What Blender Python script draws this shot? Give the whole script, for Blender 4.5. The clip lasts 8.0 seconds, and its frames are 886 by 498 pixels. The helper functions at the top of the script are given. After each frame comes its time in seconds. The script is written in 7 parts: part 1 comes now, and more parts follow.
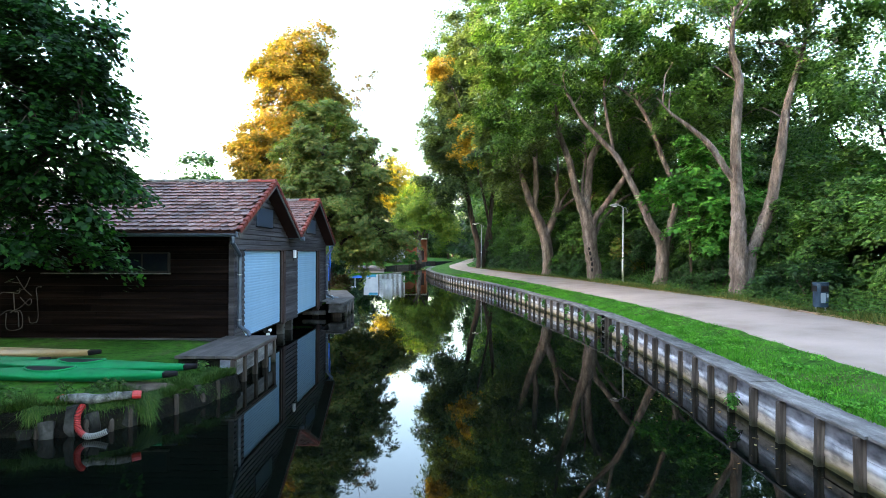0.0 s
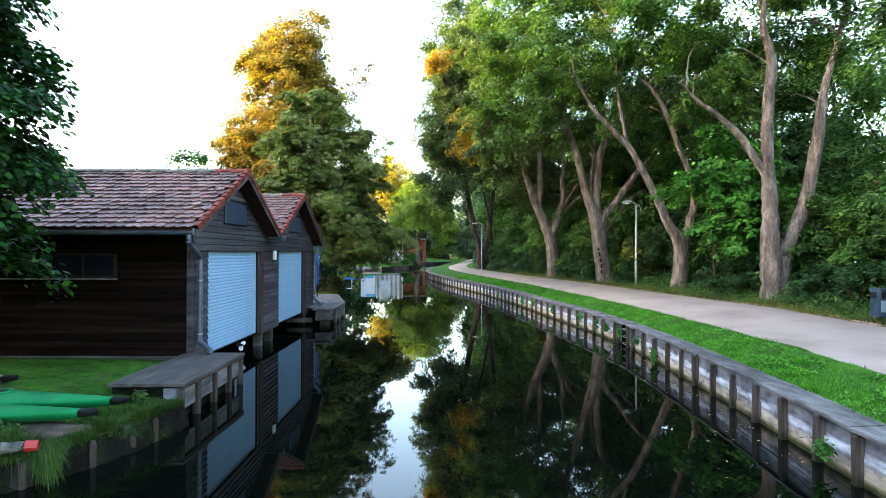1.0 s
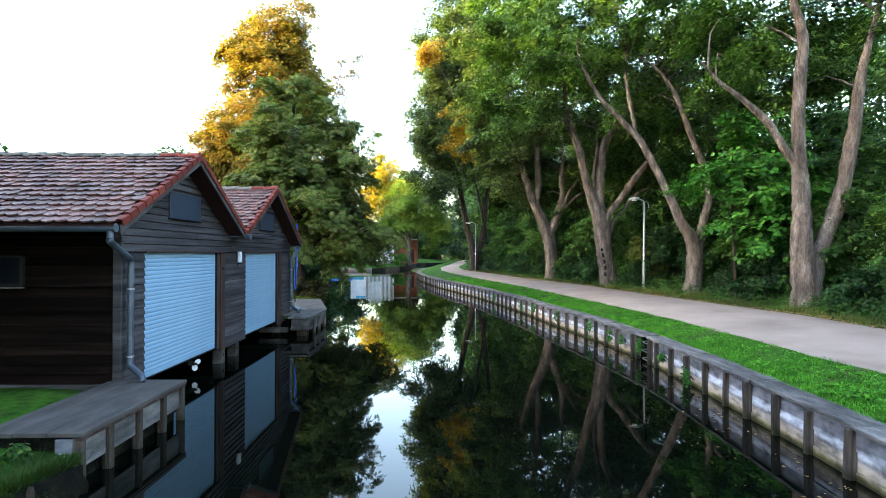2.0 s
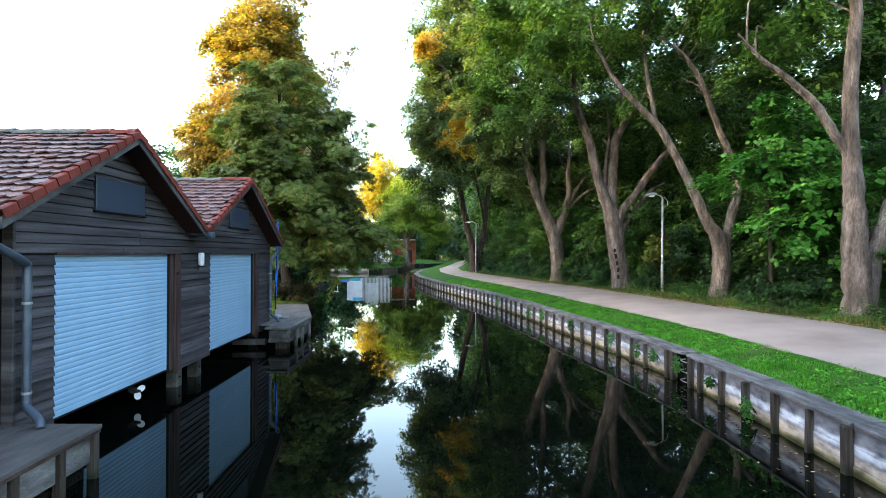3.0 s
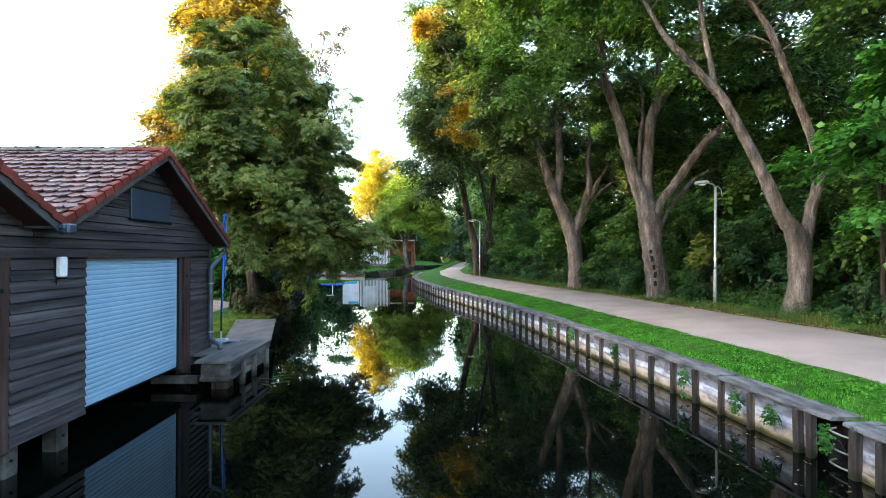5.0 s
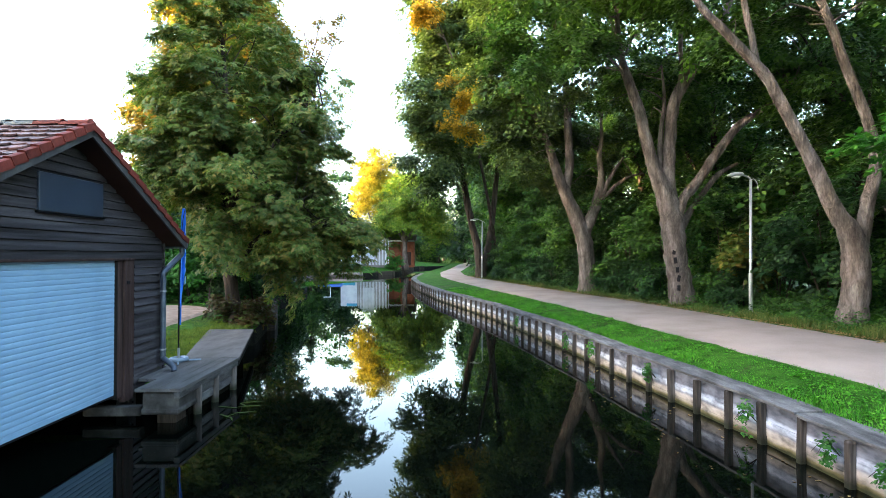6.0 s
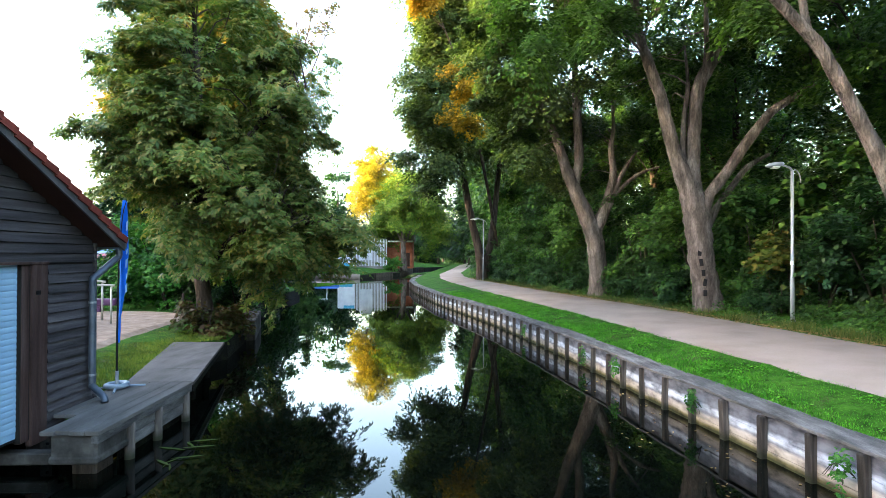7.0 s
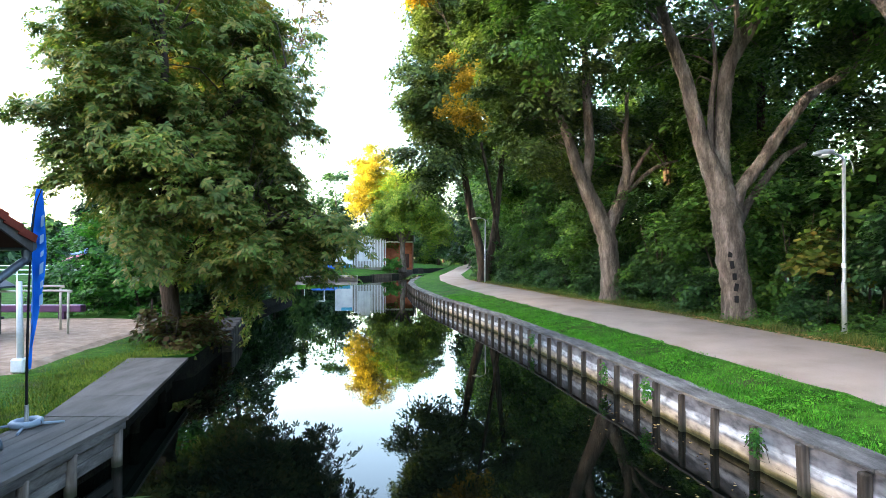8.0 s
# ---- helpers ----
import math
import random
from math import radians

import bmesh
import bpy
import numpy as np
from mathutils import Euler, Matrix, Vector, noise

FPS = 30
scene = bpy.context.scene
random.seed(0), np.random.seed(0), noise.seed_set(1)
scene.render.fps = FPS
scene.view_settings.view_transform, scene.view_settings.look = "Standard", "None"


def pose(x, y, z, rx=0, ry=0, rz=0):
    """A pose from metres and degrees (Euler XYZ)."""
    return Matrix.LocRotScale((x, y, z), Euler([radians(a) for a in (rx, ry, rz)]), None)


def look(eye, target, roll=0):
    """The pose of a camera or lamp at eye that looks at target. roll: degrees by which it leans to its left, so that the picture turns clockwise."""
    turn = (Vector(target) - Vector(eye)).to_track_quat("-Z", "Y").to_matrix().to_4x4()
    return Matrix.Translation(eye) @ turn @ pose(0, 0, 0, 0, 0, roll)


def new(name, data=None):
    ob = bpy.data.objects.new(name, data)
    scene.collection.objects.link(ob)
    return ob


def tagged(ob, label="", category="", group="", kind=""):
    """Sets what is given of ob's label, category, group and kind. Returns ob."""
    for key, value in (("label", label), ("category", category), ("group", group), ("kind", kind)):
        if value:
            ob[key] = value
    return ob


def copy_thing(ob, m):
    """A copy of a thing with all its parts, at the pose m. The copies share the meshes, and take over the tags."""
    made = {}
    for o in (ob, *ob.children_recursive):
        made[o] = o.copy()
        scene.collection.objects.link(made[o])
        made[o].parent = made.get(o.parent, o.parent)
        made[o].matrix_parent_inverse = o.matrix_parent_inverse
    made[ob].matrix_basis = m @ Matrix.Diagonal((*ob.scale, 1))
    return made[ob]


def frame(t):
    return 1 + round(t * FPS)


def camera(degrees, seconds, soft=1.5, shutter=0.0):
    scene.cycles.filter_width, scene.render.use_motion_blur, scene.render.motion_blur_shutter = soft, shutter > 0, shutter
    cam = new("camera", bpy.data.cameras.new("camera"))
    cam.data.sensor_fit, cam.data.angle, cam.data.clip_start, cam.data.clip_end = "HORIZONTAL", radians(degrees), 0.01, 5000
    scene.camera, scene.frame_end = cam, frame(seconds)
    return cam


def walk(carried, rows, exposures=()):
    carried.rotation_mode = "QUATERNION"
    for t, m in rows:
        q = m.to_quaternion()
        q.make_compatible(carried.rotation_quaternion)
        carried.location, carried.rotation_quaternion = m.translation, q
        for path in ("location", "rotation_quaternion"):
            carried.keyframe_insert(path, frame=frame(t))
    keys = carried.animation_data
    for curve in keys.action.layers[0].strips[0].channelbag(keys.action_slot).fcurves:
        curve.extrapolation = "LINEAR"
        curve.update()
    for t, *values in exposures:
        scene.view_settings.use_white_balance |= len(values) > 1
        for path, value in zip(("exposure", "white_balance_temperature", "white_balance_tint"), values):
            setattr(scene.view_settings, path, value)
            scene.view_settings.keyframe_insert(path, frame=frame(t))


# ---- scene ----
cam = camera(77.0, 8.0, soft=0.8)
ROWS = [
    (0.0, 0.058, -0.349, 2.681, -0.20, 0.31, -0.15),
    (0.5, 0.054, 0.732, 2.688, -0.20, 0.34, -0.14),
    (1.0, 0.053, 1.831, 2.696, -0.32, 0.36, -0.13),
    (1.5, 0.056, 2.945, 2.704, -0.77, 0.39, -0.13),
    (2.0, 0.062, 4.070, 2.713, -1.14, 0.42, -0.12),
    (3.0, 0.083, 6.335, 2.731, -1.28, 0.47, -0.10),
    (3.5, 0.098, 7.468, 2.741, -1.28, 0.49, -0.09),
    (4.0, 0.117, 8.597, 2.751, -1.26, 0.52, -0.08),
    (4.5, 0.138, 9.717, 2.762, -1.26, 0.55, -0.07),
    (6.0, 0.223, 12.988, 2.797, -1.17, 0.65, -0.04),
    (6.5, 0.258, 14.037, 2.809, -1.17, 0.68, -0.03),
    (7.0, 0.296, 15.058, 2.822, -1.20, 0.72, -0.02),
    (7.5, 0.337, 16.047, 2.836, -1.20, 0.75, -0.01),
    (8.0, 0.381, 17.002, 2.850, -1.16, 0.79, 0.0),
]
walk(cam, [(t, pose(x, y, z, 90 + pitch, roll, yaw)) for t, x, y, z, yaw, pitch, roll in ROWS],
     exposures=[(0.0, 4.55, 6350, 14), (1.5, 4.48, 6350, 14), (3.2, 4.38, 6350, 14), (4.5, 4.42, 6350, 14), (6.0, 4.5, 6350, 14), (8.0, 4.6, 6350, 14)])

# ---- world and sun: a bright evening sky, the low sun on the boathouse side ----
SUN_EL, SUN_AZ = radians(8.0), radians(255.0)
world = bpy.data.worlds.new("evening_sky")
scene.world = world
world.use_nodes = True
_wn = world.node_tree.nodes
_sky = _wn.new("ShaderNodeTexSky")
_sky.sky_type, _sky.sun_disc = "NISHITA", False
_sky.sun_elevation, _sky.sun_rotation = SUN_EL, SUN_AZ
_sky.air_density, _sky.dust_density, _sky.ozone_density = 1.0, 2.5, 1.0
_wn["Background"].inputs["Strength"].default_value = 0.15
world.node_tree.links.new(_sky.outputs[0], _wn["Background"].inputs["Color"])
SUN_DIR = Vector((math.sin(SUN_AZ) * math.cos(SUN_EL), math.cos(SUN_AZ) * math.cos(SUN_EL), math.sin(SUN_EL)))
sun = new("sun", bpy.data.lights.new("sun", "SUN"))
sun.data.energy, sun.data.angle, sun.data.color = 3.0, radians(0.6), (1.0, 0.70, 0.33)
sun.matrix_world = look(SUN_DIR * 60, (0, 0, 0))

# ---- materials ----
def nodes_of(name):
    m = bpy.data.materials.new(name)
    m.use_nodes = True
    nt = m.node_tree
    return m, nt, nt.nodes["Principled BSDF"]


def link(nt, a, b):
    nt.links.new(a, b)


def ramp(nt, fac, stops):
    r = nt.nodes.new("ShaderNodeValToRGB")
    while len(r.color_ramp.elements) < len(stops):
        r.color_ramp.elements.new(0.5)
    for e, (p, c) in zip(r.color_ramp.elements, stops):
        e.position, e.color = p, (*c, 1)
    link(nt, fac, r.inputs["Fac"])
    return r.outputs["Color"]


def noise_of(nt, scale, detail=4.0, stretch=None, kind="Object", rough=0.55):
    tc = nt.nodes.new("ShaderNodeTexCoord")
    n = nt.nodes.new("ShaderNodeTexNoise")
    n.inputs["Scale"].default_value, n.inputs["Detail"].default_value, n.inputs["Roughness"].default_value = scale, detail, rough
    if stretch:
        mp = nt.nodes.new("ShaderNodeMapping")
        mp.inputs["Scale"].default_value = stretch
        link(nt, tc.outputs[kind], mp.inputs["Vector"])
        link(nt, mp.outputs[0], n.inputs["Vector"])
    else:
        link(nt, tc.outputs[kind], n.inputs["Vector"])
    return n.outputs["Fac"]


def blend(nt, a, b, fac, mode="MIX"):
    mx = nt.nodes.new("ShaderNodeMix")
    mx.data_type, mx.blend_type = "RGBA", mode
    for sock, v in ((mx.inputs["Factor"], fac), (mx.inputs["A"], a), (mx.inputs["B"], b)):
        if isinstance(v, (int, float)):
            sock.default_value = v
        elif isinstance(v, tuple):
            sock.default_value = (*v, 1)
        else:
            link(nt, v, sock)
    return mx.outputs["Result"]


def bumped(nt, bsdf, height, strength=0.3, distance=0.02):
    b = nt.nodes.new("ShaderNodeBump")
    b.inputs["Strength"].default_value, b.inputs["Distance"].default_value = strength, distance
    link(nt, height, b.inputs["Height"])
    link(nt, b.outputs[0], bsdf.inputs["Normal"])


BASE = 0.70


def toned(c):
    return tuple(v * BASE for v in c)


def surface(name, dark, mid, light, scale=3.0, fine=40.0, rough=0.8, stretch=None, bump=0.3, metal=0.0, per_piece=0.0, grain=0.35, distance=0.01, gloss=None):
    """Colour at two scales: broad patches and a fine grain, with the grain as relief; per_piece varies the tone from object to object."""
    m, nt, b = nodes_of(name)
    big = noise_of(nt, scale, 5, stretch)
    small = noise_of(nt, fine, 4, stretch)
    col = ramp(nt, big, [(0.3, toned(dark)), (0.5, toned(mid)), (0.72, toned(light))])
    g = ramp(nt, small, [(0.3, (0.55, 0.55, 0.55)), (0.7, (1.2, 1.2, 1.2))])
    col = blend(nt, col, g, grain, "MULTIPLY")
    if per_piece:
        oi = nt.nodes.new("ShaderNodeObjectInfo")
        v = ramp(nt, oi.outputs["Random"], [(0.0, (1 - per_piece,) * 3), (1.0, (1 + per_piece,) * 3)])
        col = blend(nt, col, v, 1.0, "MULTIPLY")
    link(nt, col, b.inputs["Base Color"])
    b.inputs["Roughness"].default_value, b.inputs["Metallic"].default_value = rough, metal
    b.inputs["Specular IOR Level"].default_value = (0.5 if rough < 0.55 else 0.10) if gloss is None else gloss
    if bump:
        bumped(nt, b, small, bump, distance)
    return m


def leaf_material(name, a, b_, c, gloss=0.45, through_=0.42, patch=0.55):
    """Leaves: the tone changes from leaf to leaf and from bough to bough; light passes through."""
    m, nt, b = nodes_of(name)
    geo = nt.nodes.new("ShaderNodeNewGeometry")
    col = ramp(nt, geo.outputs["Random Per Island"], [(0.0, toned(a)), (0.55, toned(b_)), (1.0, toned(c))])
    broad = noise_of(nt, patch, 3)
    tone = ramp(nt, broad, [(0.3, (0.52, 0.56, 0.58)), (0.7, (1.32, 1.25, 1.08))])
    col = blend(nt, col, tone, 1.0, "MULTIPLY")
    link(nt, col, b.inputs["Base Color"])
    b.inputs["Roughness"].default_value = gloss
    b.inputs["Specular IOR Level"].default_value = 0.16
    tr = nt.nodes.new("ShaderNodeBsdfTranslucent")
    bright = blend(nt, col, (1.12, 1.28, 0.68), 1.0, "MULTIPLY")
    link(nt, bright, tr.inputs["Color"])
    mx = nt.nodes.new("ShaderNodeMixShader")
    mx.inputs[0].default_value = through_
    link(nt, b.outputs[0], mx.inputs[1])
    link(nt, tr.outputs[0], mx.inputs[2])
    link(nt, mx.outputs[0], nt.nodes["Material Output"].inputs["Surface"])
    return m


def plain(name, col, rough=0.5, metal=0.0, grain=0.12):
    c = tuple(col)
    return surface(name, tuple(v * 0.85 for v in c), c, tuple(min(1, v * 1.1) for v in c), 2.0, 60.0, rough, None, 0.05, metal, 0.0, grain)


M = {}


def worn_grass():
    """Short grass with broad tone changes, clover-bright spots and small worn earth patches."""
    m, nt, b = nodes_of("worn_grass")
    col = ramp(nt, noise_of(nt, 1.1, 5), [(0.3, toned((0.020, 0.075, 0.006))), (0.5, toned((0.036, 0.125, 0.010))), (0.72, toned((0.068, 0.175, 0.02)))])
    tufts = noise_of(nt, 5.5, 5, None, "Object", 0.7)
    col = blend(nt, col, ramp(nt, tufts, [(0.32, (0.30, 0.33, 0.36)), (0.52, (0.95, 0.95, 0.95)), (0.7, (1.35, 1.28, 1.1))]), 1.0, "MULTIPLY")
    small = noise_of(nt, 42, 4)
    col = blend(nt, col, ramp(nt, small, [(0.3, (0.5, 0.5, 0.5)), (0.7, (1.25, 1.25, 1.2))]), 0.55, "MULTIPLY")
    worn = ramp(nt, noise_of(nt, 0.9, 6, None, "Object", 0.65), [(0.56, (0, 0, 0)), (0.68, (0.8, 0.8, 0.8))])
    col = blend(nt, col, toned((0.075, 0.056, 0.036)), worn)
    link(nt, col, b.inputs["Base Color"])
    b.inputs["Roughness"].default_value, b.inputs["Specular IOR Level"].default_value = 0.95, 0.08
    bumped(nt, b, tufts, 0.9, 0.06)
    return m


M["ground"] = worn_grass()
M["path"] = surface("compacted_gravel", (0.245, 0.195, 0.166), (0.31, 0.252, 0.218), (0.36, 0.298, 0.260), 0.7, 70, 0.95, None, 0.35, grain=0.3)
M["sand"] = surface("playground_sand", (0.25, 0.175, 0.13), (0.35, 0.25, 0.19), (0.45, 0.345, 0.27), 3.5, 9, 0.95, None, 0.9, grain=0.3, distance=0.05)
M["bed"] = surface("canal_bed", (0.01, 0.01, 0.007), (0.015, 0.015, 0.01), (0.02, 0.02, 0.012), 2, 20, 0.95)
# dark bank soil; also the painted shade under jetty and deck
M["soil_shade"] = surface("soil_and_deck_shade", (0.0025, 0.0025, 0.0016), (0.006, 0.0054, 0.0036), (0.017, 0.020, 0.008), 5, 26, 0.95, None, 0.9, grain=0.5, distance=0.04)
M["earth"] = surface("trodden_earth", (0.05, 0.038, 0.028), (0.10, 0.075, 0.057), (0.15, 0.118, 0.092), 5, 40, 0.95, None, 0.8, grain=0.5, distance=0.03)
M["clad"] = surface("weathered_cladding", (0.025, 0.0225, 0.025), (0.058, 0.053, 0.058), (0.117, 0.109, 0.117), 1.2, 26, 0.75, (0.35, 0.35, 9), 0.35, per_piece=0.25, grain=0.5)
# brown side boards, with the shade on that wall put into their colour
M["clad_shaded"] = surface("shaded_brown_cladding", (0.003, 0.002, 0.0018), (0.0055, 0.0036, 0.0032), (0.020, 0.012, 0.010), 1.0, 26, 0.8, (0.35, 0.35, 9), 0.35, per_piece=0.55, grain=0.6, gloss=0.02)
M["timber"] = surface("brown_timber_post", (0.032, 0.018, 0.016), (0.062, 0.037, 0.033), (0.105, 0.072, 0.064), 1.5, 30, 0.75, (6, 6, 0.5), 0.3, grain=0.5)
M["barge"] = surface("grey_barge_board", (0.042, 0.039, 0.038), (0.075, 0.072, 0.072), (0.12, 0.117, 0.117), 1.5, 30, 0.7)
M["verge"] = surface("red_verge_tile", (0.10, 0.022, 0.016), (0.19, 0.040, 0.028), (0.28, 0.075, 0.052), 3, 30, 0.65, None, 0.25, per_piece=0.25)
M["ridge"] = surface("mossy_grey_ridge_tile", (0.10, 0.095, 0.075), (0.17, 0.16, 0.135), (0.27, 0.26, 0.235), 3, 24, 0.8, None, 0.4, per_piece=0.2)
# white slats, with the blue of the sky light put into the colour
M["shutter"] = surface("skyblue_tinted_slat", (0.25, 0.42, 0.59), (0.29, 0.475, 0.65), (0.34, 0.525, 0.70), 0.8, 30, 0.35, None, 0.03, per_piece=0.04, grain=0.08)
M["zinc"] = surface("zinc_pipe", (0.04, 0.056, 0.085), (0.068, 0.092, 0.13), (0.12, 0.155, 0.20), 3, 40, 0.45, None, 0.05, 0.3)
M["vent"] = plain("dark_slate_blue_panel", (0.032, 0.047, 0.076), 0.4)
M["white"] = plain("white_paint", (1.05, 1.06, 1.08), 0.5)
M["black"] = surface("black_rubber", (0.006, 0.006, 0.007), (0.010, 0.010, 0.012), (0.015, 0.015, 0.018), 2, 60, 0.6, None, 0.05, grain=0.2, gloss=0.08)
M["dark"] = plain("dark_interior", (0.02, 0.018, 0.016), 0.9)
M["deck"] = surface("grey_weathered_deck", (0.082, 0.075, 0.071), (0.122, 0.113, 0.108), (0.165, 0.156, 0.150), 1.3, 30, 0.85, (3, 0.8, 3), 0.3, per_piece=0.10, grain=0.4)
M["jetty"] = surface("brown_grey_jetty_board", (0.050, 0.045, 0.043), (0.082, 0.074, 0.070), (0.118, 0.108, 0.103), 1.5, 30, 0.85, (3, 0.8, 3), 0.3, per_piece=0.1, grain=0.45)
M["coping"] = surface("grey_weathered_coping", (0.062, 0.059, 0.058), (0.135, 0.129, 0.127), (0.25, 0.242, 0.238), 2.2, 26, 0.85, (3, 0.7, 3), 0.8, per_piece=0.25, grain=0.7)
M["concrete"] = surface("stained_concrete", (0.026, 0.024, 0.021), (0.065, 0.061, 0.057), (0.15, 0.143, 0.136), 2.4, 22, 0.85, None, 0.3, grain=0.4)
M["stone"] = surface("grey_bank_stone", (0.007, 0.007, 0.006), (0.020, 0.020, 0.018), (0.085, 0.082, 0.076), 3, 22, 0.9, None, 0.5)
M["steel"] = surface("galvanised_steel", (0.24, 0.26, 0.29), (0.32, 0.345, 0.375), (0.42, 0.44, 0.47), 3, 50, 0.45, None, 0.05, 0.35)
M["tube"] = plain("cream_steel_tube", (0.5, 0.47, 0.38), 0.45)
M["bin"] = surface("dark_blue_sheet_metal", (0.011, 0.024, 0.042), (0.020, 0.044, 0.076), (0.045, 0.08, 0.115), 4, 30, 0.6, None, 0.1, 0.0)
M["kayak"] = surface("green_plastic_hull", (0.001, 0.15, 0.045), (0.002, 0.20, 0.060), (0.006, 0.25, 0.085), 1.5, 50, 0.5, None, 0.03, grain=0.12, gloss=0.12)
M["kayak_tan"] = surface("tan_plastic_hull", (0.28, 0.18, 0.07), (0.37, 0.25, 0.11), (0.43, 0.31, 0.15), 1.5, 50, 0.4, None, 0.03, grain=0.12)
M["flag"] = surface("blue_flag_cloth", (0.006, 0.12, 0.58), (0.010, 0.17, 0.80), (0.02, 0.22, 0.92), 1.5, 80, 0.7, None, 0.05, grain=0.1)
M["flag_mark"] = plain("pale_blue_print", (0.35, 0.55, 0.85), 0.7)
M["bag"] = plain("blue_grey_water_bag", (0.20, 0.27, 0.36), 0.5)
M["red"] = plain("red_plastic", (0.42, 0.018, 0.016), 0.45)
M["blue"] = plain("blue_plastic", (0.02, 0.15, 0.55), 0.45)
M["cyan"] = plain("cyan_paint", (0.05, 0.40, 0.60), 0.5)
M["purple"] = plain("dark_purple_plastic", (0.10, 0.03, 0.10), 0.5)
M["hose_pale"] = plain("pale_ribbed_cloth", (0.27, 0.27, 0.26), 0.8, 0.0, 0.4)
M["underlay"] = plain("red_brown_roof_underlay", (0.055, 0.026, 0.022), 0.9)
# mossy bank grass, darkened in colour for the alder's shade
M["moss_shaded"] = leaf_material("shaded_mossy_blade", (0.018, 0.048, 0.006), (0.032, 0.088, 0.010), (0.082, 0.122, 0.028), 0.7, 0.25, 1.8)
M["hose"] = surface("soiled_grey_canvas", (0.035, 0.035, 0.032), (0.15, 0.15, 0.14), (0.30, 0.30, 0.28), 9, 30, 0.85, None, 0.8, grain=0.5, distance=0.03)
M["brick"] = surface("red_brick_wall", (0.22, 0.07, 0.035), (0.32, 0.11, 0.06), (0.40, 0.16, 0.09), 2, 20, 0.85)
M["roofing"] = plain("brown_roofing", (0.10, 0.09, 0.075), 0.8)
M["glass"] = surface("dark_window_glass", (0.004, 0.006, 0.010), (0.006, 0.008, 0.014), (0.009, 0.012, 0.02), 1, 20, 0.08, None, 0.0, gloss=0.12)
M["chalk"] = surface("dull_white_boards", (0.70, 0.72, 0.76), (0.84, 0.86, 0.90), (0.95, 0.97, 1.0), 1.0, 20, 0.7, None, 0.05, grain=0.2)
M["pale_stone"] = surface("pale_quay_coping", (0.24, 0.215, 0.19), (0.34, 0.31, 0.28), (0.44, 0.41, 0.38), 0.8, 12, 0.85, None, 0.2)
M["bark"] = surface("grey_brown_bark", (0.060, 0.049, 0.043), (0.150, 0.126, 0.112), (0.29, 0.255, 0.232), 1.5, 10, 0.9, (2.8, 2.8, 0.75), 1.0, grain=0.9, distance=0.08)
M["bark_dark"] = surface("dark_bark", (0.03, 0.023, 0.018), (0.06, 0.047, 0.038), (0.10, 0.08, 0.066), 2.2, 14, 0.9, (3, 3, 0.45), 0.8, grain=0.6, distance=0.04)
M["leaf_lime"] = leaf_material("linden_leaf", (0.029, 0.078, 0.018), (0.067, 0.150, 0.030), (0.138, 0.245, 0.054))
# olive copy of the linden leaf, with shade put into its tone
M["leaf_bend"] = leaf_material("shaded_olive_linden_leaf", (0.036, 0.072, 0.026), (0.075, 0.125, 0.040), (0.135, 0.19, 0.058))
# bright yellow carries the sun on the far treetops in its colour
M["leaf_sunny"] = leaf_material("sunlit_yellow_leaf", (0.30, 0.27, 0.02), (0.52, 0.42, 0.03), (0.70, 0.55, 0.06), 0.5, 0.5)
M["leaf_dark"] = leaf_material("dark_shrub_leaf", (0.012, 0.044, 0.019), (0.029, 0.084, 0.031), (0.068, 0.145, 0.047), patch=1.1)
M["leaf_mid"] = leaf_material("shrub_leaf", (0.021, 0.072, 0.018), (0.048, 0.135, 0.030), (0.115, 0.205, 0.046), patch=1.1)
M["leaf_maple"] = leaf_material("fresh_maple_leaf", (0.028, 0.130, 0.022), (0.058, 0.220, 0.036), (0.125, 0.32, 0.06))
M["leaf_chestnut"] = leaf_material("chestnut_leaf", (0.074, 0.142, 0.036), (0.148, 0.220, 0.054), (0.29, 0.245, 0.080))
# autumn gold, with the low sun's warmth mixed into the colour
M["leaf_gold"] = leaf_material("sunlit_turning_leaf", (0.12, 0.14, 0.022), (0.27, 0.195, 0.030), (0.37, 0.215, 0.036), 0.45, 0.5)
# orange of low sunlight put into the leaf colour
M["leaf_amber"] = leaf_material("sunlit_amber_leaf", (0.22, 0.17, 0.02), (0.50, 0.29, 0.03), (0.70, 0.40, 0.05), 0.5, 0.5)
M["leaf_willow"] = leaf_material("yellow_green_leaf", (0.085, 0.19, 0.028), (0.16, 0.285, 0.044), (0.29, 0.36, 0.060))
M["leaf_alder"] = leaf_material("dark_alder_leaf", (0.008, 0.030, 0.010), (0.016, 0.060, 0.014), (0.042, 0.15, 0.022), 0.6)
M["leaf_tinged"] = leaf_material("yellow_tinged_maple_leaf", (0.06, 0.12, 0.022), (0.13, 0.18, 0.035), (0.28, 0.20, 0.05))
# lighter shrub leaf: brightness from the open sky put into the colour
M["leaf_hedge"] = leaf_material("skylit_shrub_leaf", (0.040, 0.112, 0.026), (0.085, 0.200, 0.046), (0.17, 0.29, 0.075), patch=1.1)
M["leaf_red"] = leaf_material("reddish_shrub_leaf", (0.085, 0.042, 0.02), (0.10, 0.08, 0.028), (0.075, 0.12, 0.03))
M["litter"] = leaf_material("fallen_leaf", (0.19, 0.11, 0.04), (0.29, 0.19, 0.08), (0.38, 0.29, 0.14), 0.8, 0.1)
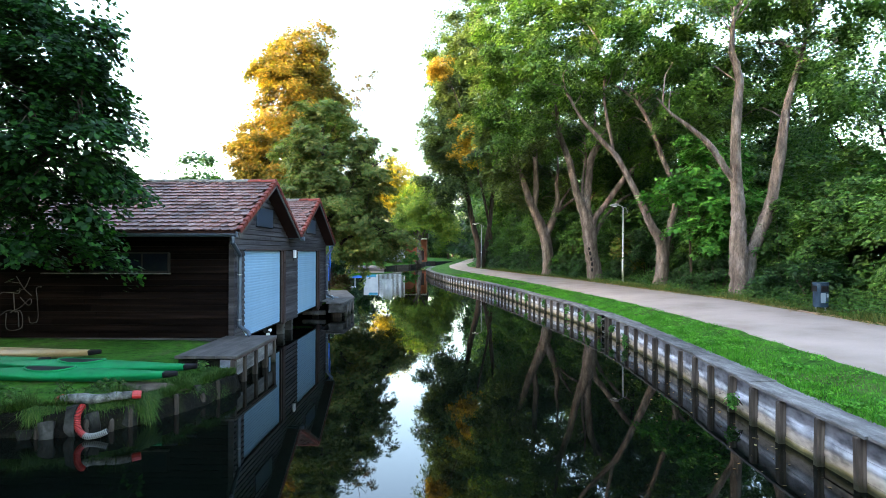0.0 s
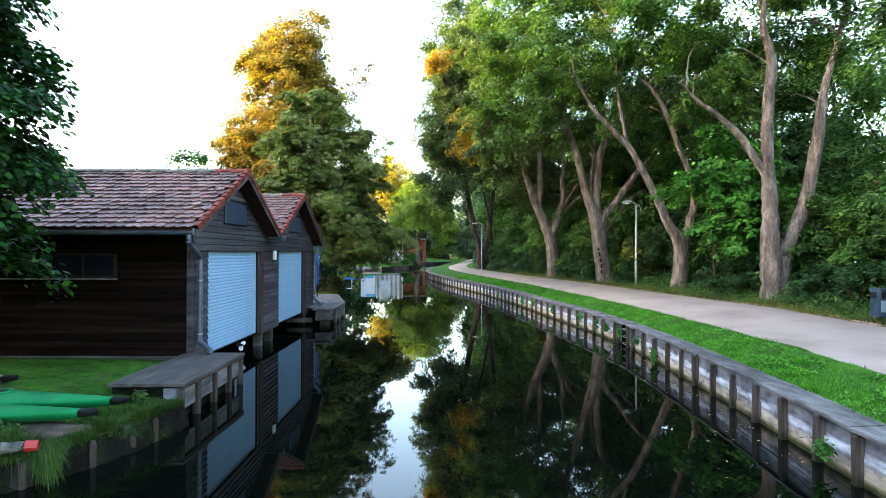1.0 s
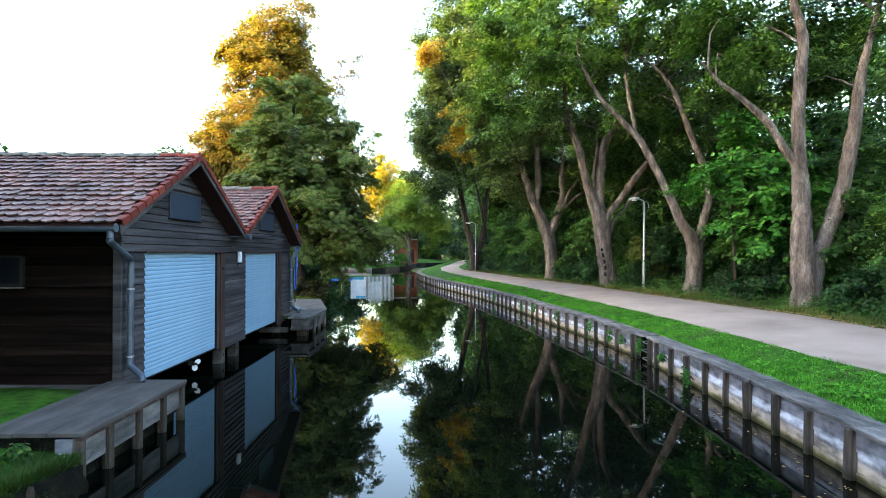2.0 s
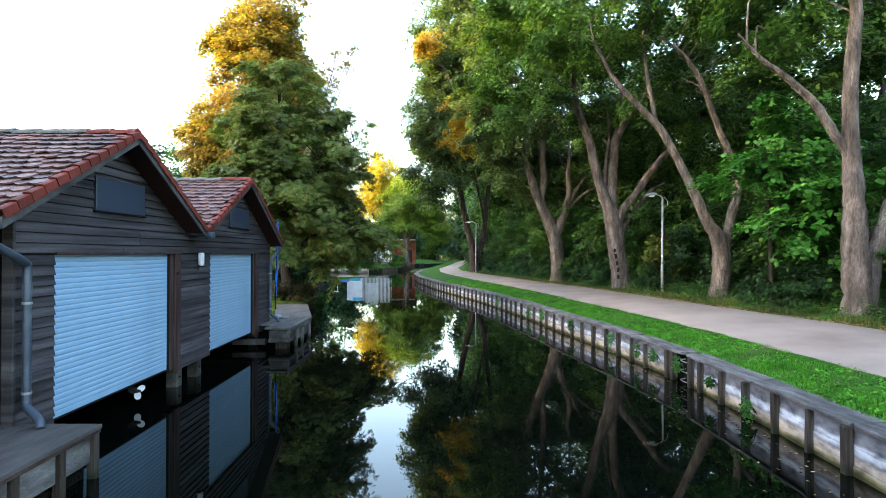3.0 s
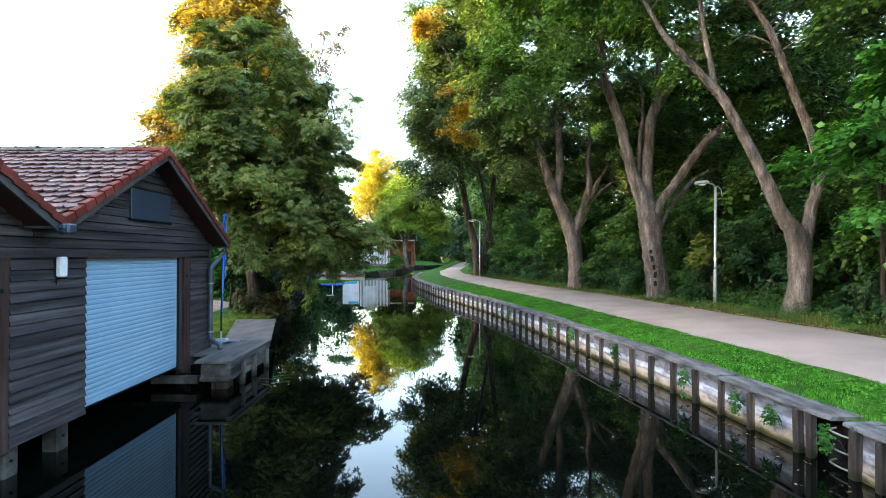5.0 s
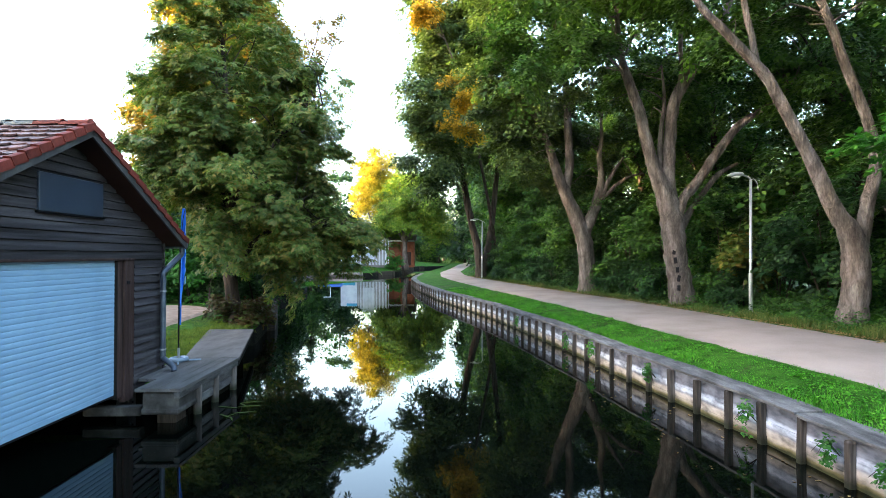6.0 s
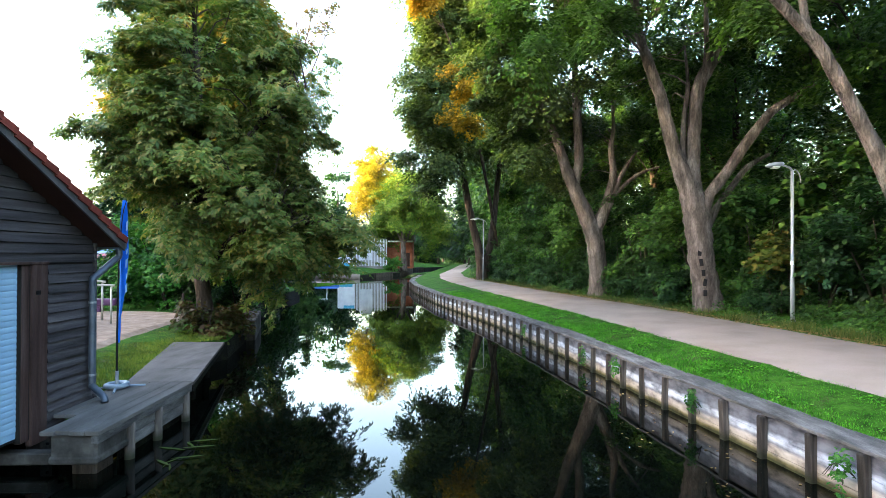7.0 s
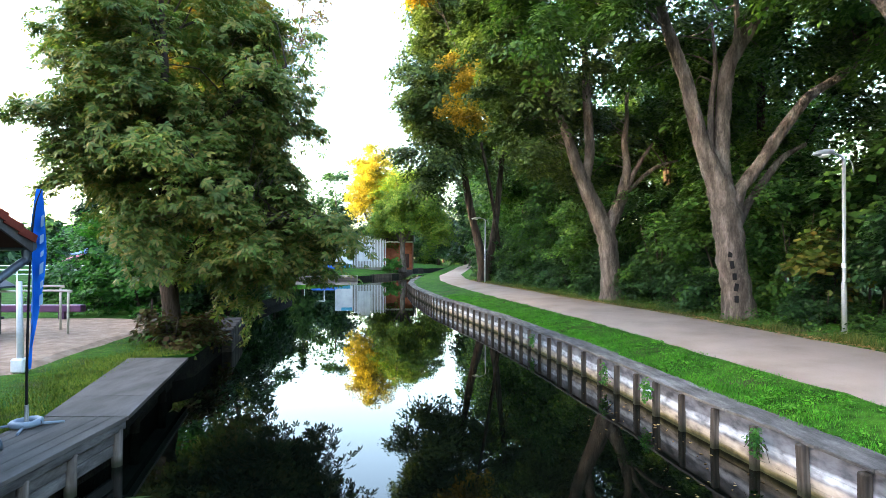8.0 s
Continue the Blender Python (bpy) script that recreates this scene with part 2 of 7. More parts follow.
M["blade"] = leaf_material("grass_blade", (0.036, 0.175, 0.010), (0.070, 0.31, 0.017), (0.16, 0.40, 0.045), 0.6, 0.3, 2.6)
# yellowish lawn, the warm light on it put into the blade colour
M["lawn"] = leaf_material("warm_lit_lawn_blade", (0.09, 0.15, 0.016), (0.15, 0.215, 0.026), (0.24, 0.25, 0.055), 0.7, 0.3, 1.6)
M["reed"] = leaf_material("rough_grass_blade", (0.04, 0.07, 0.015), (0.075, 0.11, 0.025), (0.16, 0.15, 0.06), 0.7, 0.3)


def by_height(nt, stops, wobble=0.04, scale=3.0):
    """A factor that changes with the height over the water, its edges made uneven."""
    geo = nt.nodes.new("ShaderNodeNewGeometry")
    sep = nt.nodes.new("ShaderNodeSeparateXYZ")
    link(nt, geo.outputs["Position"], sep.inputs[0])
    n = nt.nodes.new("ShaderNodeMath")
    n.operation = "MULTIPLY_ADD"
    link(nt, noise_of(nt, scale, 4), n.inputs[0])
    n.inputs[1].default_value, n.inputs[2].default_value = wobble * 2, -wobble
    add = nt.nodes.new("ShaderNodeMath")
    link(nt, sep.outputs["Z"], add.inputs[0])
    link(nt, n.outputs[0], add.inputs[1])
    return ramp(nt, add.outputs[0], stops)


def wall_panel_material():
    """Boards behind the posts: grey stain above, white lime along the middle board, beige silt below, algae at the water line."""
    m, nt, b = nodes_of("limed_bank_panel")
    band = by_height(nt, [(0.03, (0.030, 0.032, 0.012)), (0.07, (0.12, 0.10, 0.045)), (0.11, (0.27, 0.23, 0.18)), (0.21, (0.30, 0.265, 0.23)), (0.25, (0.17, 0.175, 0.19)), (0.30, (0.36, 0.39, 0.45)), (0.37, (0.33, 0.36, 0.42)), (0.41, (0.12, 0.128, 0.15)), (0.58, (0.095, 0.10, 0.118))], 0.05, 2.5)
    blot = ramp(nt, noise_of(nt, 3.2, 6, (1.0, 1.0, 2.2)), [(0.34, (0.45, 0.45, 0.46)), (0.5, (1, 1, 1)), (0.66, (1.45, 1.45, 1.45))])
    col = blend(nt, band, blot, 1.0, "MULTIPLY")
    link(nt, col, b.inputs["Base Color"])
    b.inputs["Roughness"].default_value = 0.85
    b.inputs["Specular IOR Level"].default_value = 0.15
    bumped(nt, b, noise_of(nt, 30, 4, (1, 1, 4)), 0.35, 0.01)
    return m


def wet_post_material():
    """Weathered posts, black-green with algae where the water stands."""
    m, nt, b = nodes_of("weathered_wet_post")
    big = noise_of(nt, 1.6, 5, (5, 5, 0.6))
    col = ramp(nt, big, [(0.3, (0.020, 0.016, 0.013)), (0.5, (0.052, 0.043, 0.037)), (0.72, (0.13, 0.112, 0.10))])
    oi = nt.nodes.new("ShaderNodeObjectInfo")
    col = blend(nt, col, ramp(nt, oi.outputs["Random"], [(0.0, (0.6, 0.6, 0.6)), (1.0, (1.35, 1.35, 1.35))]), 1.0, "MULTIPLY")
    wet = by_height(nt, [(0.05, (0.9, 0.9, 0.9)), (0.16, (0, 0, 0))], 0.06, 5)
    col = blend(nt, col, (0.014, 0.016, 0.007), wet)
    link(nt, col, b.inputs["Base Color"])
    b.inputs["Roughness"].default_value, b.inputs["Specular IOR Level"].default_value = 0.8, 0.15
    bumped(nt, b, noise_of(nt, 26, 4, (5, 5, 0.6)), 0.5, 0.01)
    return m


def water_material():
    m, nt, b = nodes_of("still_dark_water")
    b.inputs["Base Color"].default_value = (0.0012, 0.002, 0.0014, 1)
    b.inputs["Roughness"].default_value = 0.015
    b.inputs["IOR"].default_value = 1.33
    tc = nt.nodes.new("ShaderNodeTexCoord")
    n = nt.nodes.new("ShaderNodeTexNoise")
    n.inputs["Scale"].default_value, n.inputs["Detail"].default_value = 1.1, 3
    link(nt, tc.outputs["Object"], n.inputs["Vector"])
    bumped(nt, b, n.outputs["Fac"], 0.03, 0.02)
    return m


def tile_material():
    """Old flat clay tiles: each one its own brown, grey or rose, with pale lichen and dark streaks."""
    m, nt, b = nodes_of("weathered_clay_tile")
    geo, oi = nt.nodes.new("ShaderNodeNewGeometry"), nt.nodes.new("ShaderNodeObjectInfo")
    add = nt.nodes.new("ShaderNodeMath")
    add.operation = "ADD"
    link(nt, geo.outputs["Random Per Island"], add.inputs[0])
    link(nt, oi.outputs["Random"], add.inputs[1])
    fr = nt.nodes.new("ShaderNodeMath")
    fr.operation = "FRACT"
    link(nt, add.outputs[0], fr.inputs[0])
    own = ramp(nt, fr.outputs[0], [(0.0, (0.052, 0.026, 0.022)), (0.35, (0.095, 0.042, 0.034)), (0.7, (0.130, 0.056, 0.044)), (1.0, (0.150, 0.098, 0.088))])
    tc = nt.nodes.new("ShaderNodeTexCoord")
    geo_p = nt.nodes.new("ShaderNodeTexNoise")
    geo_p.inputs["Scale"].default_value, geo_p.inputs["Detail"].default_value = 1.3, 5
    link(nt, geo.outputs["Position"], geo_p.inputs["Vector"])
    fine = nt.nodes.new("ShaderNodeTexNoise")
    fine.inputs["Scale"].default_value, fine.inputs["Detail"].default_value = 26, 5
    link(nt, geo.outputs["Position"], fine.inputs["Vector"])
    lichen = ramp(nt, fine.outputs["Fac"], [(0.54, (0, 0, 0)), (0.68, (0.6, 0.6, 0.6))])
    col = blend(nt, own, (0.24, 0.205, 0.18), lichen)
    broad = ramp(nt, geo_p.outputs["Fac"], [(0.35, (0.52, 0.50, 0.50)), (0.65, (1.08, 1.02, 1.0))])
    col = blend(nt, col, broad, 1.0, "MULTIPLY")
    link(nt, col, b.inputs["Base Color"])
    b.inputs["Roughness"].default_value = 0.6
    b.inputs["Specular IOR Level"].default_value = 0.25
    bumped(nt, b, fine.outputs["Fac"], 0.4, 0.01)
    return m


M["tile"] = tile_material()
M["panel"] = wall_panel_material()
M["post"] = wet_post_material()
M["water"] = water_material()

# ---- builders ----
RNG = np.random.default_rng(7)


def thing(name, loc, label, category, group="", kind=""):
    ob = new(name)
    ob.empty_display_size = 0.2
    ob.location = loc
    return tagged(ob, label, category, group, kind)


def adopt(ob, parent):
    """Put ob, built in world places, under parent: a thing's Empty, or one of its parts."""
    if parent is not None:
        ob.parent = parent
        if parent.parent is None:
            ob.matrix_parent_inverse = Matrix.Translation(parent.location).inverted()
    return ob


def from_mesh(name, me, material, parent=None, label=""):
    if material is not None and not me.materials:
        me.materials.append(material)
    ob = adopt(new(name, me), parent)
    if label:
        ob["label"] = label
    return ob


def part(name, bm, material, parent=None, label="", smooth=False):
    """Links a bmesh as one mesh object under a thing or a part."""
    bmesh.ops.recalc_face_normals(bm, faces=bm.faces)
    me = bpy.data.meshes.new(name)
    bm.to_mesh(me)
    bm.free()
    if smooth:
        me.polygons.foreach_set("use_smooth", [True] * len(me.polygons))
    return from_mesh(name, me, material, parent, label)


def box(bm, x0, x1, y0, y1, z0, z1, bevel=0.0, m=None):
    """A box from corner to corner, its edges rounded by bevel; m: a turn about its own place."""
    c = Vector(((x0 + x1) / 2, (y0 + y1) / 2, (z0 + z1) / 2))
    mat = Matrix.Translation(c) @ (m or Matrix()) @ Matrix.Diagonal((x1 - x0, y1 - y0, z1 - z0, 1))
    made = bmesh.ops.create_cube(bm, size=1, matrix=mat)
    if bevel:
        vs = set(made["verts"])
        es = [e for e in bm.edges if e.verts[0] in vs and e.verts[1] in vs]
        bmesh.ops.bevel(bm, geom=es, offset=bevel, segments=1, affect="EDGES", profile=0.5)
    return bm


def boxed(*a, **k):
    return box(bmesh.new(), *a, **k)


def prism(bm, outline, depth, axis):
    """A flat outline (Vectors) pushed by depth along axis."""
    lo = [bm.verts.new(p) for p in outline]
    hi = [bm.verts.new(Vector(p) + Vector(axis) * depth) for p in outline]
    bm.faces.new(lo)
    bm.faces.new(hi[::-1])
    for i in range(len(lo)):
        j = (i + 1) % len(lo)
        bm.faces.new((lo[j], lo[i], hi[i], hi[j]))
    return bm


def tube(bm, pts, radii, segs=10, wobble=0.0, cap=True):
    """A round or knotty tube along pts."""
    pts = [Vector(p) for p in pts]
    if isinstance(radii, (int, float)):
        radii = [radii] * len(pts)
    rings, side = [], None
    for i, p in enumerate(pts):
        d = (pts[min(i + 1, len(pts) - 1)] - pts[max(i - 1, 0)]).normalized()
        if side is None:
            side = d.orthogonal().normalized()
        side = (side - d * side.dot(d)).normalized()
        up = d.cross(side)
        ring = []
        for k in range(segs):
            a = 2 * math.pi * k / segs
            r = radii[i] * (1 + (wobble * noise.noise(Vector((math.cos(a) * 1.3, math.sin(a) * 1.3, i * 0.6)) + p * 0.7) if wobble else 0))
            ring.append(bm.verts.new(p + (side * math.cos(a) + up * math.sin(a)) * r))
        rings.append(ring)
    for a, b in zip(rings, rings[1:]):
        for k in range(segs):
            bm.faces.new((a[k], a[(k + 1) % segs], b[(k + 1) % segs], b[k]))
    if cap:
        bm.faces.new(rings[0][::-1])
        bm.faces.new(rings[-1])
    return bm


def smooth_line(pts, radii, steps=4):
    """Catmull-Rom through pts, radii along."""
    P = [Vector(p) for p in pts]
    P = [P[0] * 2 - P[1]] + P + [P[-1] * 2 - P[-2]]
    R = [radii[0]] + list(radii) + [radii[-1]]
    out, rad = [], []
    for i in range(1, len(P) - 2):
        for s in range(steps):
            t = s / steps
            a, b, c, d = P[i - 1:i + 3]
            out.append(0.5 * ((2 * b) + (c - a) * t + (2 * a - 5 * b + 4 * c - d) * t * t + (3 * b - a - 3 * c + d) * t ** 3))
            rad.append(R[i] + (R[i + 1] - R[i]) * t)
    return out + [P[-2]], rad + [R[-2]]


def quick_mesh(name, V, n_side=4):
    """A mesh of separate faces, n_side corners each, from an array of corners."""
    V = np.ascontiguousarray(V, dtype=np.float32).reshape(-1, 3)
    me = bpy.data.meshes.new(name)
    n, m = len(V), len(V) // n_side
    me.vertices.add(n)
    me.vertices.foreach_set("co", V.ravel())
    me.loops.add(n)
    me.loops.foreach_set("vertex_index", np.arange(n, dtype=np.int32))
    me.polygons.add(m)
    me.polygons.foreach_set("loop_start", np.arange(0, n, n_side, dtype=np.int32))
    me.update(calc_edges=True)
    return me


def unit(a):
    return a / np.maximum(np.linalg.norm(a, axis=1, keepdims=True), 1e-6)


def sprays(blobs, count, rng, rough=0.28, hollow=0.45, gap=-0.25):
    """Places of leaf sprays in the outer part of a crown made of ellipsoids (centre, radii), with an uneven outline and gaps."""
    areas = np.array([(r[0] * r[1] + r[1] * r[2] + r[0] * r[2]) for _, r in blobs])
    pick = rng.choice(len(blobs), count, p=areas / areas.sum())
    C = np.array([b[0] for b in blobs], float)[pick]
    R = np.array([b[1] for b in blobs], float)[pick]
    d = unit(rng.normal(size=(count, 3)))
    fr = hollow + (1 - hollow) * rng.random(count) ** 0.6
    wob = np.array([noise.noise(Vector(v) * 2.1 + Vector(c) * 0.37) for v, c in zip(d, C)])
    P = C + d * R * (fr * (1 + rough * wob))[:, None]
    keep = np.array([noise.noise(Vector(p) * 0.75) for p in P]) > gap
    return P[keep], unit(d / R)[keep]


def boughs(blobs, count, rng, each=12, reach=0.9, fall=0.4, hollow=0.5, gap=-0.25, loose=0.18):
    """Sprays gathered into boughs: flat, outward-reaching shelves that droop at their ends, dark gaps between them; some stray sprays fill the crown. Also gives the boughs' roots."""
    C, out = sprays(blobs, max(4, int(count * (1 - loose) / each)), rng, hollow=hollow, gap=gap)
    up = np.array([0, 0, 1.0])
    o = unit(out * np.array([1, 1, 0.35]) + rng.normal(size=out.shape) * 0.18)
    side = unit(np.cross(o, up))
    r = np.repeat(reach * (0.6 + 0.8 * rng.random(len(C))), each)
    C2, o2, s2 = (np.repeat(a, each, axis=0) for a in (C, o, side))
    n = len(C2)
    u = rng.random(n) * 1.55 - 0.55
    v = rng.normal(size=n) * 0.42 * (1.15 - 0.5 * np.maximum(u, 0))
    P = C2 + o2 * (u * r)[:, None] + s2 * (v * r)[:, None]
    P[:, 2] += -fall * r * np.maximum(u, 0) ** 2 - 0.3 * fall * r * v * v + rng.normal(size=n) * 0.06 * r
    out2 = unit(o2 * (0.35 + 0.5 * np.maximum(u, 0))[:, None] + s2 * (v * 0.5)[:, None] + up * 0.5)
    F, fo = sprays(blobs, int(count * loose), rng, hollow=hollow * 0.8, gap=gap - 0.15)
    return np.concatenate([P, F]), np.concatenate([out2, fo]), C


def leaf_cloud(name, P, out, per, size, spread, rng, palmate=0, flat=0.28, droop=0.3, width=0.30):
    """Leaves round each spray: a drooping, flattened fan; palmate leaves are fans of leaflets themselves."""
    n = len(P) * per
    up = np.array([0, 0, 1.0])
    nrm = unit(out * 0.55 + up * 0.75)
    nrm = np.repeat(nrm, per, axis=0)
    c0 = np.repeat(P, per, axis=0)
    outr = np.repeat(out, per, axis=0)
    a = unit(np.cross(nrm, rng.normal(size=(n, 3))))
    r = spread * np.sqrt(rng.random(n)) * (0.7 + 0.6 * np.repeat(rng.random(len(P)), per))
    c = c0 + a * r[:, None] + nrm * (rng.normal(size=n) * spread * flat)[:, None]
    c[:, 2] -= droop * r * r / spread
    ln = unit(nrm + rng.normal(size=(n, 3)) * 0.33)
    ax = unit(a * 0.8 + outr * 0.3 + rng.normal(size=(n, 3)) * 0.5 - up * 0.35)
    b = unit(np.cross(ln, ax))
    ax = np.cross(b, ln)
    s = (size * (0.65 + 0.7 * rng.random(n)))[:, None]
    if not palmate:
        V = np.stack([c - ax * s * 0.5, c + b * s * width, c + ax * s * 0.5 - ln * s * 0.12, c - b * s * width], axis=1)
        return quick_mesh(name, V)
    allv = []
    for k in range(palmate):
        ang = (k / (palmate - 1) - 0.5) * radians(230)
        dk = ax * math.cos(ang) + b * math.sin(ang) - ln * 0.22
        pk = b * math.cos(ang) - ax * math.sin(ang)
        L = s * (1.0 - 0.35 * abs(k / (palmate - 1) - 0.5) * 2)
        allv.append(np.stack([c, c + dk * L * 0.62 + pk * L * 0.19, c + dk * L - ln * L * 0.15, c + dk * L * 0.62 - pk * L * 0.19], axis=1))
    return quick_mesh(name, np.concatenate(allv))


def twigs(P, heads, rng, r0=0.035, every=5, bm=None):
    """Thin branches from the nearest limb head to some of the sprays."""
    bm = bm or bmesh.new()
    heads = [Vector(h) for h in heads]
    for p in P[::every]:
        p = Vector(p)
        near = sorted(heads, key=lambda q: (q - p).length + max(0, q.z - p.z + 0.6) * 1.2)[:4]
        h = near[int(rng.integers(len(near)))]
        if (h - p).length > 3.2:
            continue
        mid = h.lerp(p, 0.4) + Vector(rng.normal(size=3)) * 0.22 + Vector((0, 0, 0.35))
        knee = h.lerp(p, 0.75) + Vector(rng.normal(size=3)) * 0.18 + Vector((0, 0, 0.2))
        line, rad = smooth_line([h, mid, knee, p], [r0, r0 * 0.65, r0 * 0.4, r0 * 0.15], 2)
        tube(bm, line, rad, 4, cap=False)
    return bm


def tree(name, label, base, limbs, blobs, count, per, size, spread, leaf, bark, seed, group="", palmate=0, every=6, hollow=0.45, gap=-0.25, droop=0.3, twig=0.035, width=0.30, slim=0.8, each=11, reach=0.85, fall=0.45, loose=0.27):
    """limbs: a list of (points, radii); the first is the trunk. The crown is leaf sprays in ellipsoids."""
    rng = np.random.default_rng(seed)
    t = thing(name, base, label, "tree", group)
    heads = []
    trunk = None
    for i, (pts, radii) in enumerate(limbs):
        line, rad = smooth_line(pts, [r * slim for r in radii], 5)
        if i == 0:
            rad = [r * (1 + 0.45 * math.exp(-max(0, p.z - base[2]) * 3.2)) for p, r in zip(line, rad)]
        bm = tube(bmesh.new(), line, rad, 14 if i == 0 else 10, 0.22)
        ob = part("trunk" if i == 0 else "limb", bm, M[bark], t if i == 0 else trunk, smooth=True)
        trunk = trunk or ob
        heads += line[int(len(line) * 0.5):] if i else line[int(len(line) * 0.6):]
    P, out, roots = boughs(blobs, count, rng, each, reach, fall, hollow, gap, loose)
    tagged(part("limbwork", twigs(roots, heads, rng, twig, max(1, every // 4)), M[bark], t, smooth=True), kind="stuff")
    crown = leaf_cloud("crown", P, out, per, size, spread, rng, palmate, droop=droop, width=width)
    from_mesh("crown", crown, M[leaf], t)
    return t


def curve_x(pairs):
    ys, xs = zip(*pairs)
    return lambda y: float(np.interp(y, ys, xs))


# ---- the ground, the canal and the path ----
right_edge = curve_x([(-60, 4.2), (0, 4.55), (6, 4.81), (7.8, 4.88), (9.8, 5.04), (11.6, 5.19), (15.3, 5.38), (18, 5.42), (19.1, 5.30), (21.1, 5.16), (23.9, 4.78), (26.2, 4.47), (28, 4.32), (32.7, 3.65), (37.5, 2.85), (40, 2.3),
                      (47.7, 0.55), (57.5, -1.0), (64, -1.6), (70, -1.6), (80, -1.0), (105, 1.0), (131, 3.2), (182, 7), (250, 20), (420, 60)])
left_edge = curve_x([(-60, -10), (7.0, -9.0), (7.75, -6.4), (8.1, -5.1), (8.9, -4.4), (10.5, -4.02), (11.0, -4.3), (13.34, -4.5), (13.36, -14.4), (23.2, -14.4), (23.22, -4.9), (24.8, -4.9), (29.3, -5.9), (30, -5.2), (34, -5.9),
                     (38, -7.2), (46, -8.8), (55, -9.0), (62, -14), (85.4, -24), (85.6, -8.8), (90, -6.8), (95.5, -4.3), (110, -3.9), (126, -3.3), (136, 3.2), (182, 6.8), (250, 19.8), (420, 59.8)])
path_near = curve_x([(-60, 5.7), (0, 6.0), (7.8, 6.5), (12.7, 6.95), (20, 6.76), (23.4, 6.42), (28, 5.88), (34, 5.2), (47, 3.0), (57, 1.6), (64, 1.0), (75, 1.1), (95, 3), (131, 6), (200, 14), (420, 70)])
path_far = curve_x([(-60, 8.9), (0, 9.7), (13, 10.35), (19.5, 10.45), (24, 9.65), (28, 9.12), (34.8, 8.15), (42, 6.6), (50, 5.2), (58, 3.8), (64, 3.3), (75, 3.5), (95, 5.5), (131, 9), (200, 17), (420, 73)])
left_rim = curve_x([(-60, 0.4), (7, 0.36), (10.5, 0.42), (13.3, 0.48), (23.2, 0.52), (26, 0.56), (34, 0.56), (60, 0.5), (90, 0.5), (420, 0.6)])


def ground_profile(y):
    xl, xr, zl = left_edge(y), right_edge(y), left_rim(y)
    far_rise = 0.9 if y > 85.5 else 0.0
    pn, pf = path_near(y), path_far(y)
    return [(-600, 1.2), (-60, 0.9), (xl - 14, zl + 0.12 + far_rise), (xl - 5, zl + 0.1 + 0.5 * far_rise), (xl - 1.6, zl + 0.07), (xl - 0.5, zl), (xl, zl - 0.06), (xl + 0.02, -1.1),
            (xr + 0.16, -1.1), (xr + 0.18, 0.60), (xr + 0.5, 0.655), ((xr + 0.5 + pn) / 2, 0.78), (pn, 0.86), (pf, 1.0), (pf + 1.2, 1.12), (pf + 4, 1.4), (pf + 30, 1.6), (pf + 600, 1.6)]


def lay_ground():
    ys = sorted(set([-400, -60, -30, -10] + [float(v) for v in np.arange(0, 70, 0.8)] + [7.0, 7.75, 8.1, 8.9, 13.34, 13.36, 23.2, 23.22, 24.8, 29.3, 9.3, 9.7, 10.5, 11.0, 85.4, 85.6, 90.0, 95.5] + list(range(72, 140, 4)) + [160, 182, 200, 250, 420, 900]))
    bm = bmesh.new()
    rows = []
    for y in ys:
        rows.append([bm.verts.new((x, y, z + (0.035 * noise.noise(Vector((x, y, 0)) * 0.6) if 0 < y < 70 and z > 0.3 and abs(x) < 60 and i not in (9, 12, 13) else 0))) for i, (x, z) in enumerate(ground_profile(y))])
    for a, b in zip(rows, rows[1:]):
        for i in range(len(a) - 1):
            f = bm.faces.new((a[i], a[i + 1], b[i + 1], b[i]))
            f.material_index = 1 if i in (6, 7, 8) else 0
            f.smooth = True
    g = part("ground", bm, M["ground"])
    g.data.materials.append(M["soil_shade"])
    return tagged(g, "short green grass banks on both sides of the canal", "ground", kind="structure")


lay_ground()

bm = bmesh.new()
bmesh.ops.create_grid(bm, x_segments=2, y_segments=2, size=1, matrix=Matrix.Translation((0, 150, 0)) @ Matrix.Diagonal((70, 520, 1, 1)))
tagged(part("water", bm, M["water"]), "still dark canal water with mirror reflections", "water", kind="structure")


def strip(name, ys, left, right, zl, zr, lift, material):
    bm = bmesh.new()
    rows = []
    for y in ys:
        a, b = left(y), right(y)
        w = 0.10 * noise.noise(Vector((3, y * 0.9, 0))) + 0.05 * noise.noise(Vector((8, y * 3.1, 0)))
        v = 0.10 * noise.noise(Vector((13, y * 0.9, 0))) + 0.06 * noise.noise(Vector((18, y * 3.1, 0)))
        cols = [(a + w, zl - 0.03), (a + w + 0.1, zl + lift), (a * 0.6 + b * 0.4, zl * 0.6 + zr * 0.4 + lift + 0.02), (b + v - 0.1, zr + lift), (b + v, zr - 0.03)]
        rows.append([bm.verts.new((x, y, z)) for x, z in cols])
    for p, q in zip(rows, rows[1:]):
        for i in range(4):
            f = bm.faces.new((p[i], p[i + 1], q[i + 1], q[i]))
            f.smooth = True
    return part(name, bm, material)


tagged(strip("path", [-60, -30] + [float(v) for v in np.arange(-10, 80, 0.35)] + list(range(82, 240, 6)), path_near, path_far, 0.86, 1.0, 0.012, M["path"]),
       "pale sandy gravel footpath curving along the canal", "footpath", kind="structure")

# ---- the timber bank wall on the path side ----
bank = thing("bank_wall", (5.2, 10, 0), "weathered timber bank wall with posts and whitish panels", "retaining wall", kind="structure")


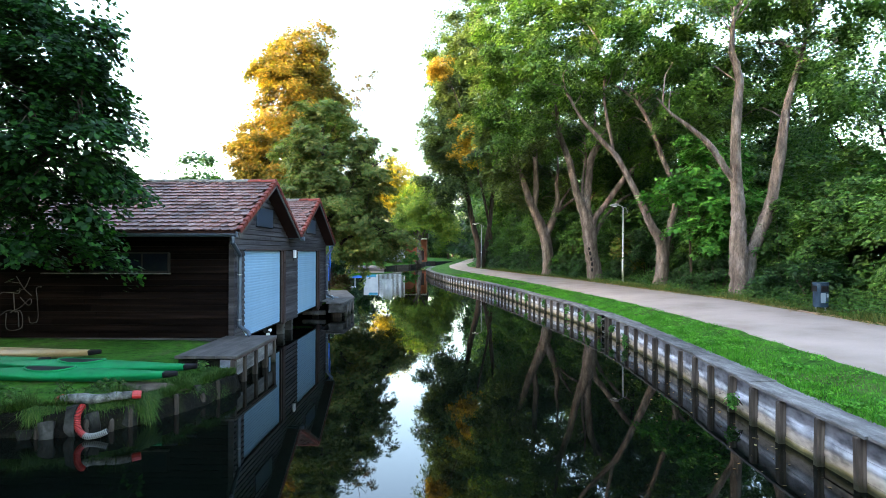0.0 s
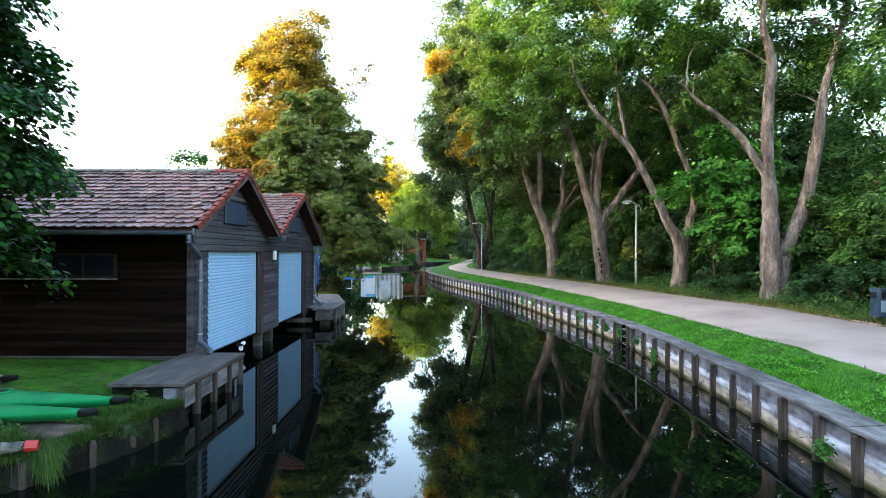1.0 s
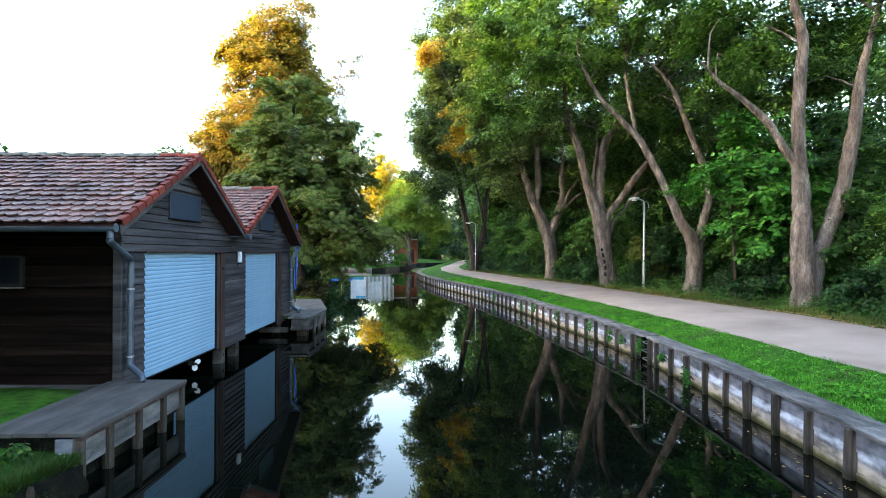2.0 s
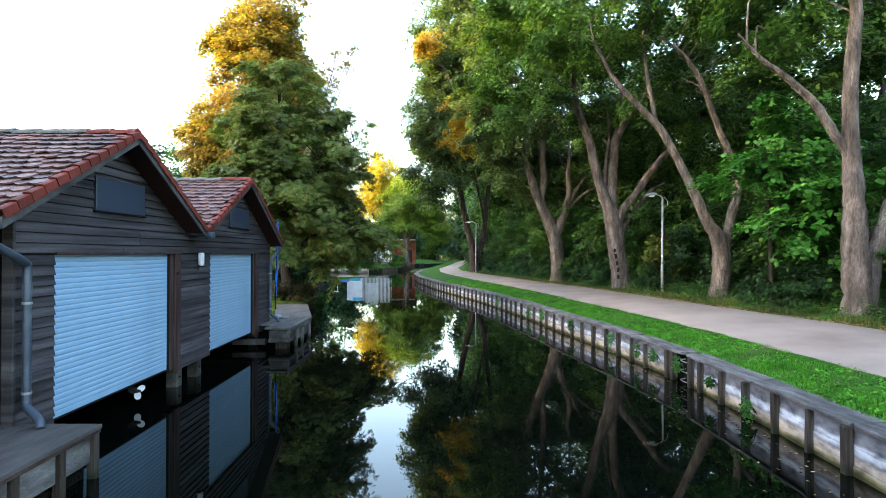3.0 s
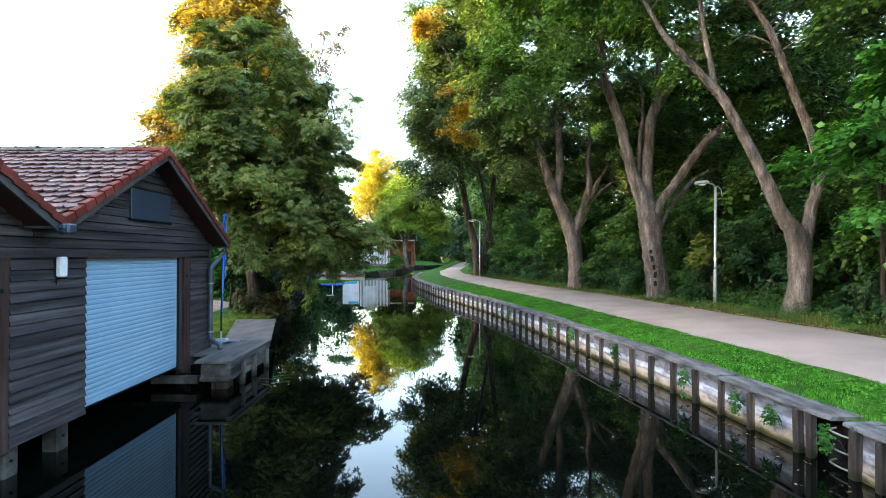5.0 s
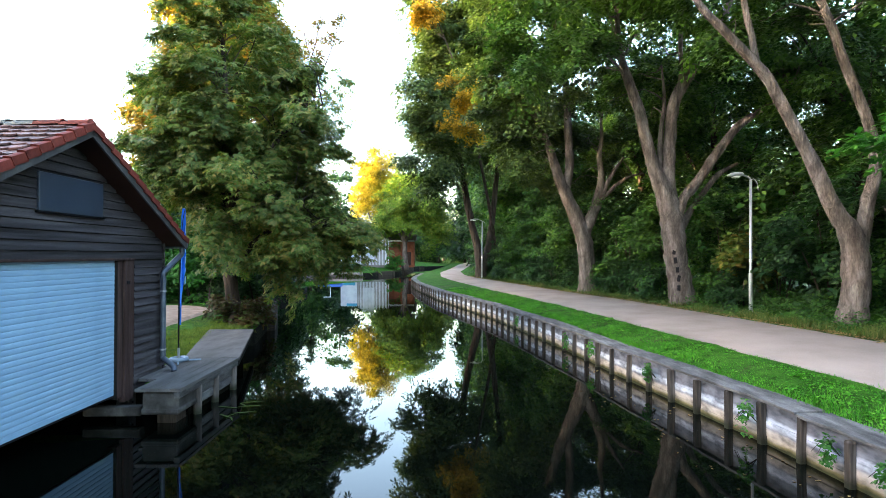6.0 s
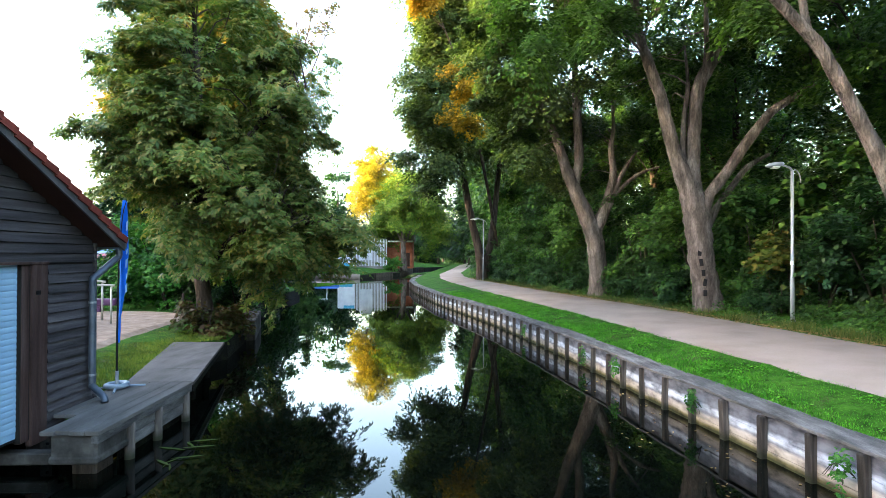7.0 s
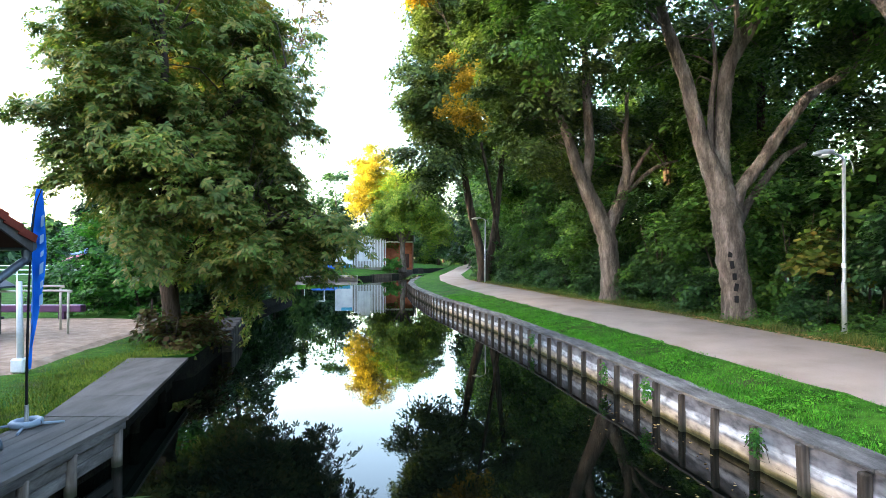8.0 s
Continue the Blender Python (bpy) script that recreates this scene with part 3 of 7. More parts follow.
def bank_wall():
    posts_y, y = [], 1.2
    rng = random.Random(3)
    while y < 78:
        posts_y.append(y)
        y += 0.80 + rng.uniform(-0.06, 0.06)
    # two thicker posts flank a narrow recess with climbing rungs
    posts_y = sorted([v for v in posts_y if not 17.25 < v < 18.9] + [17.62, 18.38, 18.60])
    post_me = []
    for k in range(3):
        bm = bmesh.new()
        box(bm, -0.075, 0.075, -0.075, 0.075, -0.8, 0.60, 0.02)
        for v in bm.verts:
            v.co += Vector((noise.noise(v.co * 3 + Vector((k, 0, 0))), noise.noise(v.co * 3 + Vector((0, k, 5))), 0)) * 0.02
        me = bpy.data.meshes.new("post")
        bm.to_mesh(me)
        bm.free()
        post_me.append(me)
    for i, y in enumerate(posts_y):
        x = right_edge(y)
        ang = math.atan2(right_edge(y + 0.4) - right_edge(y - 0.4), 0.8)
        m = Matrix.Translation((x - 0.005, y, rng.uniform(-0.03, 0.02))) @ Euler((rng.uniform(-0.03, 0.03), rng.uniform(-0.03, 0.03), -ang)).to_matrix().to_4x4() @ Matrix.Diagonal((rng.uniform(0.62, 0.80),) * 2 + (1, 1))
        ob = from_mesh("post", post_me[i % 3], M["post"], bank)
        ob.matrix_basis = m
        if i + 1 < len(posts_y) and y != 17.62:
            y2 = posts_y[i + 1]
            a, b = Vector((x + 0.035, y, 0)), Vector((right_edge(y2) + 0.035, y2, 0))
            d = (b - a).normalized()
            n = Vector((d.y, -d.x, 0))
            bm = bmesh.new()
            zs = [-0.6, 0.12 + rng.uniform(-0.02, 0.02), 0.34 + rng.uniform(-0.02, 0.02), 0.605]
            for z0, z1 in zip(zs, zs[1:]):
                off = n * rng.uniform(-0.012, 0.012)
                prism(bm, [a + off + Vector((0, 0, z0 + 0.006)), b + off + Vector((0, 0, z0 + 0.006)), b + off + Vector((0, 0, z1)), a + off + Vector((0, 0, z1))], 0.05, n)
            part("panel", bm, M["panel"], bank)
    y = 1.0
    while y < 78:
        ln = 2.4 + rng.uniform(-0.25, 0.25)
        y2 = 17.82 if y < 17.81 < y + ln else min(y + ln, 78.5)
        dz = rng.uniform(-0.008, 0.012)
        bm = bmesh.new()
        cuts = [y + 0.012 + (y2 - y - 0.024) * f for f in [q / 14 for q in range(15)]]
        prev = None
        wout, win = -0.03 + rng.uniform(-0.02, 0.015), 0.43 + rng.uniform(-0.05, 0.04)
        for yy in cuts:
            x = right_edge(yy)
            j = rng.uniform(-0.010, 0.010)
            e = 0.05 * max(0, noise.noise(Vector((yy * 2.3, 4, 0)))) + 0.02 * noise.noise(Vector((yy * 7, 9, 0)))
            ring = [bm.verts.new(p) for p in ((x + wout + j + e, yy, 0.612 + dz), (x + wout + j + e, yy, 0.648 + dz), (x + wout + 0.012 + j + e, yy, 0.657 + dz + j * 0.6), (x + win + j * 4, yy, 0.668 + dz - j * 0.5), (x + win + j * 4, yy, 0.605 + dz))]
            if prev:
                for k in range(5):
                    bm.faces.new((prev[k], prev[(k + 1) % 5], ring[(k + 1) % 5], ring[k]))
            else:
                bm.faces.new(ring[::-1])
            prev = ring
        bm.faces.new(prev)
        part("coping_board", bm, M["coping"], bank)
        y = 18.0 if y2 == 17.82 else y2
    for z in (0.50, 0.29, 0.09):
        line, rad = smooth_line([(right_edge(17.7) + 0.06, 17.68, z), (right_edge(17.7) - 0.05, 17.71, z - 0.01), (right_edge(17.9) - 0.05, 18.0, z - 0.01), (right_edge(18.1) + 0.10, 18.08, z)], [0.013] * 4, 4)
        part("rung", tube(bmesh.new(), line, rad, 8), M["hose_pale"], bank, "pale bent climbing rung", True)



bank_wall()

# ---- far canal beyond the bend: a stone quay on the playground side ----
bm = boxed(-24, -8.7, 85.0, 85.7, 0.22, 0.56, 0.03)
bm = box(bm, -24, -8.7, 85.3, 85.7, -0.8, 0.22)
tagged(part("quay", bm, M["pale_stone"]), "low grey concrete quay edge across the bend", "quay", kind="structure")
bm = bmesh.new()
for y in range(85, 129, 4):
    x0, x1 = left_edge(y + 0.3), left_edge(y + 4)
    prism(bm, [Vector((x0 - 0.3, y + 0.3, -0.8)), Vector((x0 + 0.08, y + 0.3, -0.8)), Vector((x0 + 0.08, y + 0.3, 0.55)), Vector((x0 - 0.3, y + 0.3, 0.55))], 1.0, (x1 - x0, 3.7, 0))
tagged(part("quay_side", bm, M["bark_dark"]), "dark timber quay side along the narrow far canal", "quay", kind="structure")
# ---- the boathouse ----
FX = -5.0                       # the front, over the water
Y0, Y1 = 13.22, 23.88           # its two side walls
DEEP = -15.0
AP1, VAL, AP2 = 15.35, 18.12, 20.98
E0, E1 = 12.50, 24.06           # the eaves
ZR, ZE, ZV = 4.64, 3.15, 3.19   # ridge, eaves, valley
boat = thing("boathouse", (-10, 18.5, 0.3), "twin-gabled dark timber boathouse standing over the water", "boathouse")


def roof_z(y):
    return float(np.interp(y, [E0, AP1, VAL, AP2, E1], [ZE, ZR, ZV, ZR, 3.06]))


def lap_board(x0, x1, y0, y1, z0, z1, facing):
    """A lapped board: thin at its top edge, thick at its foot. facing 'x': on the front; 'y': on the side wall."""
    bm = bmesh.new()
    if facing == "x":
        o = [Vector((x0, y0, z0 + 0.008)), Vector((x0 + 0.036, y0, z0 + 0.008)), Vector((x0 + 0.035, y0, z0 + 0.018)), Vector((x0 + 0.008, y0, z1 - 0.012)), Vector((x0, y0, z1 - 0.012))]
        prism(bm, o, y1 - y0, (0, 1, 0))
    else:
        o = [Vector((x0, y0, z0 + 0.008)), Vector((x0, y0 - 0.036, z0 + 0.008)), Vector((x0, y0 - 0.035, z0 + 0.018)), Vector((x0, y0 - 0.008, z1 - 0.012)), Vector((x0, y0, z1 - 0.012))]
        prism(bm, o, x1 - x0, (1, 0, 0))
    return bm


def front():
    rng = random.Random(5)
    # backing wall with openings cut through: piers and gable, behind the boards
    bm = bmesh.new()
    for a, b in ((Y0, 13.98), (17.3, 19.27), (22.36, Y1)):
        box(bm, FX - 0.16, FX, a, b, 0.40, 2.72)
    prism(bm, [Vector((FX - 0.16, y, z)) for y, z in ((Y0, 2.72), (Y1, 2.72), (Y1, roof_z(Y1) - 0.12), (AP2, ZR - 0.14), (VAL, ZV - 0.12), (AP1, ZR - 0.14), (Y0, roof_z(Y0) - 0.12))], 0.16, (1, 0, 0))
    part("front_wall", bm, M["dark"], boat)
    step = 0.136
    z = 0.39
    while z < 2.68:
        z1 = min(z + step, 2.715)
        for a, b in ((Y0, 13.96), (17.74, 19.25), (22.84, Y1)):
            part("cladding_board", lap_board(FX, 0, a, b, z + rng.uniform(-0.004, 0.004), z1 + 0.01, "x"), M["clad"], boat)
        z = z1
    z = 2.72
    while z < ZR - 0.3:
        z1 = z + step
        for lo, hi, ap in ((Y0, VAL, AP1), (VAL, Y1, AP2)):
            w = (ZR - 0.13 - z - 0.035) / ((ZR - ZE) / (AP1 - E0))
            a, b = max(lo, ap - w), min(hi, ap + w)
            if b - a > 0.2:
                if lo == Y0 and a <= lo + 0.001 and b >= hi - 0.001:
                    cut = 16.2 + rng.uniform(-1.5, 1.5)
                    part("cladding_board", lap_board(FX, 0, a, cut - 0.003, z, z1 + 0.01, "x"), M["clad"], boat)
                    part("cladding_board", lap_board(FX, 0, cut + 0.003, b, z + 0.003, z1 + 0.01, "x"), M["clad"], boat)
                else:
                    part("cladding_board", lap_board(FX, 0, a, b, z + rng.uniform(-0.003, 0.003), z1 + 0.01, "x"), M["clad"], boat)
        z = z1
    # brown posts beside the doors, door heads
    for a, b, zb in ((17.31, 17.73, 0.36), (22.37, 22.83, 0.31)):
        p = part("door_post", boxed(FX - 0.05, FX + 0.035, a + 0.16, b, zb, 2.715, 0.01), M["timber"], boat, "brown timber door post")
        part("guide_rail", boxed(FX - 0.09, FX + 0.005, a, a + 0.15, zb + 0.08, 2.70, 0.01), M["timber"], p)
        part("knot_plate", boxed(FX + 0.036, FX + 0.042, a + 0.22, a + 0.30, 2.30, 2.36, 0.01), M["black"], p)
    for a, b in ((13.96, 17.73), (19.25, 22.83)):
        part("door_head", boxed(FX - 0.05, FX + 0.05, a, b, 2.705, 2.745, 0.006), M["timber"], boat)
    # roller doors, slat by slat
    bm = bmesh.new()
    sl = 0.076
    prof = [(0, 0), (0.007, 0.004), (0.011, 0.022), (0.0115, 0.045), (0.008, 0.064), (0.002, 0.071), (0.002, sl), (-0.012, sl), (-0.012, 0)]
    prism(bm, [Vector((x, 0, z)) for x, z in prof], 3.32, (0, 1, 0))
    slat1 = bpy.data.meshes.new("slat")
    bmesh.ops.recalc_face_normals(bm, faces=bm.faces)
    bm.to_mesh(slat1)
    bm.free()
    bm = bmesh.new()
    prism(bm, [Vector((x, 0, z)) for x, z in prof], 3.09, (0, 1, 0))
    slat2 = bpy.data.meshes.new("slat")
    bmesh.ops.recalc_face_normals(bm, faces=bm.faces)
    bm.to_mesh(slat2)
    bm.free()
    for a, me, w in ((13.98, slat1, 3.32), (19.27, slat2, 3.09)):
        d = part("roller_door", boxed(FX - 0.075, FX - 0.045, a, a + w, 0.47, 0.55, 0.006), M["shutter"], boat, "closed white roller door")
        z = 0.55
        while z < 2.70:
            ob = from_mesh("slat", me, M["shutter"], d)
            ob.matrix_basis = Matrix.Translation((FX - 0.055, a, z))
            z += sl
        part("bottom_bar", boxed(FX - 0.08, FX - 0.04, a, a + w, 0.44, 0.472, 0.006), M["black"], d)
    # dark hatches in the gables
    for a, b, z0, z1 in ((14.82, 16.25, 3.38, 3.90), (20.42, 21.86, 3.39, 3.91)):
        h = part("gable_hatch", boxed(FX + 0.02, FX + 0.055, a, b, z0, z1, 0.006), M["vent"], boat, "dark blue-grey gable hatch")
        part("hatch_rim", boxed(FX + 0.02, FX + 0.075, a - 0.03, b + 0.03, z0 - 0.03, z0 - 0.002, 0.006), M["black"], h)


def side_walls():
    rng = random.Random(6)
    for yy, nm in ((Y0, "south_wall"), (Y1 - 0.16, "north_wall")):
        part(nm, boxed(DEEP, FX - 0.16, yy + 0.001, yy + 0.159, 0.42, 3.12), M["dark"], boat)
    part("back_wall", boxed(DEEP - 0.16, DEEP, Y0, Y1, 0.42, 3.12), M["clad_shaded"], boat)
    z, step = 0.58, 0.158
    while z < 3.02:
        cut = rng.uniform(-11, -7.5)
        spans = [(DEEP, cut - 0.003), (cut + 0.003, FX - 0.09)]
        if 2.15 < z < 2.62:
            spans = [(DEEP, -8.5), (-6.5, FX - 0.09)]
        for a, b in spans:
            part("cladding_board", lap_board(a, b, Y0, 0, z + rng.uniform(-0.003, 0.003), z + step + 0.01, "y"), M["clad_shaded"], boat)
        z += step
    part("base_rail", boxed(DEEP, FX - 0.06, Y0 - 0.07, Y0, 0.47, 0.575, 0.01), M["barge"], boat)
    part("corner_board", boxed(FX - 0.09, FX + 0.045, Y0 - 0.05, Y0 + 0.0, 0.40, 3.10, 0.006), M["clad"], boat)
    part("corner_board", boxed(FX - 0.09, FX + 0.045, Y1, Y1 + 0.05, 0.40, 3.02, 0.006), M["clad"], boat)
    w = part("window", boxed(-8.46, -6.54, Y0 - 0.05, Y0 - 0.01, 2.16, 2.66, 0.006), M["dark"], boat, "low dark strip window")
    for k in range(3):
        part("pane", boxed(-8.42 + k * 0.63, -7.84 + k * 0.63, Y0 - 0.056, Y0 - 0.051, 2.21, 2.62), M["glass"], w)
    part("sill", boxed(-9.6, -6.5, Y0 - 0.11, Y0 - 0.02, 2.125, 2.155, 0.006), M["coping"], w)
    part("head_trim", boxed(-8.5, -6.5, Y0 - 0.07, Y0 - 0.045, 2.665, 2.68, 0.003), M["clad_shaded"], w)
    part("north_boards", boxed(DEEP, FX - 0.09, Y1 - 0.0, Y1 + 0.03, 0.42, 3.0, 0.004), M["clad"], boat)
    # sill beam and foundation posts over the water
    part("sill_beam", boxed(FX - 0.17, FX - 0.02, Y0, 14.1, 0.28, 0.395, 0.01), M["timber"], boat)
    for y in (13.5, 17.92, 18.90, 23.0):
        b = part("foundation_post", boxed(FX - 0.30, FX - 0.07, y - 0.12, y + 0.12, -0.7, 0.385, 0.02), M["concrete"], boat, "grey stained foundation post")
        part("bolt", tube(bmesh.new(), [(FX - 0.07, y - 0.02, 0.2), (FX - 0.045, y - 0.02, 0.2)], 0.02, 6), M["black"], b)
    for x in (-7.5, -10, -12.5):
        for y in (13.6, 18.1, 23.4):
            part("foundation_post", boxed(x - 0.15, x + 0.15, y - 0.15, y + 0.15, -0.9, 0.42, 0.02), M["concrete"], boat)
    part("floor_beam", boxed(DEEP, FX - 0.4, 17.9, 18.3, 0.42, 0.62), M["dark"], boat)


def roof():
    slopes = [("roof_slope", E0, ZE, AP1, ZR), ("roof_slope", VAL, ZV, AP1, ZR), ("roof_slope", VAL, ZV, AP2, ZR), ("roof_slope", E1, 3.06, AP2, ZR)]
    FRONT, BACK = -4.62, -15.3
    obs = []
    for nm, ye, ze, yr, zr in slopes:
        bm = bmesh.new()
        n = Vector((0, -(zr - ze) * (1 if yr > ye else -1), abs(yr - ye))).normalized()
        prism(bm, [Vector((FRONT, ye, ze)) - n * 0.035, Vector((FRONT, yr, zr)) - n * 0.035, Vector((BACK, yr, zr)) - n * 0.035, Vector((BACK, ye, ze)) - n * 0.035], -0.07, n)
        obs.append(part(nm, bm, M["underlay"], boat, "tiled roof slope"))
        # barge boards
        bm = bmesh.new()
        dz = Vector((0, 0, 1))
        e = Vector((FRONT + 0.005, ye, ze)) - n * 0.03
        r = Vector((FRONT + 0.005, yr, zr)) - n * 0.03
        prism(bm, [e, r, r - dz * 0.13, e - dz * 0.13], 0.03, (1, 0, 0))
        part("barge_board", bm, M["barge"], boat)
        bm = bmesh.new()
        e2, r2 = e - Vector((0.04, 0, 0)) - dz * 0.05, r - Vector((0.04, 0, 0)) - dz * 0.05
        prism(bm, [e2, r2, r2 - dz * 0.02, e2 - dz * 0.02], -0.34, (1, 0, 0))
        part("soffit", bm, M["dark"], boat)
    return obs


def tile_mesh(w, l):
    """One flat clay tile with a rounded foot. Local x across, y up the slope."""
    bm = bmesh.new()
    o = [(0.0, 0.045), (0.14, 0.012), (0.5, -0.016), (0.86, 0.012), (1.0, 0.045)]
    top = [bm.verts.new(((x - 0.5) * w * 0.955, y, 0.036)) for x, y in o]
    low = [bm.verts.new(((x - 0.5) * w * 0.955, y, 0.012)) for x, y in o]
    back = [bm.verts.new(((x - 0.5) * w * 0.955, l * 1.6, -0.010)) for x in (0.0, 1.0)]
    bm.faces.new((*top, back[1], back[0]))
    for k in range(4):
        bm.faces.new((low[k], low[k + 1], top[k + 1], top[k]))
    bm.faces.new((low[0], top[0], back[0]))
    bm.faces.new((low[4], back[1], top[4]))
    me = bpy.data.meshes.new("tile")
    bm.to_mesh(me)
    bm.free()
    me.materials.append(M["tile"])
    return me


def tile_slope(ob, ye, ze, yr, zr, rows, as_pieces, tw=0.19):
    rng = random.Random(11)
    sl = math.hypot(yr - ye, zr - ze)
    tl = (sl - 0.03) / rows
    me = tile_mesh(tw, tl)
    sign = 1 if yr > ye else -1
    v = Vector((0, yr - ye, zr - ze)).normalized()
    across = Vector((sign, 0, 0))
    nrm = across.cross(v)
    base = Matrix((across, v, nrm)).transposed().to_4x4()
    co = np.empty(len(me.vertices) * 3, np.float32)
    me.vertices.foreach_get("co", co)
    co = co.reshape(-1, 3)
    faces = [tuple(p.vertices) for p in me.polygons]
    V, F = [], []
    cols = int(10.5 / tw)
    for c in range(cols):
        for r in range(rows):
            x = -4.66 - tw * (c + 0.5) - (0.5 * tw if r % 2 else 0)
            p = Vector((x, ye, ze)) + v * (r * tl) + nrm * rng.uniform(-0.004, 0.012)
            m = Matrix.Translation(p) @ base @ Euler((rng.uniform(-0.02, 0.015), rng.uniform(-0.02, 0.02), rng.uniform(-0.03, 0.03))).to_matrix().to_4x4()
            if c < as_pieces:
                t = from_mesh("tile", me, None, ob)
                t.matrix_basis = m
            else:
                k = len(V) * len(co)
                V.append(co @ np.array(m.to_3x3()).T + np.array(m.translation))
                F += [tuple(i + k for i in f) for f in faces]
    if V:
        me2 = bpy.data.meshes.new("tiles")
        me2.from_pydata(np.concatenate(V).tolist(), [], F)
        me2.materials.append(M["tile"])
        tagged(from_mesh("tiles", me2, None, ob), kind="stuff")


def roof_trim(obs):
    rng = random.Random(12)
    # ridge tiles
    bm = bmesh.new()
    prof = [(0.12 * math.cos(a), 0.085 * math.sin(a)) for a in [math.pi * k / 8 for k in range(9)]]
    prism(bm, [Vector((0, y, z)) for y, z in prof] + [Vector((0, y * 0.85, z * 0.82)) for y, z in prof[::-1]], 0.40, (1, 0, 0))
    ridge_me = bpy.data.meshes.new("ridge_tile")
    bmesh.ops.recalc_face_normals(bm, faces=bm.faces)
    bm.to_mesh(ridge_me)
    bm.free()
    ridge_red = ridge_me.copy()
    ridge_me.materials.append(M["ridge"])
    ridge_red.materials.append(M["verge"])
    for ap, ob in ((AP1, obs[0]), (AP2, obs[2])):
        for k in range(28):
            t = from_mesh("ridge_tile", ridge_red if k < 2 else ridge_me, None, ob)
            t.matrix_basis = Matrix.Translation((-5.0 - 0.38 * k, ap, ZR - 0.025 + rng.uniform(-0.006, 0.006))) @ Euler((0, radians(-3.0), 0)).to_matrix().to_4x4()
        part("ridge_end", tube(bmesh.new(), [(-4.62, ap, ZR + 0.0), (-4.57, ap, ZR - 0.01)], [0.10, 0.05], 10), M["verge"], ob, "red ridge end cap")
    # verge tiles down the gables
    for i, (ye, ze, yr, zr) in enumerate(((E0, ZE, AP1, ZR), (VAL, ZV, AP1, ZR), (VAL, ZV, AP2, ZR), (E1, 3.06, AP2, ZR))):
        sl = math.hypot(yr - ye, zr - ze)
        n = 13
        tl = sl / n
        v = Vector((0, yr - ye, zr - ze)).normalized()
        nrm = Vector((1, 0, 0)).cross(v) * (1 if yr > ye else -1)
        base = Matrix((Vector((1, 0, 0)), v, nrm if yr > ye else nrm)).transposed().to_4x4()
        bm = bmesh.new()
        o = [Vector((-0.07, 0, 0.020)), Vector((-0.05, 0, 0.044)), Vector((0.0, 0, 0.046)), Vector((0.028, 0, 0.036)), Vector((0.036, 0, -0.07)), Vector((0.018, 0, -0.07)), Vector((0.012, 0, 0.016))]
        prism(bm, o, tl * 1.05, (0, 1, 0.0))
        for vv in bm.verts:
            if vv.co.y < 0.01:
                vv.co.z += 0.026
                vv.co.x += 0.014 if vv.co.x > 0 else 0
        me = bpy.data.meshes.new("verge_tile")
        bmesh.ops.recalc_face_normals(bm, faces=bm.faces)
        bm.to_mesh(me)
        bm.free()
        for k in range(n):
            t = from_mesh("verge_tile", me, M["verge"], obs[i])
            t.matrix_basis = Matrix.Translation(Vector((-4.60, ye, ze)) + v * (k * tl)) @ base


def rain_goods():
    # gutters along both eaves and in the valley
    for ye, z, nm in ((E0 - 0.05, ZE - 0.06, "gutter"), (E1 + 0.05, 3.06 - 0.06, "gutter")):
        bm = bmesh.new()
        arc = [(0.075 * math.cos(a), -0.075 * math.sin(a)) for a in [math.pi * k / 8 for k in range(9)]]
        o = [Vector((-4.64, ye + y, z + q)) for y, q in arc] + [Vector((-4.64, ye + y * 0.9, z + q * 0.9 + 0.002)) for y, q in arc[::-1]]
        prism(bm, o, -10.7, (1, 0, 0))
        g = part(nm, bm, M["zinc"], boat, "zinc gutter")
        part("end_cap", tube(bmesh.new(), [(-4.64, ye, z - 0.01), (-4.63, ye, z - 0.01)], 0.068, 12), M["zinc"], g)
    part("valley_gutter", boxed(-15.2, -4.50, VAL - 0.12, VAL + 0.12, ZV - 0.09, ZV - 0.03, 0.01), M["zinc"], boat)
    part("valley_spout", boxed(-4.58, -4.46, VAL - 0.09, VAL + 0.09, ZV - 0.15, ZV - 0.02, 0.02), M["zinc"], boat, "zinc valley gutter end")
    for ye, yw, ze in ((E0 - 0.05, Y0 + 0.06, ZE - 0.12), (E1 + 0.05, Y1 - 0.22, 2.94)):
        k = 1 if yw > ye else -1
        pts = [(-4.72, ye, ze), (-4.72, ye, ze - 0.12), (-4.74, ye + k * 0.06, ze - 0.17), (-4.84, yw - k * 0.10, ze - 0.40), (-4.86, yw, ze - 0.47), (-4.86, yw, ze - 0.6), (-4.86, yw, 2.0), (-4.86, yw, 0.94), (-4.83, yw - 0.03, 0.85), (-4.66, yw - 0.12, 0.76), (-4.58, yw - 0.17, 0.71), (-4.555, yw - 0.20, 0.645)]
        line, rad = smooth_line(pts, [0.05] * len(pts), 5)
        d = part("downpipe", tube(bmesh.new(), line, rad, 12), M["zinc"], boat, "zinc downpipe", True)
        for z in (2.1, 1.0):
            part("pipe_clip", tube(bmesh.new(), [(-4.86, yw, z), (-4.86, yw, z + 0.03)], 0.058, 12), M["steel"], d)
        part("pipe_collar", tube(bmesh.new(), [(-4.86, yw, 2.28), (-4.86, yw, 2.34)], 0.056, 12), M["zinc"], d)


front()
side_walls()
_slopes = roof()
rain_goods()
roof_trim(_slopes)

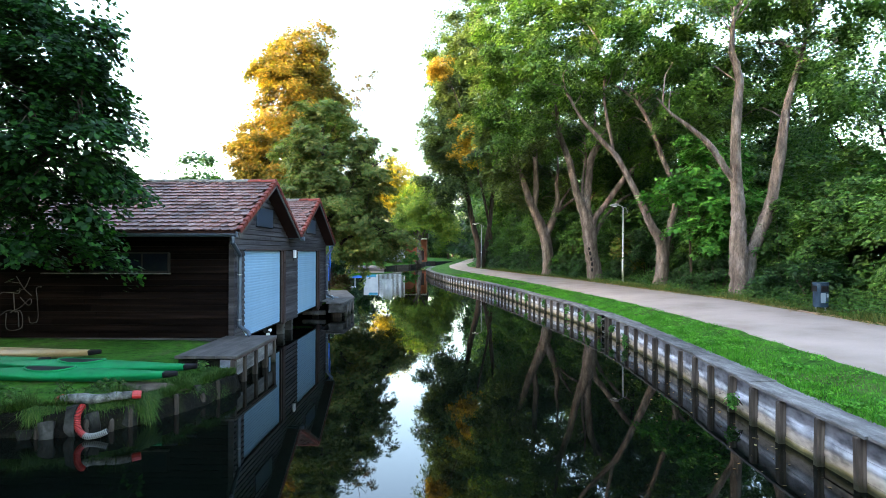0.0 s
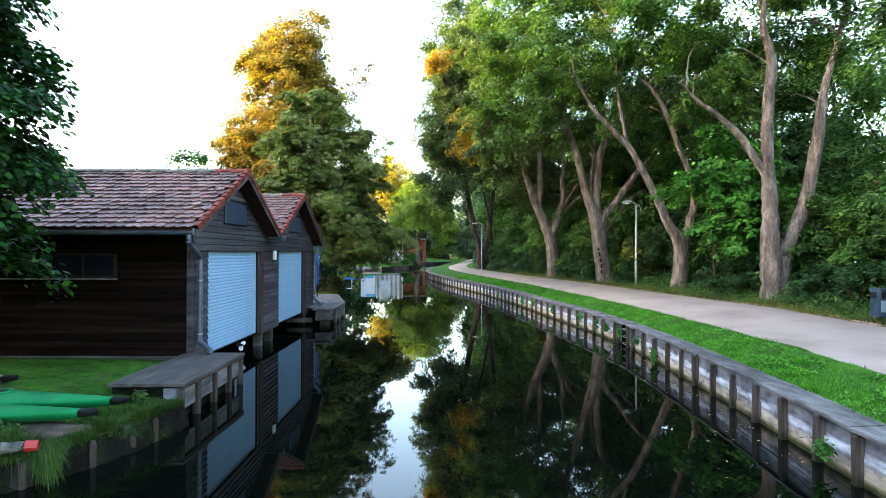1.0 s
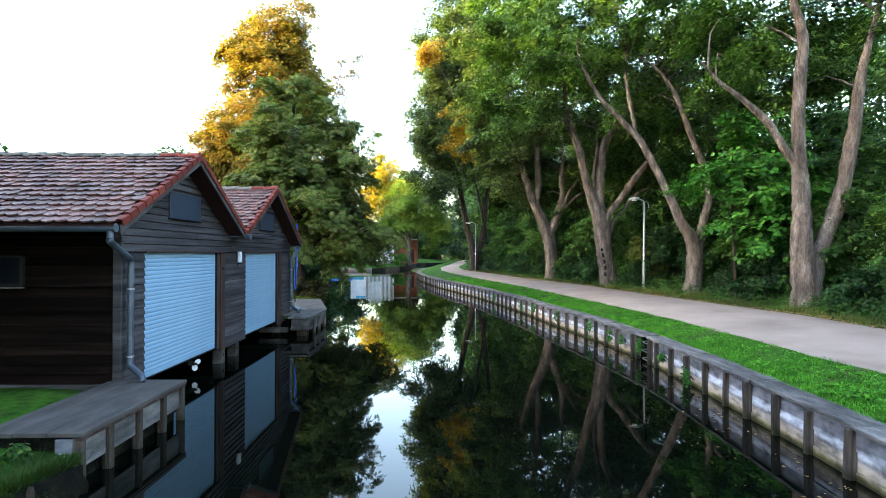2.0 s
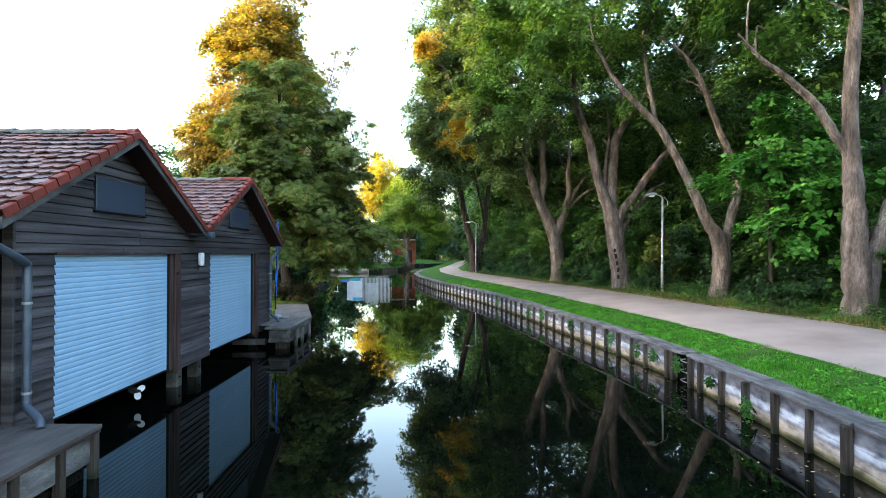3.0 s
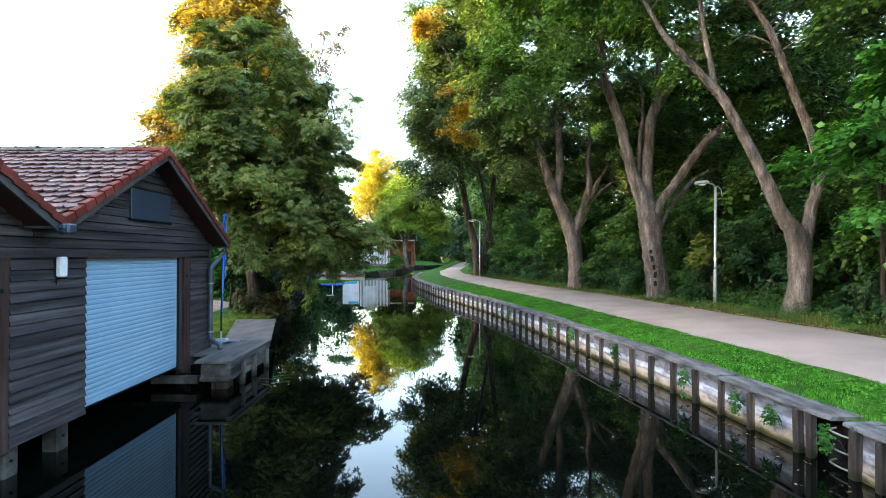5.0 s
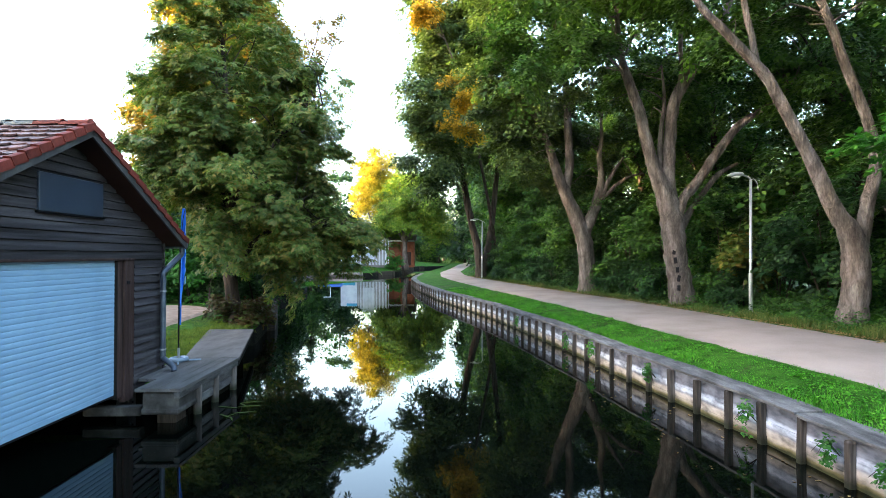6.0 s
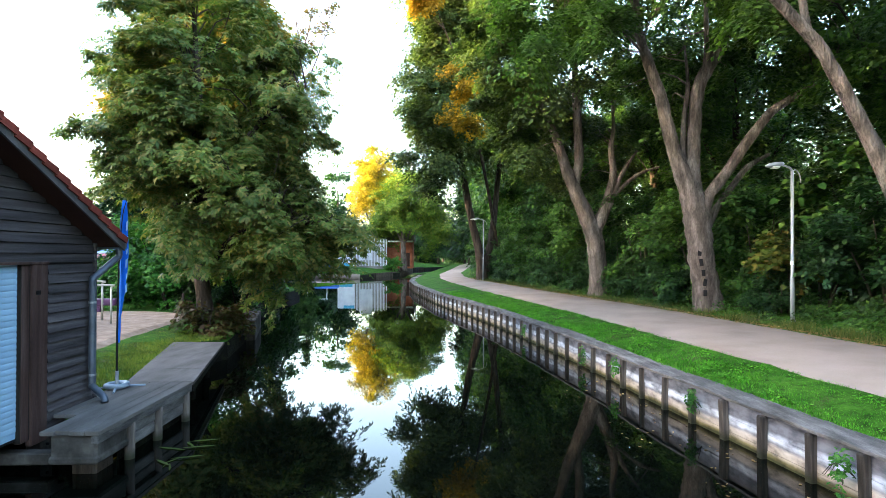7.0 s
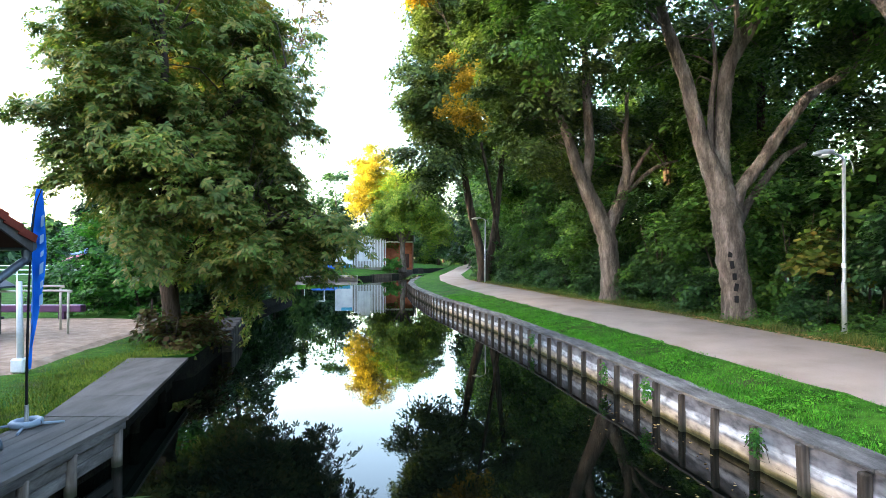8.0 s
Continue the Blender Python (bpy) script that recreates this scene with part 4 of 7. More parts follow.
# the white box lamp between the doors
lamp = thing("wall_lamp", (FX + 0.05, 18.6, 2.4), "small white box lamp fixed between the roller doors", "lamp")
part("housing", boxed(FX + 0.04, FX + 0.13, 18.53, 18.67, 2.46, 2.74, 0.02), M["chalk"], lamp)
part("lens", boxed(FX + 0.05, FX + 0.12, 18.54, 18.66, 2.43, 2.458, 0.008), M["glass"], lamp)
part("wire", tube(bmesh.new(), [(FX + 0.05, 18.56, 2.43), (FX + 0.045, 18.55, 2.36)], 0.008, 6), M["black"], lamp)
# ---- trees along the path ----
ROW = "trees along the path"


def L(y, *xz):
    """Points at one depth y, with a slow drift so that limbs do not lie in one plane."""
    return [(x, y + 0.10 * math.sin(0.9 * x + 0.7 * z), z) for x, z in xz]


tree("linden_tree", "tall old linden with twin pale trunks beside the path", (11.6, 21.1, 1.0),
     [(L(21.1, (11.66, 0.8), (11.55, 1.9), (11.5, 3.0), (11.56, 3.9), (11.55, 4.7), (11.46, 6.5), (11.47, 8.4), (11.53, 9.2), (11.4, 9.9), (11.22, 10.6), (11.4, 12.2)), [0.44, 0.385, 0.335, 0.305, 0.275, 0.215, 0.185, 0.175, 0.155, 0.12, 0.06]),
      (L(21.1, (11.85, 1.4), (12.05, 2.6), (12.45, 3.6), (12.84, 4.6), (13.12, 6.57), (13.3, 8.1), (13.62, 9.2), (14.1, 10.6), (14.4, 12)), [0.22, 0.24, 0.25, 0.25, 0.21, 0.16, 0.12, 0.08, 0.04]),
      (L(21.1, (11.52, 5.15), (11.30, 5.62), (11.05, 5.98), (10.73, 6.5), (10.38, 6.95), (9.65, 7.58), (9.0, 8.05), (8.4, 8.7)), [0.10, 0.13, 0.14, 0.135, 0.12, 0.09, 0.06, 0.025])],
     [((12.2, 24.4, 13.2), (4.2, 2.6, 3.8)), ((9.4, 21.8, 12.4), (2.4, 2.4, 2.6)), ((15.2, 20.8, 9.6), (2.2, 2.2, 2.4)), ((12.6, 25.0, 8.8), (2.4, 1.5, 2.0)), ((9.4, 20.7, 8.9), (1.2, 1.1, 1.0)), ((12.6, 19.9, 12.6), (2.0, 1.4, 1.3)), ((14.6, 19.4, 12.2), (1.8, 1.5, 1.6)), ((13.6, 23.6, 10.6), (3.0, 1.6, 2.2))],
     1600, 50, 0.17, 0.44, "leaf_lime", "bark", 21, ROW, gap=-0.06, slim=0.9)

tree("linden_tree", "old linden with a leaning pale trunk beside the path", (10.75, 26.8, 0.8),
     [(L(26.8, (10.68, 0.6), (10.79, 1.8), (10.85, 2.6), (10.72, 3.35), (10.3, 4.0), (9.6, 5.55), (8.88, 6.95), (8.46, 7.56), (7.52, 8.53), (6.96, 9.12), (6.2, 10.4)), [0.35, 0.325, 0.33, 0.285, 0.20, 0.165, 0.145, 0.135, 0.11, 0.09, 0.04]),
      (L(26.9, (10.98, 2.7), (11.3, 4.0), (11.58, 5.0), (11.45, 6.03), (10.81, 7.61), (10.39, 8.73), (9.97, 9.57), (9.4, 10.3), (8.6, 10.9)), [0.21, 0.18, 0.155, 0.135, 0.12, 0.115, 0.095, 0.07, 0.035]),
      (L(26.9, (11.5, 4.75), (11.83, 5.33), (12.15, 5.78), (12.7, 6.5)), [0.12, 0.105, 0.085, 0.04]),
      (L(26.9, (8.5, 7.5), (8.39, 8.34), (8.2, 9.28), (8.05, 10.6), (8.1, 12.2)), [0.09, 0.085, 0.08, 0.06, 0.03])],
     [((9.2, 29.6, 13.4), (4.2, 2.4, 3.4)), ((5.6, 27.0, 13.0), (2.8, 2.6, 2.8)), ((12.2, 29.5, 9.0), (2.2, 1.6, 2.4)), ((8.0, 27.2, 16.2), (3.8, 2.8, 2.6)), ((9.0, 25.6, 11.9), (2.2, 1.4, 1.1)), ((11.9, 25.4, 10.6), (1.6, 1.3, 1.5)), ((12.6, 29.0, 12.2), (2.8, 1.8, 2.4)), ((9.6, 29.4, 10.0), (2.2, 1.4, 1.6))],
     1600, 50, 0.17, 0.44, "leaf_lime", "bark", 22, ROW, gap=-0.06, slim=0.94)

t3 = tree("linden_tree", "old linden with a thick trunk forking in three", (9.2, 33.0, 0.8),
          [(L(33.0, (9.36, 0.6), (9.2, 1.95), (9.06, 2.6), (8.95, 3.5), (8.82, 4.35), (8.62, 5.05), (8.3, 5.8), (8.0, 6.91), (7.76, 8.06), (7.39, 9.09), (7.1, 10.2), (6.9, 12.4)), [0.48, 0.40, 0.38, 0.40, 0.40, 0.32, 0.235, 0.208, 0.19, 0.172, 0.135, 0.06]),
           (L(33.1, (8.98, 4.2), (8.82, 5.3), (8.85, 6.1), (8.96, 7.3), (9.15, 8.46), (9.62, 9.36), (10.12, 10.27), (10.8, 11.2), (11.4, 13)), [0.29, 0.245, 0.22, 0.21, 0.21, 0.205, 0.185, 0.16, 0.06]),
           (L(33.0, (9.22, 8.6), (9.32, 9.4), (9.28, 10.5), (9.24, 12.2)), [0.09, 0.087, 0.075, 0.03]),
           (L(33.2, (8.55, 5.5), (8.56, 6.2), (8.63, 7.3), (8.8, 8.5), (8.7, 9.8)), [0.1, 0.095, 0.085, 0.065, 0.03]),
           (L(32.9, (9.0, 4.05), (9.28, 4.82), (9.86, 5.5), (10.51, 6.4), (11.29, 7.44), (11.85, 7.86), (12.6, 8.35), (13.4, 9.1)), [0.2, 0.185, 0.175, 0.17, 0.15, 0.13, 0.09, 0.03]),
           (L(33.2, (9.25, 3.6), (9.65, 4.39), (10.12, 4.98), (10.77, 5.76), (11.5, 6.2)), [0.14, 0.115, 0.105, 0.1, 0.05])],
          [((9.0, 36.2, 14.2), (4.4, 2.6, 4.0)), ((4.9, 33.0, 13.0), (3.0, 2.8, 3.4)), ((3.4, 33.6, 10.2), (1.7, 1.8, 2.0)), ((12.2, 34.4, 10.2), (2.4, 1.8, 2.6)), ((6.5, 33.5, 17.6), (4.8, 3.6, 3.4)), ((8.2, 31.4, 12.2), (2.2, 1.4, 1.3)), ((11.3, 31.2, 10.2), (1.5, 1.2, 1.0)), ((6.2, 32.0, 10.8), (1.5, 1.3, 1.4)), ((12.4, 35.2, 13.2), (2.8, 1.8, 2.6)), ((9.6, 35.4, 9.6), (2.4, 1.4, 1.6))],
          2400, 50, 0.17, 0.44, "leaf_lime", "bark", 23, ROW, gap=-0.18, slim=1.0)

tree("linden_tree", "old linden forking low over dense shrubs", (7.7, 40.0, 0.9),
     [(L(40.0, (7.88, 0.6), (7.82, 2.1), (7.74, 3.0), (7.52, 4.0), (6.98, 5.27), (6.49, 6.34), (6.13, 7.41), (5.78, 8.4), (5.3, 9.4), (4.8, 11)), [0.42, 0.37, 0.40, 0.40, 0.32, 0.26, 0.215, 0.168, 0.11, 0.05]),
      (L(40.1, (6.72, 5.7), (6.9, 6.72), (6.95, 7.49), (6.9, 9.01), (6.85, 10.79), (6.77, 12.04), (6.6, 14)), [0.2, 0.215, 0.21, 0.19, 0.165, 0.12, 0.05]),
      (L(40.0, (7.6, 3.7), (7.95, 4.56), (8.28, 5.46), (8.51, 6.53), (8.41, 7.6), (8.56, 8.6), (8.5, 9.8)), [0.27, 0.28, 0.25, 0.165, 0.13, 0.095, 0.04]),
      (L(39.9, (8.4, 5.5), (8.74, 6.27), (9.1, 6.88), (9.6, 7.6)), [0.14, 0.105, 0.09, 0.04]),
      (L(39.9, (8.45, 5.5), (8.82, 5.86), (9.64, 6.53), (10.72, 6.89)), [0.095, 0.09, 0.08, 0.04])],
     [((6.4, 42.2, 13.4), (4.6, 2.8, 5.0)), ((4.2, 39.8, 12.6), (1.9, 2.8, 4.4)), ((4.8, 41.0, 8.4), (1.8, 2.0, 2.4)), ((8.0, 42.6, 8.2), (3.0, 1.6, 2.4)), ((4.6, 40.5, 18.8), (4.6, 3.6, 4.0)), ((7.6, 38.4, 11.2), (2.0, 1.3, 1.8)), ((5.6, 38.6, 10.2), (1.4, 1.1, 1.5))],
     2400, 48, 0.19, 0.46, "leaf_bend", "bark", 24, ROW, gap=-0.28, slim=1.0)

tree("linden_tree", "very tall linden at the path bend beside a lamp", (4.3, 58.0, 0.9),
     [(L(58.0, (4.25, 0.6), (4.1, 2.2), (3.94, 3.4), (3.49, 5.2), (3.04, 7.5), (2.58, 10.2), (2.4, 14), (2.6, 20)), [0.62, 0.52, 0.46, 0.40, 0.36, 0.30, 0.22, 0.08]),
      ([(4.5, 58.2, 1.6), (4.7, 58.3, 2.8), (4.9, 58.4, 3.8), (5.18, 58.5, 5.65), (5.47, 58.6, 8.4), (5.8, 58.6, 12), (6.0, 58.6, 17)], [0.46, 0.42, 0.38, 0.34, 0.28, 0.22, 0.08])],
     [((3.4, 58.4, 13.6), (5.0, 4.0, 5.6)), ((3.6, 57.0, 19.0), (4.4, 4.4, 7.0)), ((0.6, 54.5, 10.2), (2.5, 2.6, 3.8)), ((0.6, 54.5, 15.0), (2.8, 3.0, 4.6)), ((1.8, 55.5, 22.5), (3.8, 3.8, 5.0))],
     2700, 44, 0.26, 0.66, "leaf_bend", "bark_dark", 25, ROW, reach=1.1, slim=0.72, gap=-0.4, loose=0.5)

# tree added so its amber colour gives sunlit patches in the linden crown
tree("sun_toned_tree", "added slender tree, its amber leaves standing for sunlit patches in the taller crown", (5.6, 58.9, 0.9),
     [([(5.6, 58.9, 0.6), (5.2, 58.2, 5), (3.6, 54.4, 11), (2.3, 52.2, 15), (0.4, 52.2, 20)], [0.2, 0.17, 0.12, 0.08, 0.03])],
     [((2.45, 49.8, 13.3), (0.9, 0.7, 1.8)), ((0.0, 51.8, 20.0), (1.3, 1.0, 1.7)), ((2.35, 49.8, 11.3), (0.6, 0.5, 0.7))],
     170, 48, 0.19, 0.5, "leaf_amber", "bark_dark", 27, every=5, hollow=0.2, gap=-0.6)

# a young maple between the lindens, bright green
tree("young_maple", "young bright green maple between the lindens", (10.9, 23.8, 1.0),
     [([(11.0, 23.9, 0.7), (10.95, 23.9, 2), (10.85, 23.8, 3.5), (10.7, 23.8, 5.6)], [0.08, 0.07, 0.05, 0.02])],
     [((11.6, 23.4, 6.6), (1.6, 1.4, 1.4)), ((12.3, 23.2, 4.4), (1.5, 1.3, 1.9)), ((11.7, 23.7, 4.0), (1.4, 1.3, 1.6)), ((12.2, 23.5, 2.4), (1.3, 1.1, 1.1)), ((10.6, 23.5, 5.6), (1.0, 0.9, 0.7)), ((9.9, 23.5, 5.0), (1.0, 1.0, 0.8)), ((11.4, 23.4, 5.6), (1.0, 0.9, 0.9))],
     760, 26, 0.17, 0.30, "leaf_maple", "bark_dark", 26, every=4, twig=0.015, width=0.42, gap=-0.05, each=10, reach=0.6, fall=0.55)


# ---- the shrub belt behind the path: a few shapes, set again and again ----
def shrub(name, label, seed, leaf, R, count, per=40, size=0.145, spread=0.30, cat="shrub", group="", width=0.34, stems=6):
    rng = np.random.default_rng(seed)
    t = thing(name, (0, 0, 0), label, cat, group)
    blobs = [((0, 0, R[2] * 0.52), (R[0], R[1], R[2] * 0.52))]
    for k in range(4):
        a = k * 1.57 + rng.random()
        blobs.append(((math.cos(a) * R[0] * 0.55, math.sin(a) * R[1] * 0.5, R[2] * (0.30 + 0.55 * rng.random())), (R[0] * 0.55, R[1] * 0.5, R[2] * 0.30)))
    P, out, _ = boughs(blobs, count, rng, 9, 0.32 * R[0], 0.45, 0.6, -0.2, 0.22)
    ok = P[:, 2] > 0.05
    P, out = P[ok], out[ok]
    bm = bmesh.new()
    for k in range(stems):
        a = rng.random() * 6.28
        tip = (math.cos(a) * R[0] * 0.5, math.sin(a) * R[1] * 0.5, R[2] * (0.6 + 0.3 * rng.random()))
        line, rad = smooth_line([(tip[0] * 0.15, tip[1] * 0.15, -0.3), (tip[0] * 0.5, tip[1] * 0.5, tip[2] * 0.45), tip], [0.045, 0.03, 0.01], 3)
        tube(bm, line, rad, 5)
    part("stem", bm, M["bark_dark"], t, smooth=True)
    from_mesh("foliage", leaf_cloud("foliage", P, out, per, size, spread, rng, width=width, flat=0.35), M[leaf], t)
    return t


BELT = "shrubs behind the path"
kinds = [shrub("shrub", "dense dark green shrub behind the path", 31, "leaf_dark", (1.9, 1.5, 3.4), 330, group=BELT),
         shrub("shrub", "dense dark green shrub behind the path", 32, "leaf_dark", (1.6, 1.4, 2.6), 260, group=BELT),
         shrub("shrub", "mid-green leafy shrub behind the path", 33, "leaf_mid", (1.8, 1.5, 4.2), 380, group=BELT),
         shrub("shrub", "tall dark green shrub deep behind the path", 34, "leaf_dark", (1.9, 1.5, 3.4), 300, 30, 0.18, 0.36, group=BELT),
         shrub("shrub", "tall mid-green shrub deep behind the path", 35, "leaf_mid", (1.8, 1.5, 4.2), 330, 30, 0.18, 0.36, group=BELT)]
kinds.append(shrub("shrub", "yellow-green shrub beside the path, open-sky brightness in its leaf colour", 36, "leaf_hedge", (1.8, 1.5, 3.9), 420, 36, 0.15, 0.30, group=BELT))
_r = random.Random(9)
_belt = []
_y = 11.5
while _y < 74:
    _belt.append((path_far(_y) + 2.5 + (1.0 if _y < 24 else 1.2 if _y < 27.4 else 0.3 if _y < 34 else 0) + _r.uniform(-0.2, 0.5), _y))
    _y += 2.0 + _r.uniform(-0.3, 0.3)
_y = 12.0
while _y < 74:
    _belt.append((path_far(_y) + 5.6 + (1.1 if _y < 24 else 0) + _r.uniform(-0.4, 0.6), _y))
    _y += 2.6
_first = set()
for i, (x, y) in enumerate(_belt):
    back = path_far(y) + 4.95 < x
    k = (i * 7) % 3 if not back else (2 if y < 27 else 3 if i % 2 else 4)
    if y < 20 and not back:
        k = 5 if i % 3 else 2
    elif not back and i % 5 == 2:
        k = 5
    s = _r.uniform(0.85, 1.15) * (1.35 if back else 1.0)
    m = Matrix.Translation((x, y, 1.05 if not back else 1.3)) @ Matrix.Rotation(_r.uniform(0, 6.28), 4, "Z") @ Matrix.Diagonal((1, 1, 1, 1))
    if k not in _first:
        _first.add(k)
        kinds[k].matrix_basis = m
        kinds[k].scale = (s, s, s)
    else:
        o = copy_thing(kinds[k], m)
        o.scale = (s, s, s)

# low dark shrubs in front of the belt, close to the path
_low = shrub("low_shrub", "low dark green shrub close to the path edge", 37, "leaf_dark", (1.15, 1.0, 1.35), 130, 34, 0.13, 0.24, group="low shrubs at the path edge")
_spot = [(path_far(v) + 1.55 + _r.uniform(-0.15, 0.25), v) for v in (30.9, 35.2, 36.6, 38.0, 42.0, 43.6, 45.2, 47.0, 49.0, 51.2, 53.4, 55.6, 24.6, 22.9, 19.3, 17.7)]
for i, (x, y) in enumerate(_spot):
    o = _low if i == 0 else copy_thing(_low, Matrix())
    o.matrix_basis = Matrix.Translation((x, y, 1.0)) @ Matrix.Rotation(i * 1.9, 4, "Z")
    k = _r.uniform(0.8, 1.15)
    o.scale = (k, k, k)

_sap = shrub("maple_sapling", "maple sapling with yellow-tinged leaves behind the lamp", 39, "leaf_tinged", (0.95, 0.85, 2.7), 120, 16, 0.21, 0.30, cat="sapling", width=0.44, stems=3)
_sap.matrix_basis = Matrix.Translation((10.75, 31.3, 1.05))

# low undergrowth between the path and the shrubs
rng = np.random.default_rng(38)
_n = 1500
_uy = 9 + 60 * rng.random(_n) ** 1.15
_ux = np.array([path_far(v) for v in _uy]) + 0.45 + 3.3 * rng.random(_n) ** 0.9
_uh = 0.10 + 0.38 * np.clip((_ux - np.array([path_far(v) for v in _uy]) - 0.6) / 1.4, 0, 1) * rng.random(_n)
_P = np.column_stack([_ux, _uy, 1.05 + 0.06 * (_ux - np.array([path_far(v) for v in _uy])) + _uh])
_u = leaf_cloud("undergrowth", _P, unit(rng.normal(size=(_n, 3)) * 0.3 + np.array([-0.5, -0.2, 1.0])), 48, 0.085, 0.30, rng, width=0.34, flat=0.4)
tagged(from_mesh("undergrowth", _u, M["leaf_mid"]), "low dark green undergrowth along the path edge", "undergrowth", kind="stuff")

# ---- woods behind the belt: whole trees, set again and again ----
WOODS = "woods behind the path"
wood = tree("woodland_tree", "tall dark green woodland tree behind the shrubs, six copies added unseen to block sky", (0, 0, 0),
            [([(0, 0, -0.3), (0.1, 0, 3), (-0.1, 0.1, 7), (0.1, 0, 12)], [0.3, 0.24, 0.18, 0.05]), ([(0, 0, 4), (0.9, 0.3, 6), (1.8, 0.5, 8.5)], [0.14, 0.1, 0.04]), ([(0, 0, 5), (-0.9, -0.3, 7), (-1.7, 0.3, 9.5)], [0.14, 0.1, 0.04])],
            [((0, 0, 9.5), (3.4, 3.2, 4.4)), ((1.6, 0.4, 6.2), (2.2, 2.2, 2.2)), ((-1.6, -0.4, 7), (2.4, 2.2, 2.4))],
            860, 34, 0.26, 0.72, "leaf_mid", "bark_dark", 41, WOODS, every=9, hollow=0.4, gap=-0.22, loose=0.42)
# the last six spots are unseen trees added to hold back southern sky light
_spots = [(17.5, 44), (20, 37), (15.5, 52), (22.5, 33.5), (10.5, 53), (8.5, 65), (8, 75), (13, 62), (9, 86), (14, 98), (12, 118), (19, 134), (8, 104), (-14.5, 3.5), (-13.0, -4.0), (-17.5, -1), (13.5, 3), (13, -6), (-12, -12)]
edge = tree("woodland_tree", "leafy lime-green tree at the edge of the wood", (0, 0, 0),
            [([(0, 0, -0.3), (0.1, 0, 3), (-0.1, 0.1, 7), (0.1, 0, 12)], [0.26, 0.2, 0.15, 0.04]), ([(0, 0, 3.4), (1.1, 0.3, 5.2), (2.2, 0.5, 7.5)], [0.12, 0.09, 0.03]), ([(0, 0, 4.4), (-1.1, -0.3, 6.2), (-2.1, 0.3, 8.5)], [0.12, 0.09, 0.03]), ([(0, 0.1, 6), (0.5, -0.9, 8), (0.7, -1.8, 10)], [0.1, 0.07, 0.03])],
            [((0, 0, 10.5), (3.2, 3.0, 3.2)), ((2.0, 0.4, 6.8), (2.0, 2.0, 1.5)), ((-2.0, -0.4, 8), (2.0, 2.0, 1.6)), ((0.5, -1.2, 4.6), (2.4, 1.8, 1.2))],
            820, 54, 0.17, 0.58, "leaf_lime", "bark_dark", 42, WOODS, every=5, hollow=0.45, gap=-0.12, twig=0.025, loose=0.34)
edge.matrix_basis = Matrix.Translation((21.5, 14.0, 1.3))
copy_thing(edge, Matrix.Translation((20.5, 25.0, 1.3)) @ Matrix.Rotation(2.4, 4, "Z"))
copy_thing(edge, Matrix.Translation((15.0, 32.0, 1.3)) @ Matrix.Rotation(4.0, 4, "Z"))
copy_thing(edge, Matrix.Translation((13.6, 39.0, 1.3)) @ Matrix.Rotation(5.3, 4, "Z"))
copy_thing(edge, Matrix.Translation((12.8, 46.0, 1.3)) @ Matrix.Rotation(0.9, 4, "Z"))
wood.matrix_basis = Matrix.Translation((*_spots[0], 1.2))
for i, (x, y) in enumerate(_spots[1:]):
    o = copy_thing(wood, Matrix.Translation((x, y, 1.3)) @ Matrix.Rotation(i * 2.1, 4, "Z"))
    s = 0.95 + 0.25 * ((i * 37) % 10) / 10 + (0.15 if y > 60 else 0)
    o.scale = (s, s, s)

# ---- trees on the boathouse side ----
tree("alder_tree", "dark green alder leaning over the kayaks", (-10.2, 10.3, 0.45),
     [([(-10.2, 10.3, 0.2), (-10.1, 10.4, 2), (-9.8, 10.4, 4), (-9.5, 10.3, 7), (-9.3, 10.3, 9)], [0.2, 0.17, 0.14, 0.09, 0.03]), ([(-10, 10.4, 2.6), (-8.8, 10.0, 3.6), (-7.2, 9.8, 4.4), (-6.2, 9.8, 5)], [0.1, 0.08, 0.05, 0.02]),
      ([(-9.9, 10.4, 3.4), (-9, 10.8, 5), (-7.6, 10.9, 6.2), (-6.6, 10.8, 7)], [0.1, 0.07, 0.05, 0.02])],
     # the last blob is unseen crown, added to shade the bank and wall
     [((-9.0, 10.3, 5.6), (2.7, 1.8, 2.9)), ((-7.6, 10.2, 6.7), (1.5, 1.4, 1.9)), ((-7.15, 10.1, 4.6), (1.35, 1.2, 1.9)), ((-9.1, 9.8, 3.4), (2.4, 1.3, 1.1)), ((-7.3, 10.0, 3.4), (1.0, 1.0, 0.9)), ((-9.5, 10.2, 8.6), (2.8, 1.9, 2.2)), ((-12.4, 8.6, 6.2), (3.0, 2.6, 3.2))],
     2500, 46, 0.125, 0.32, "leaf_alder", "bark_dark", 51, every=4, gap=-0.24, twig=0.02, width=0.36, reach=0.6, loose=0.38)

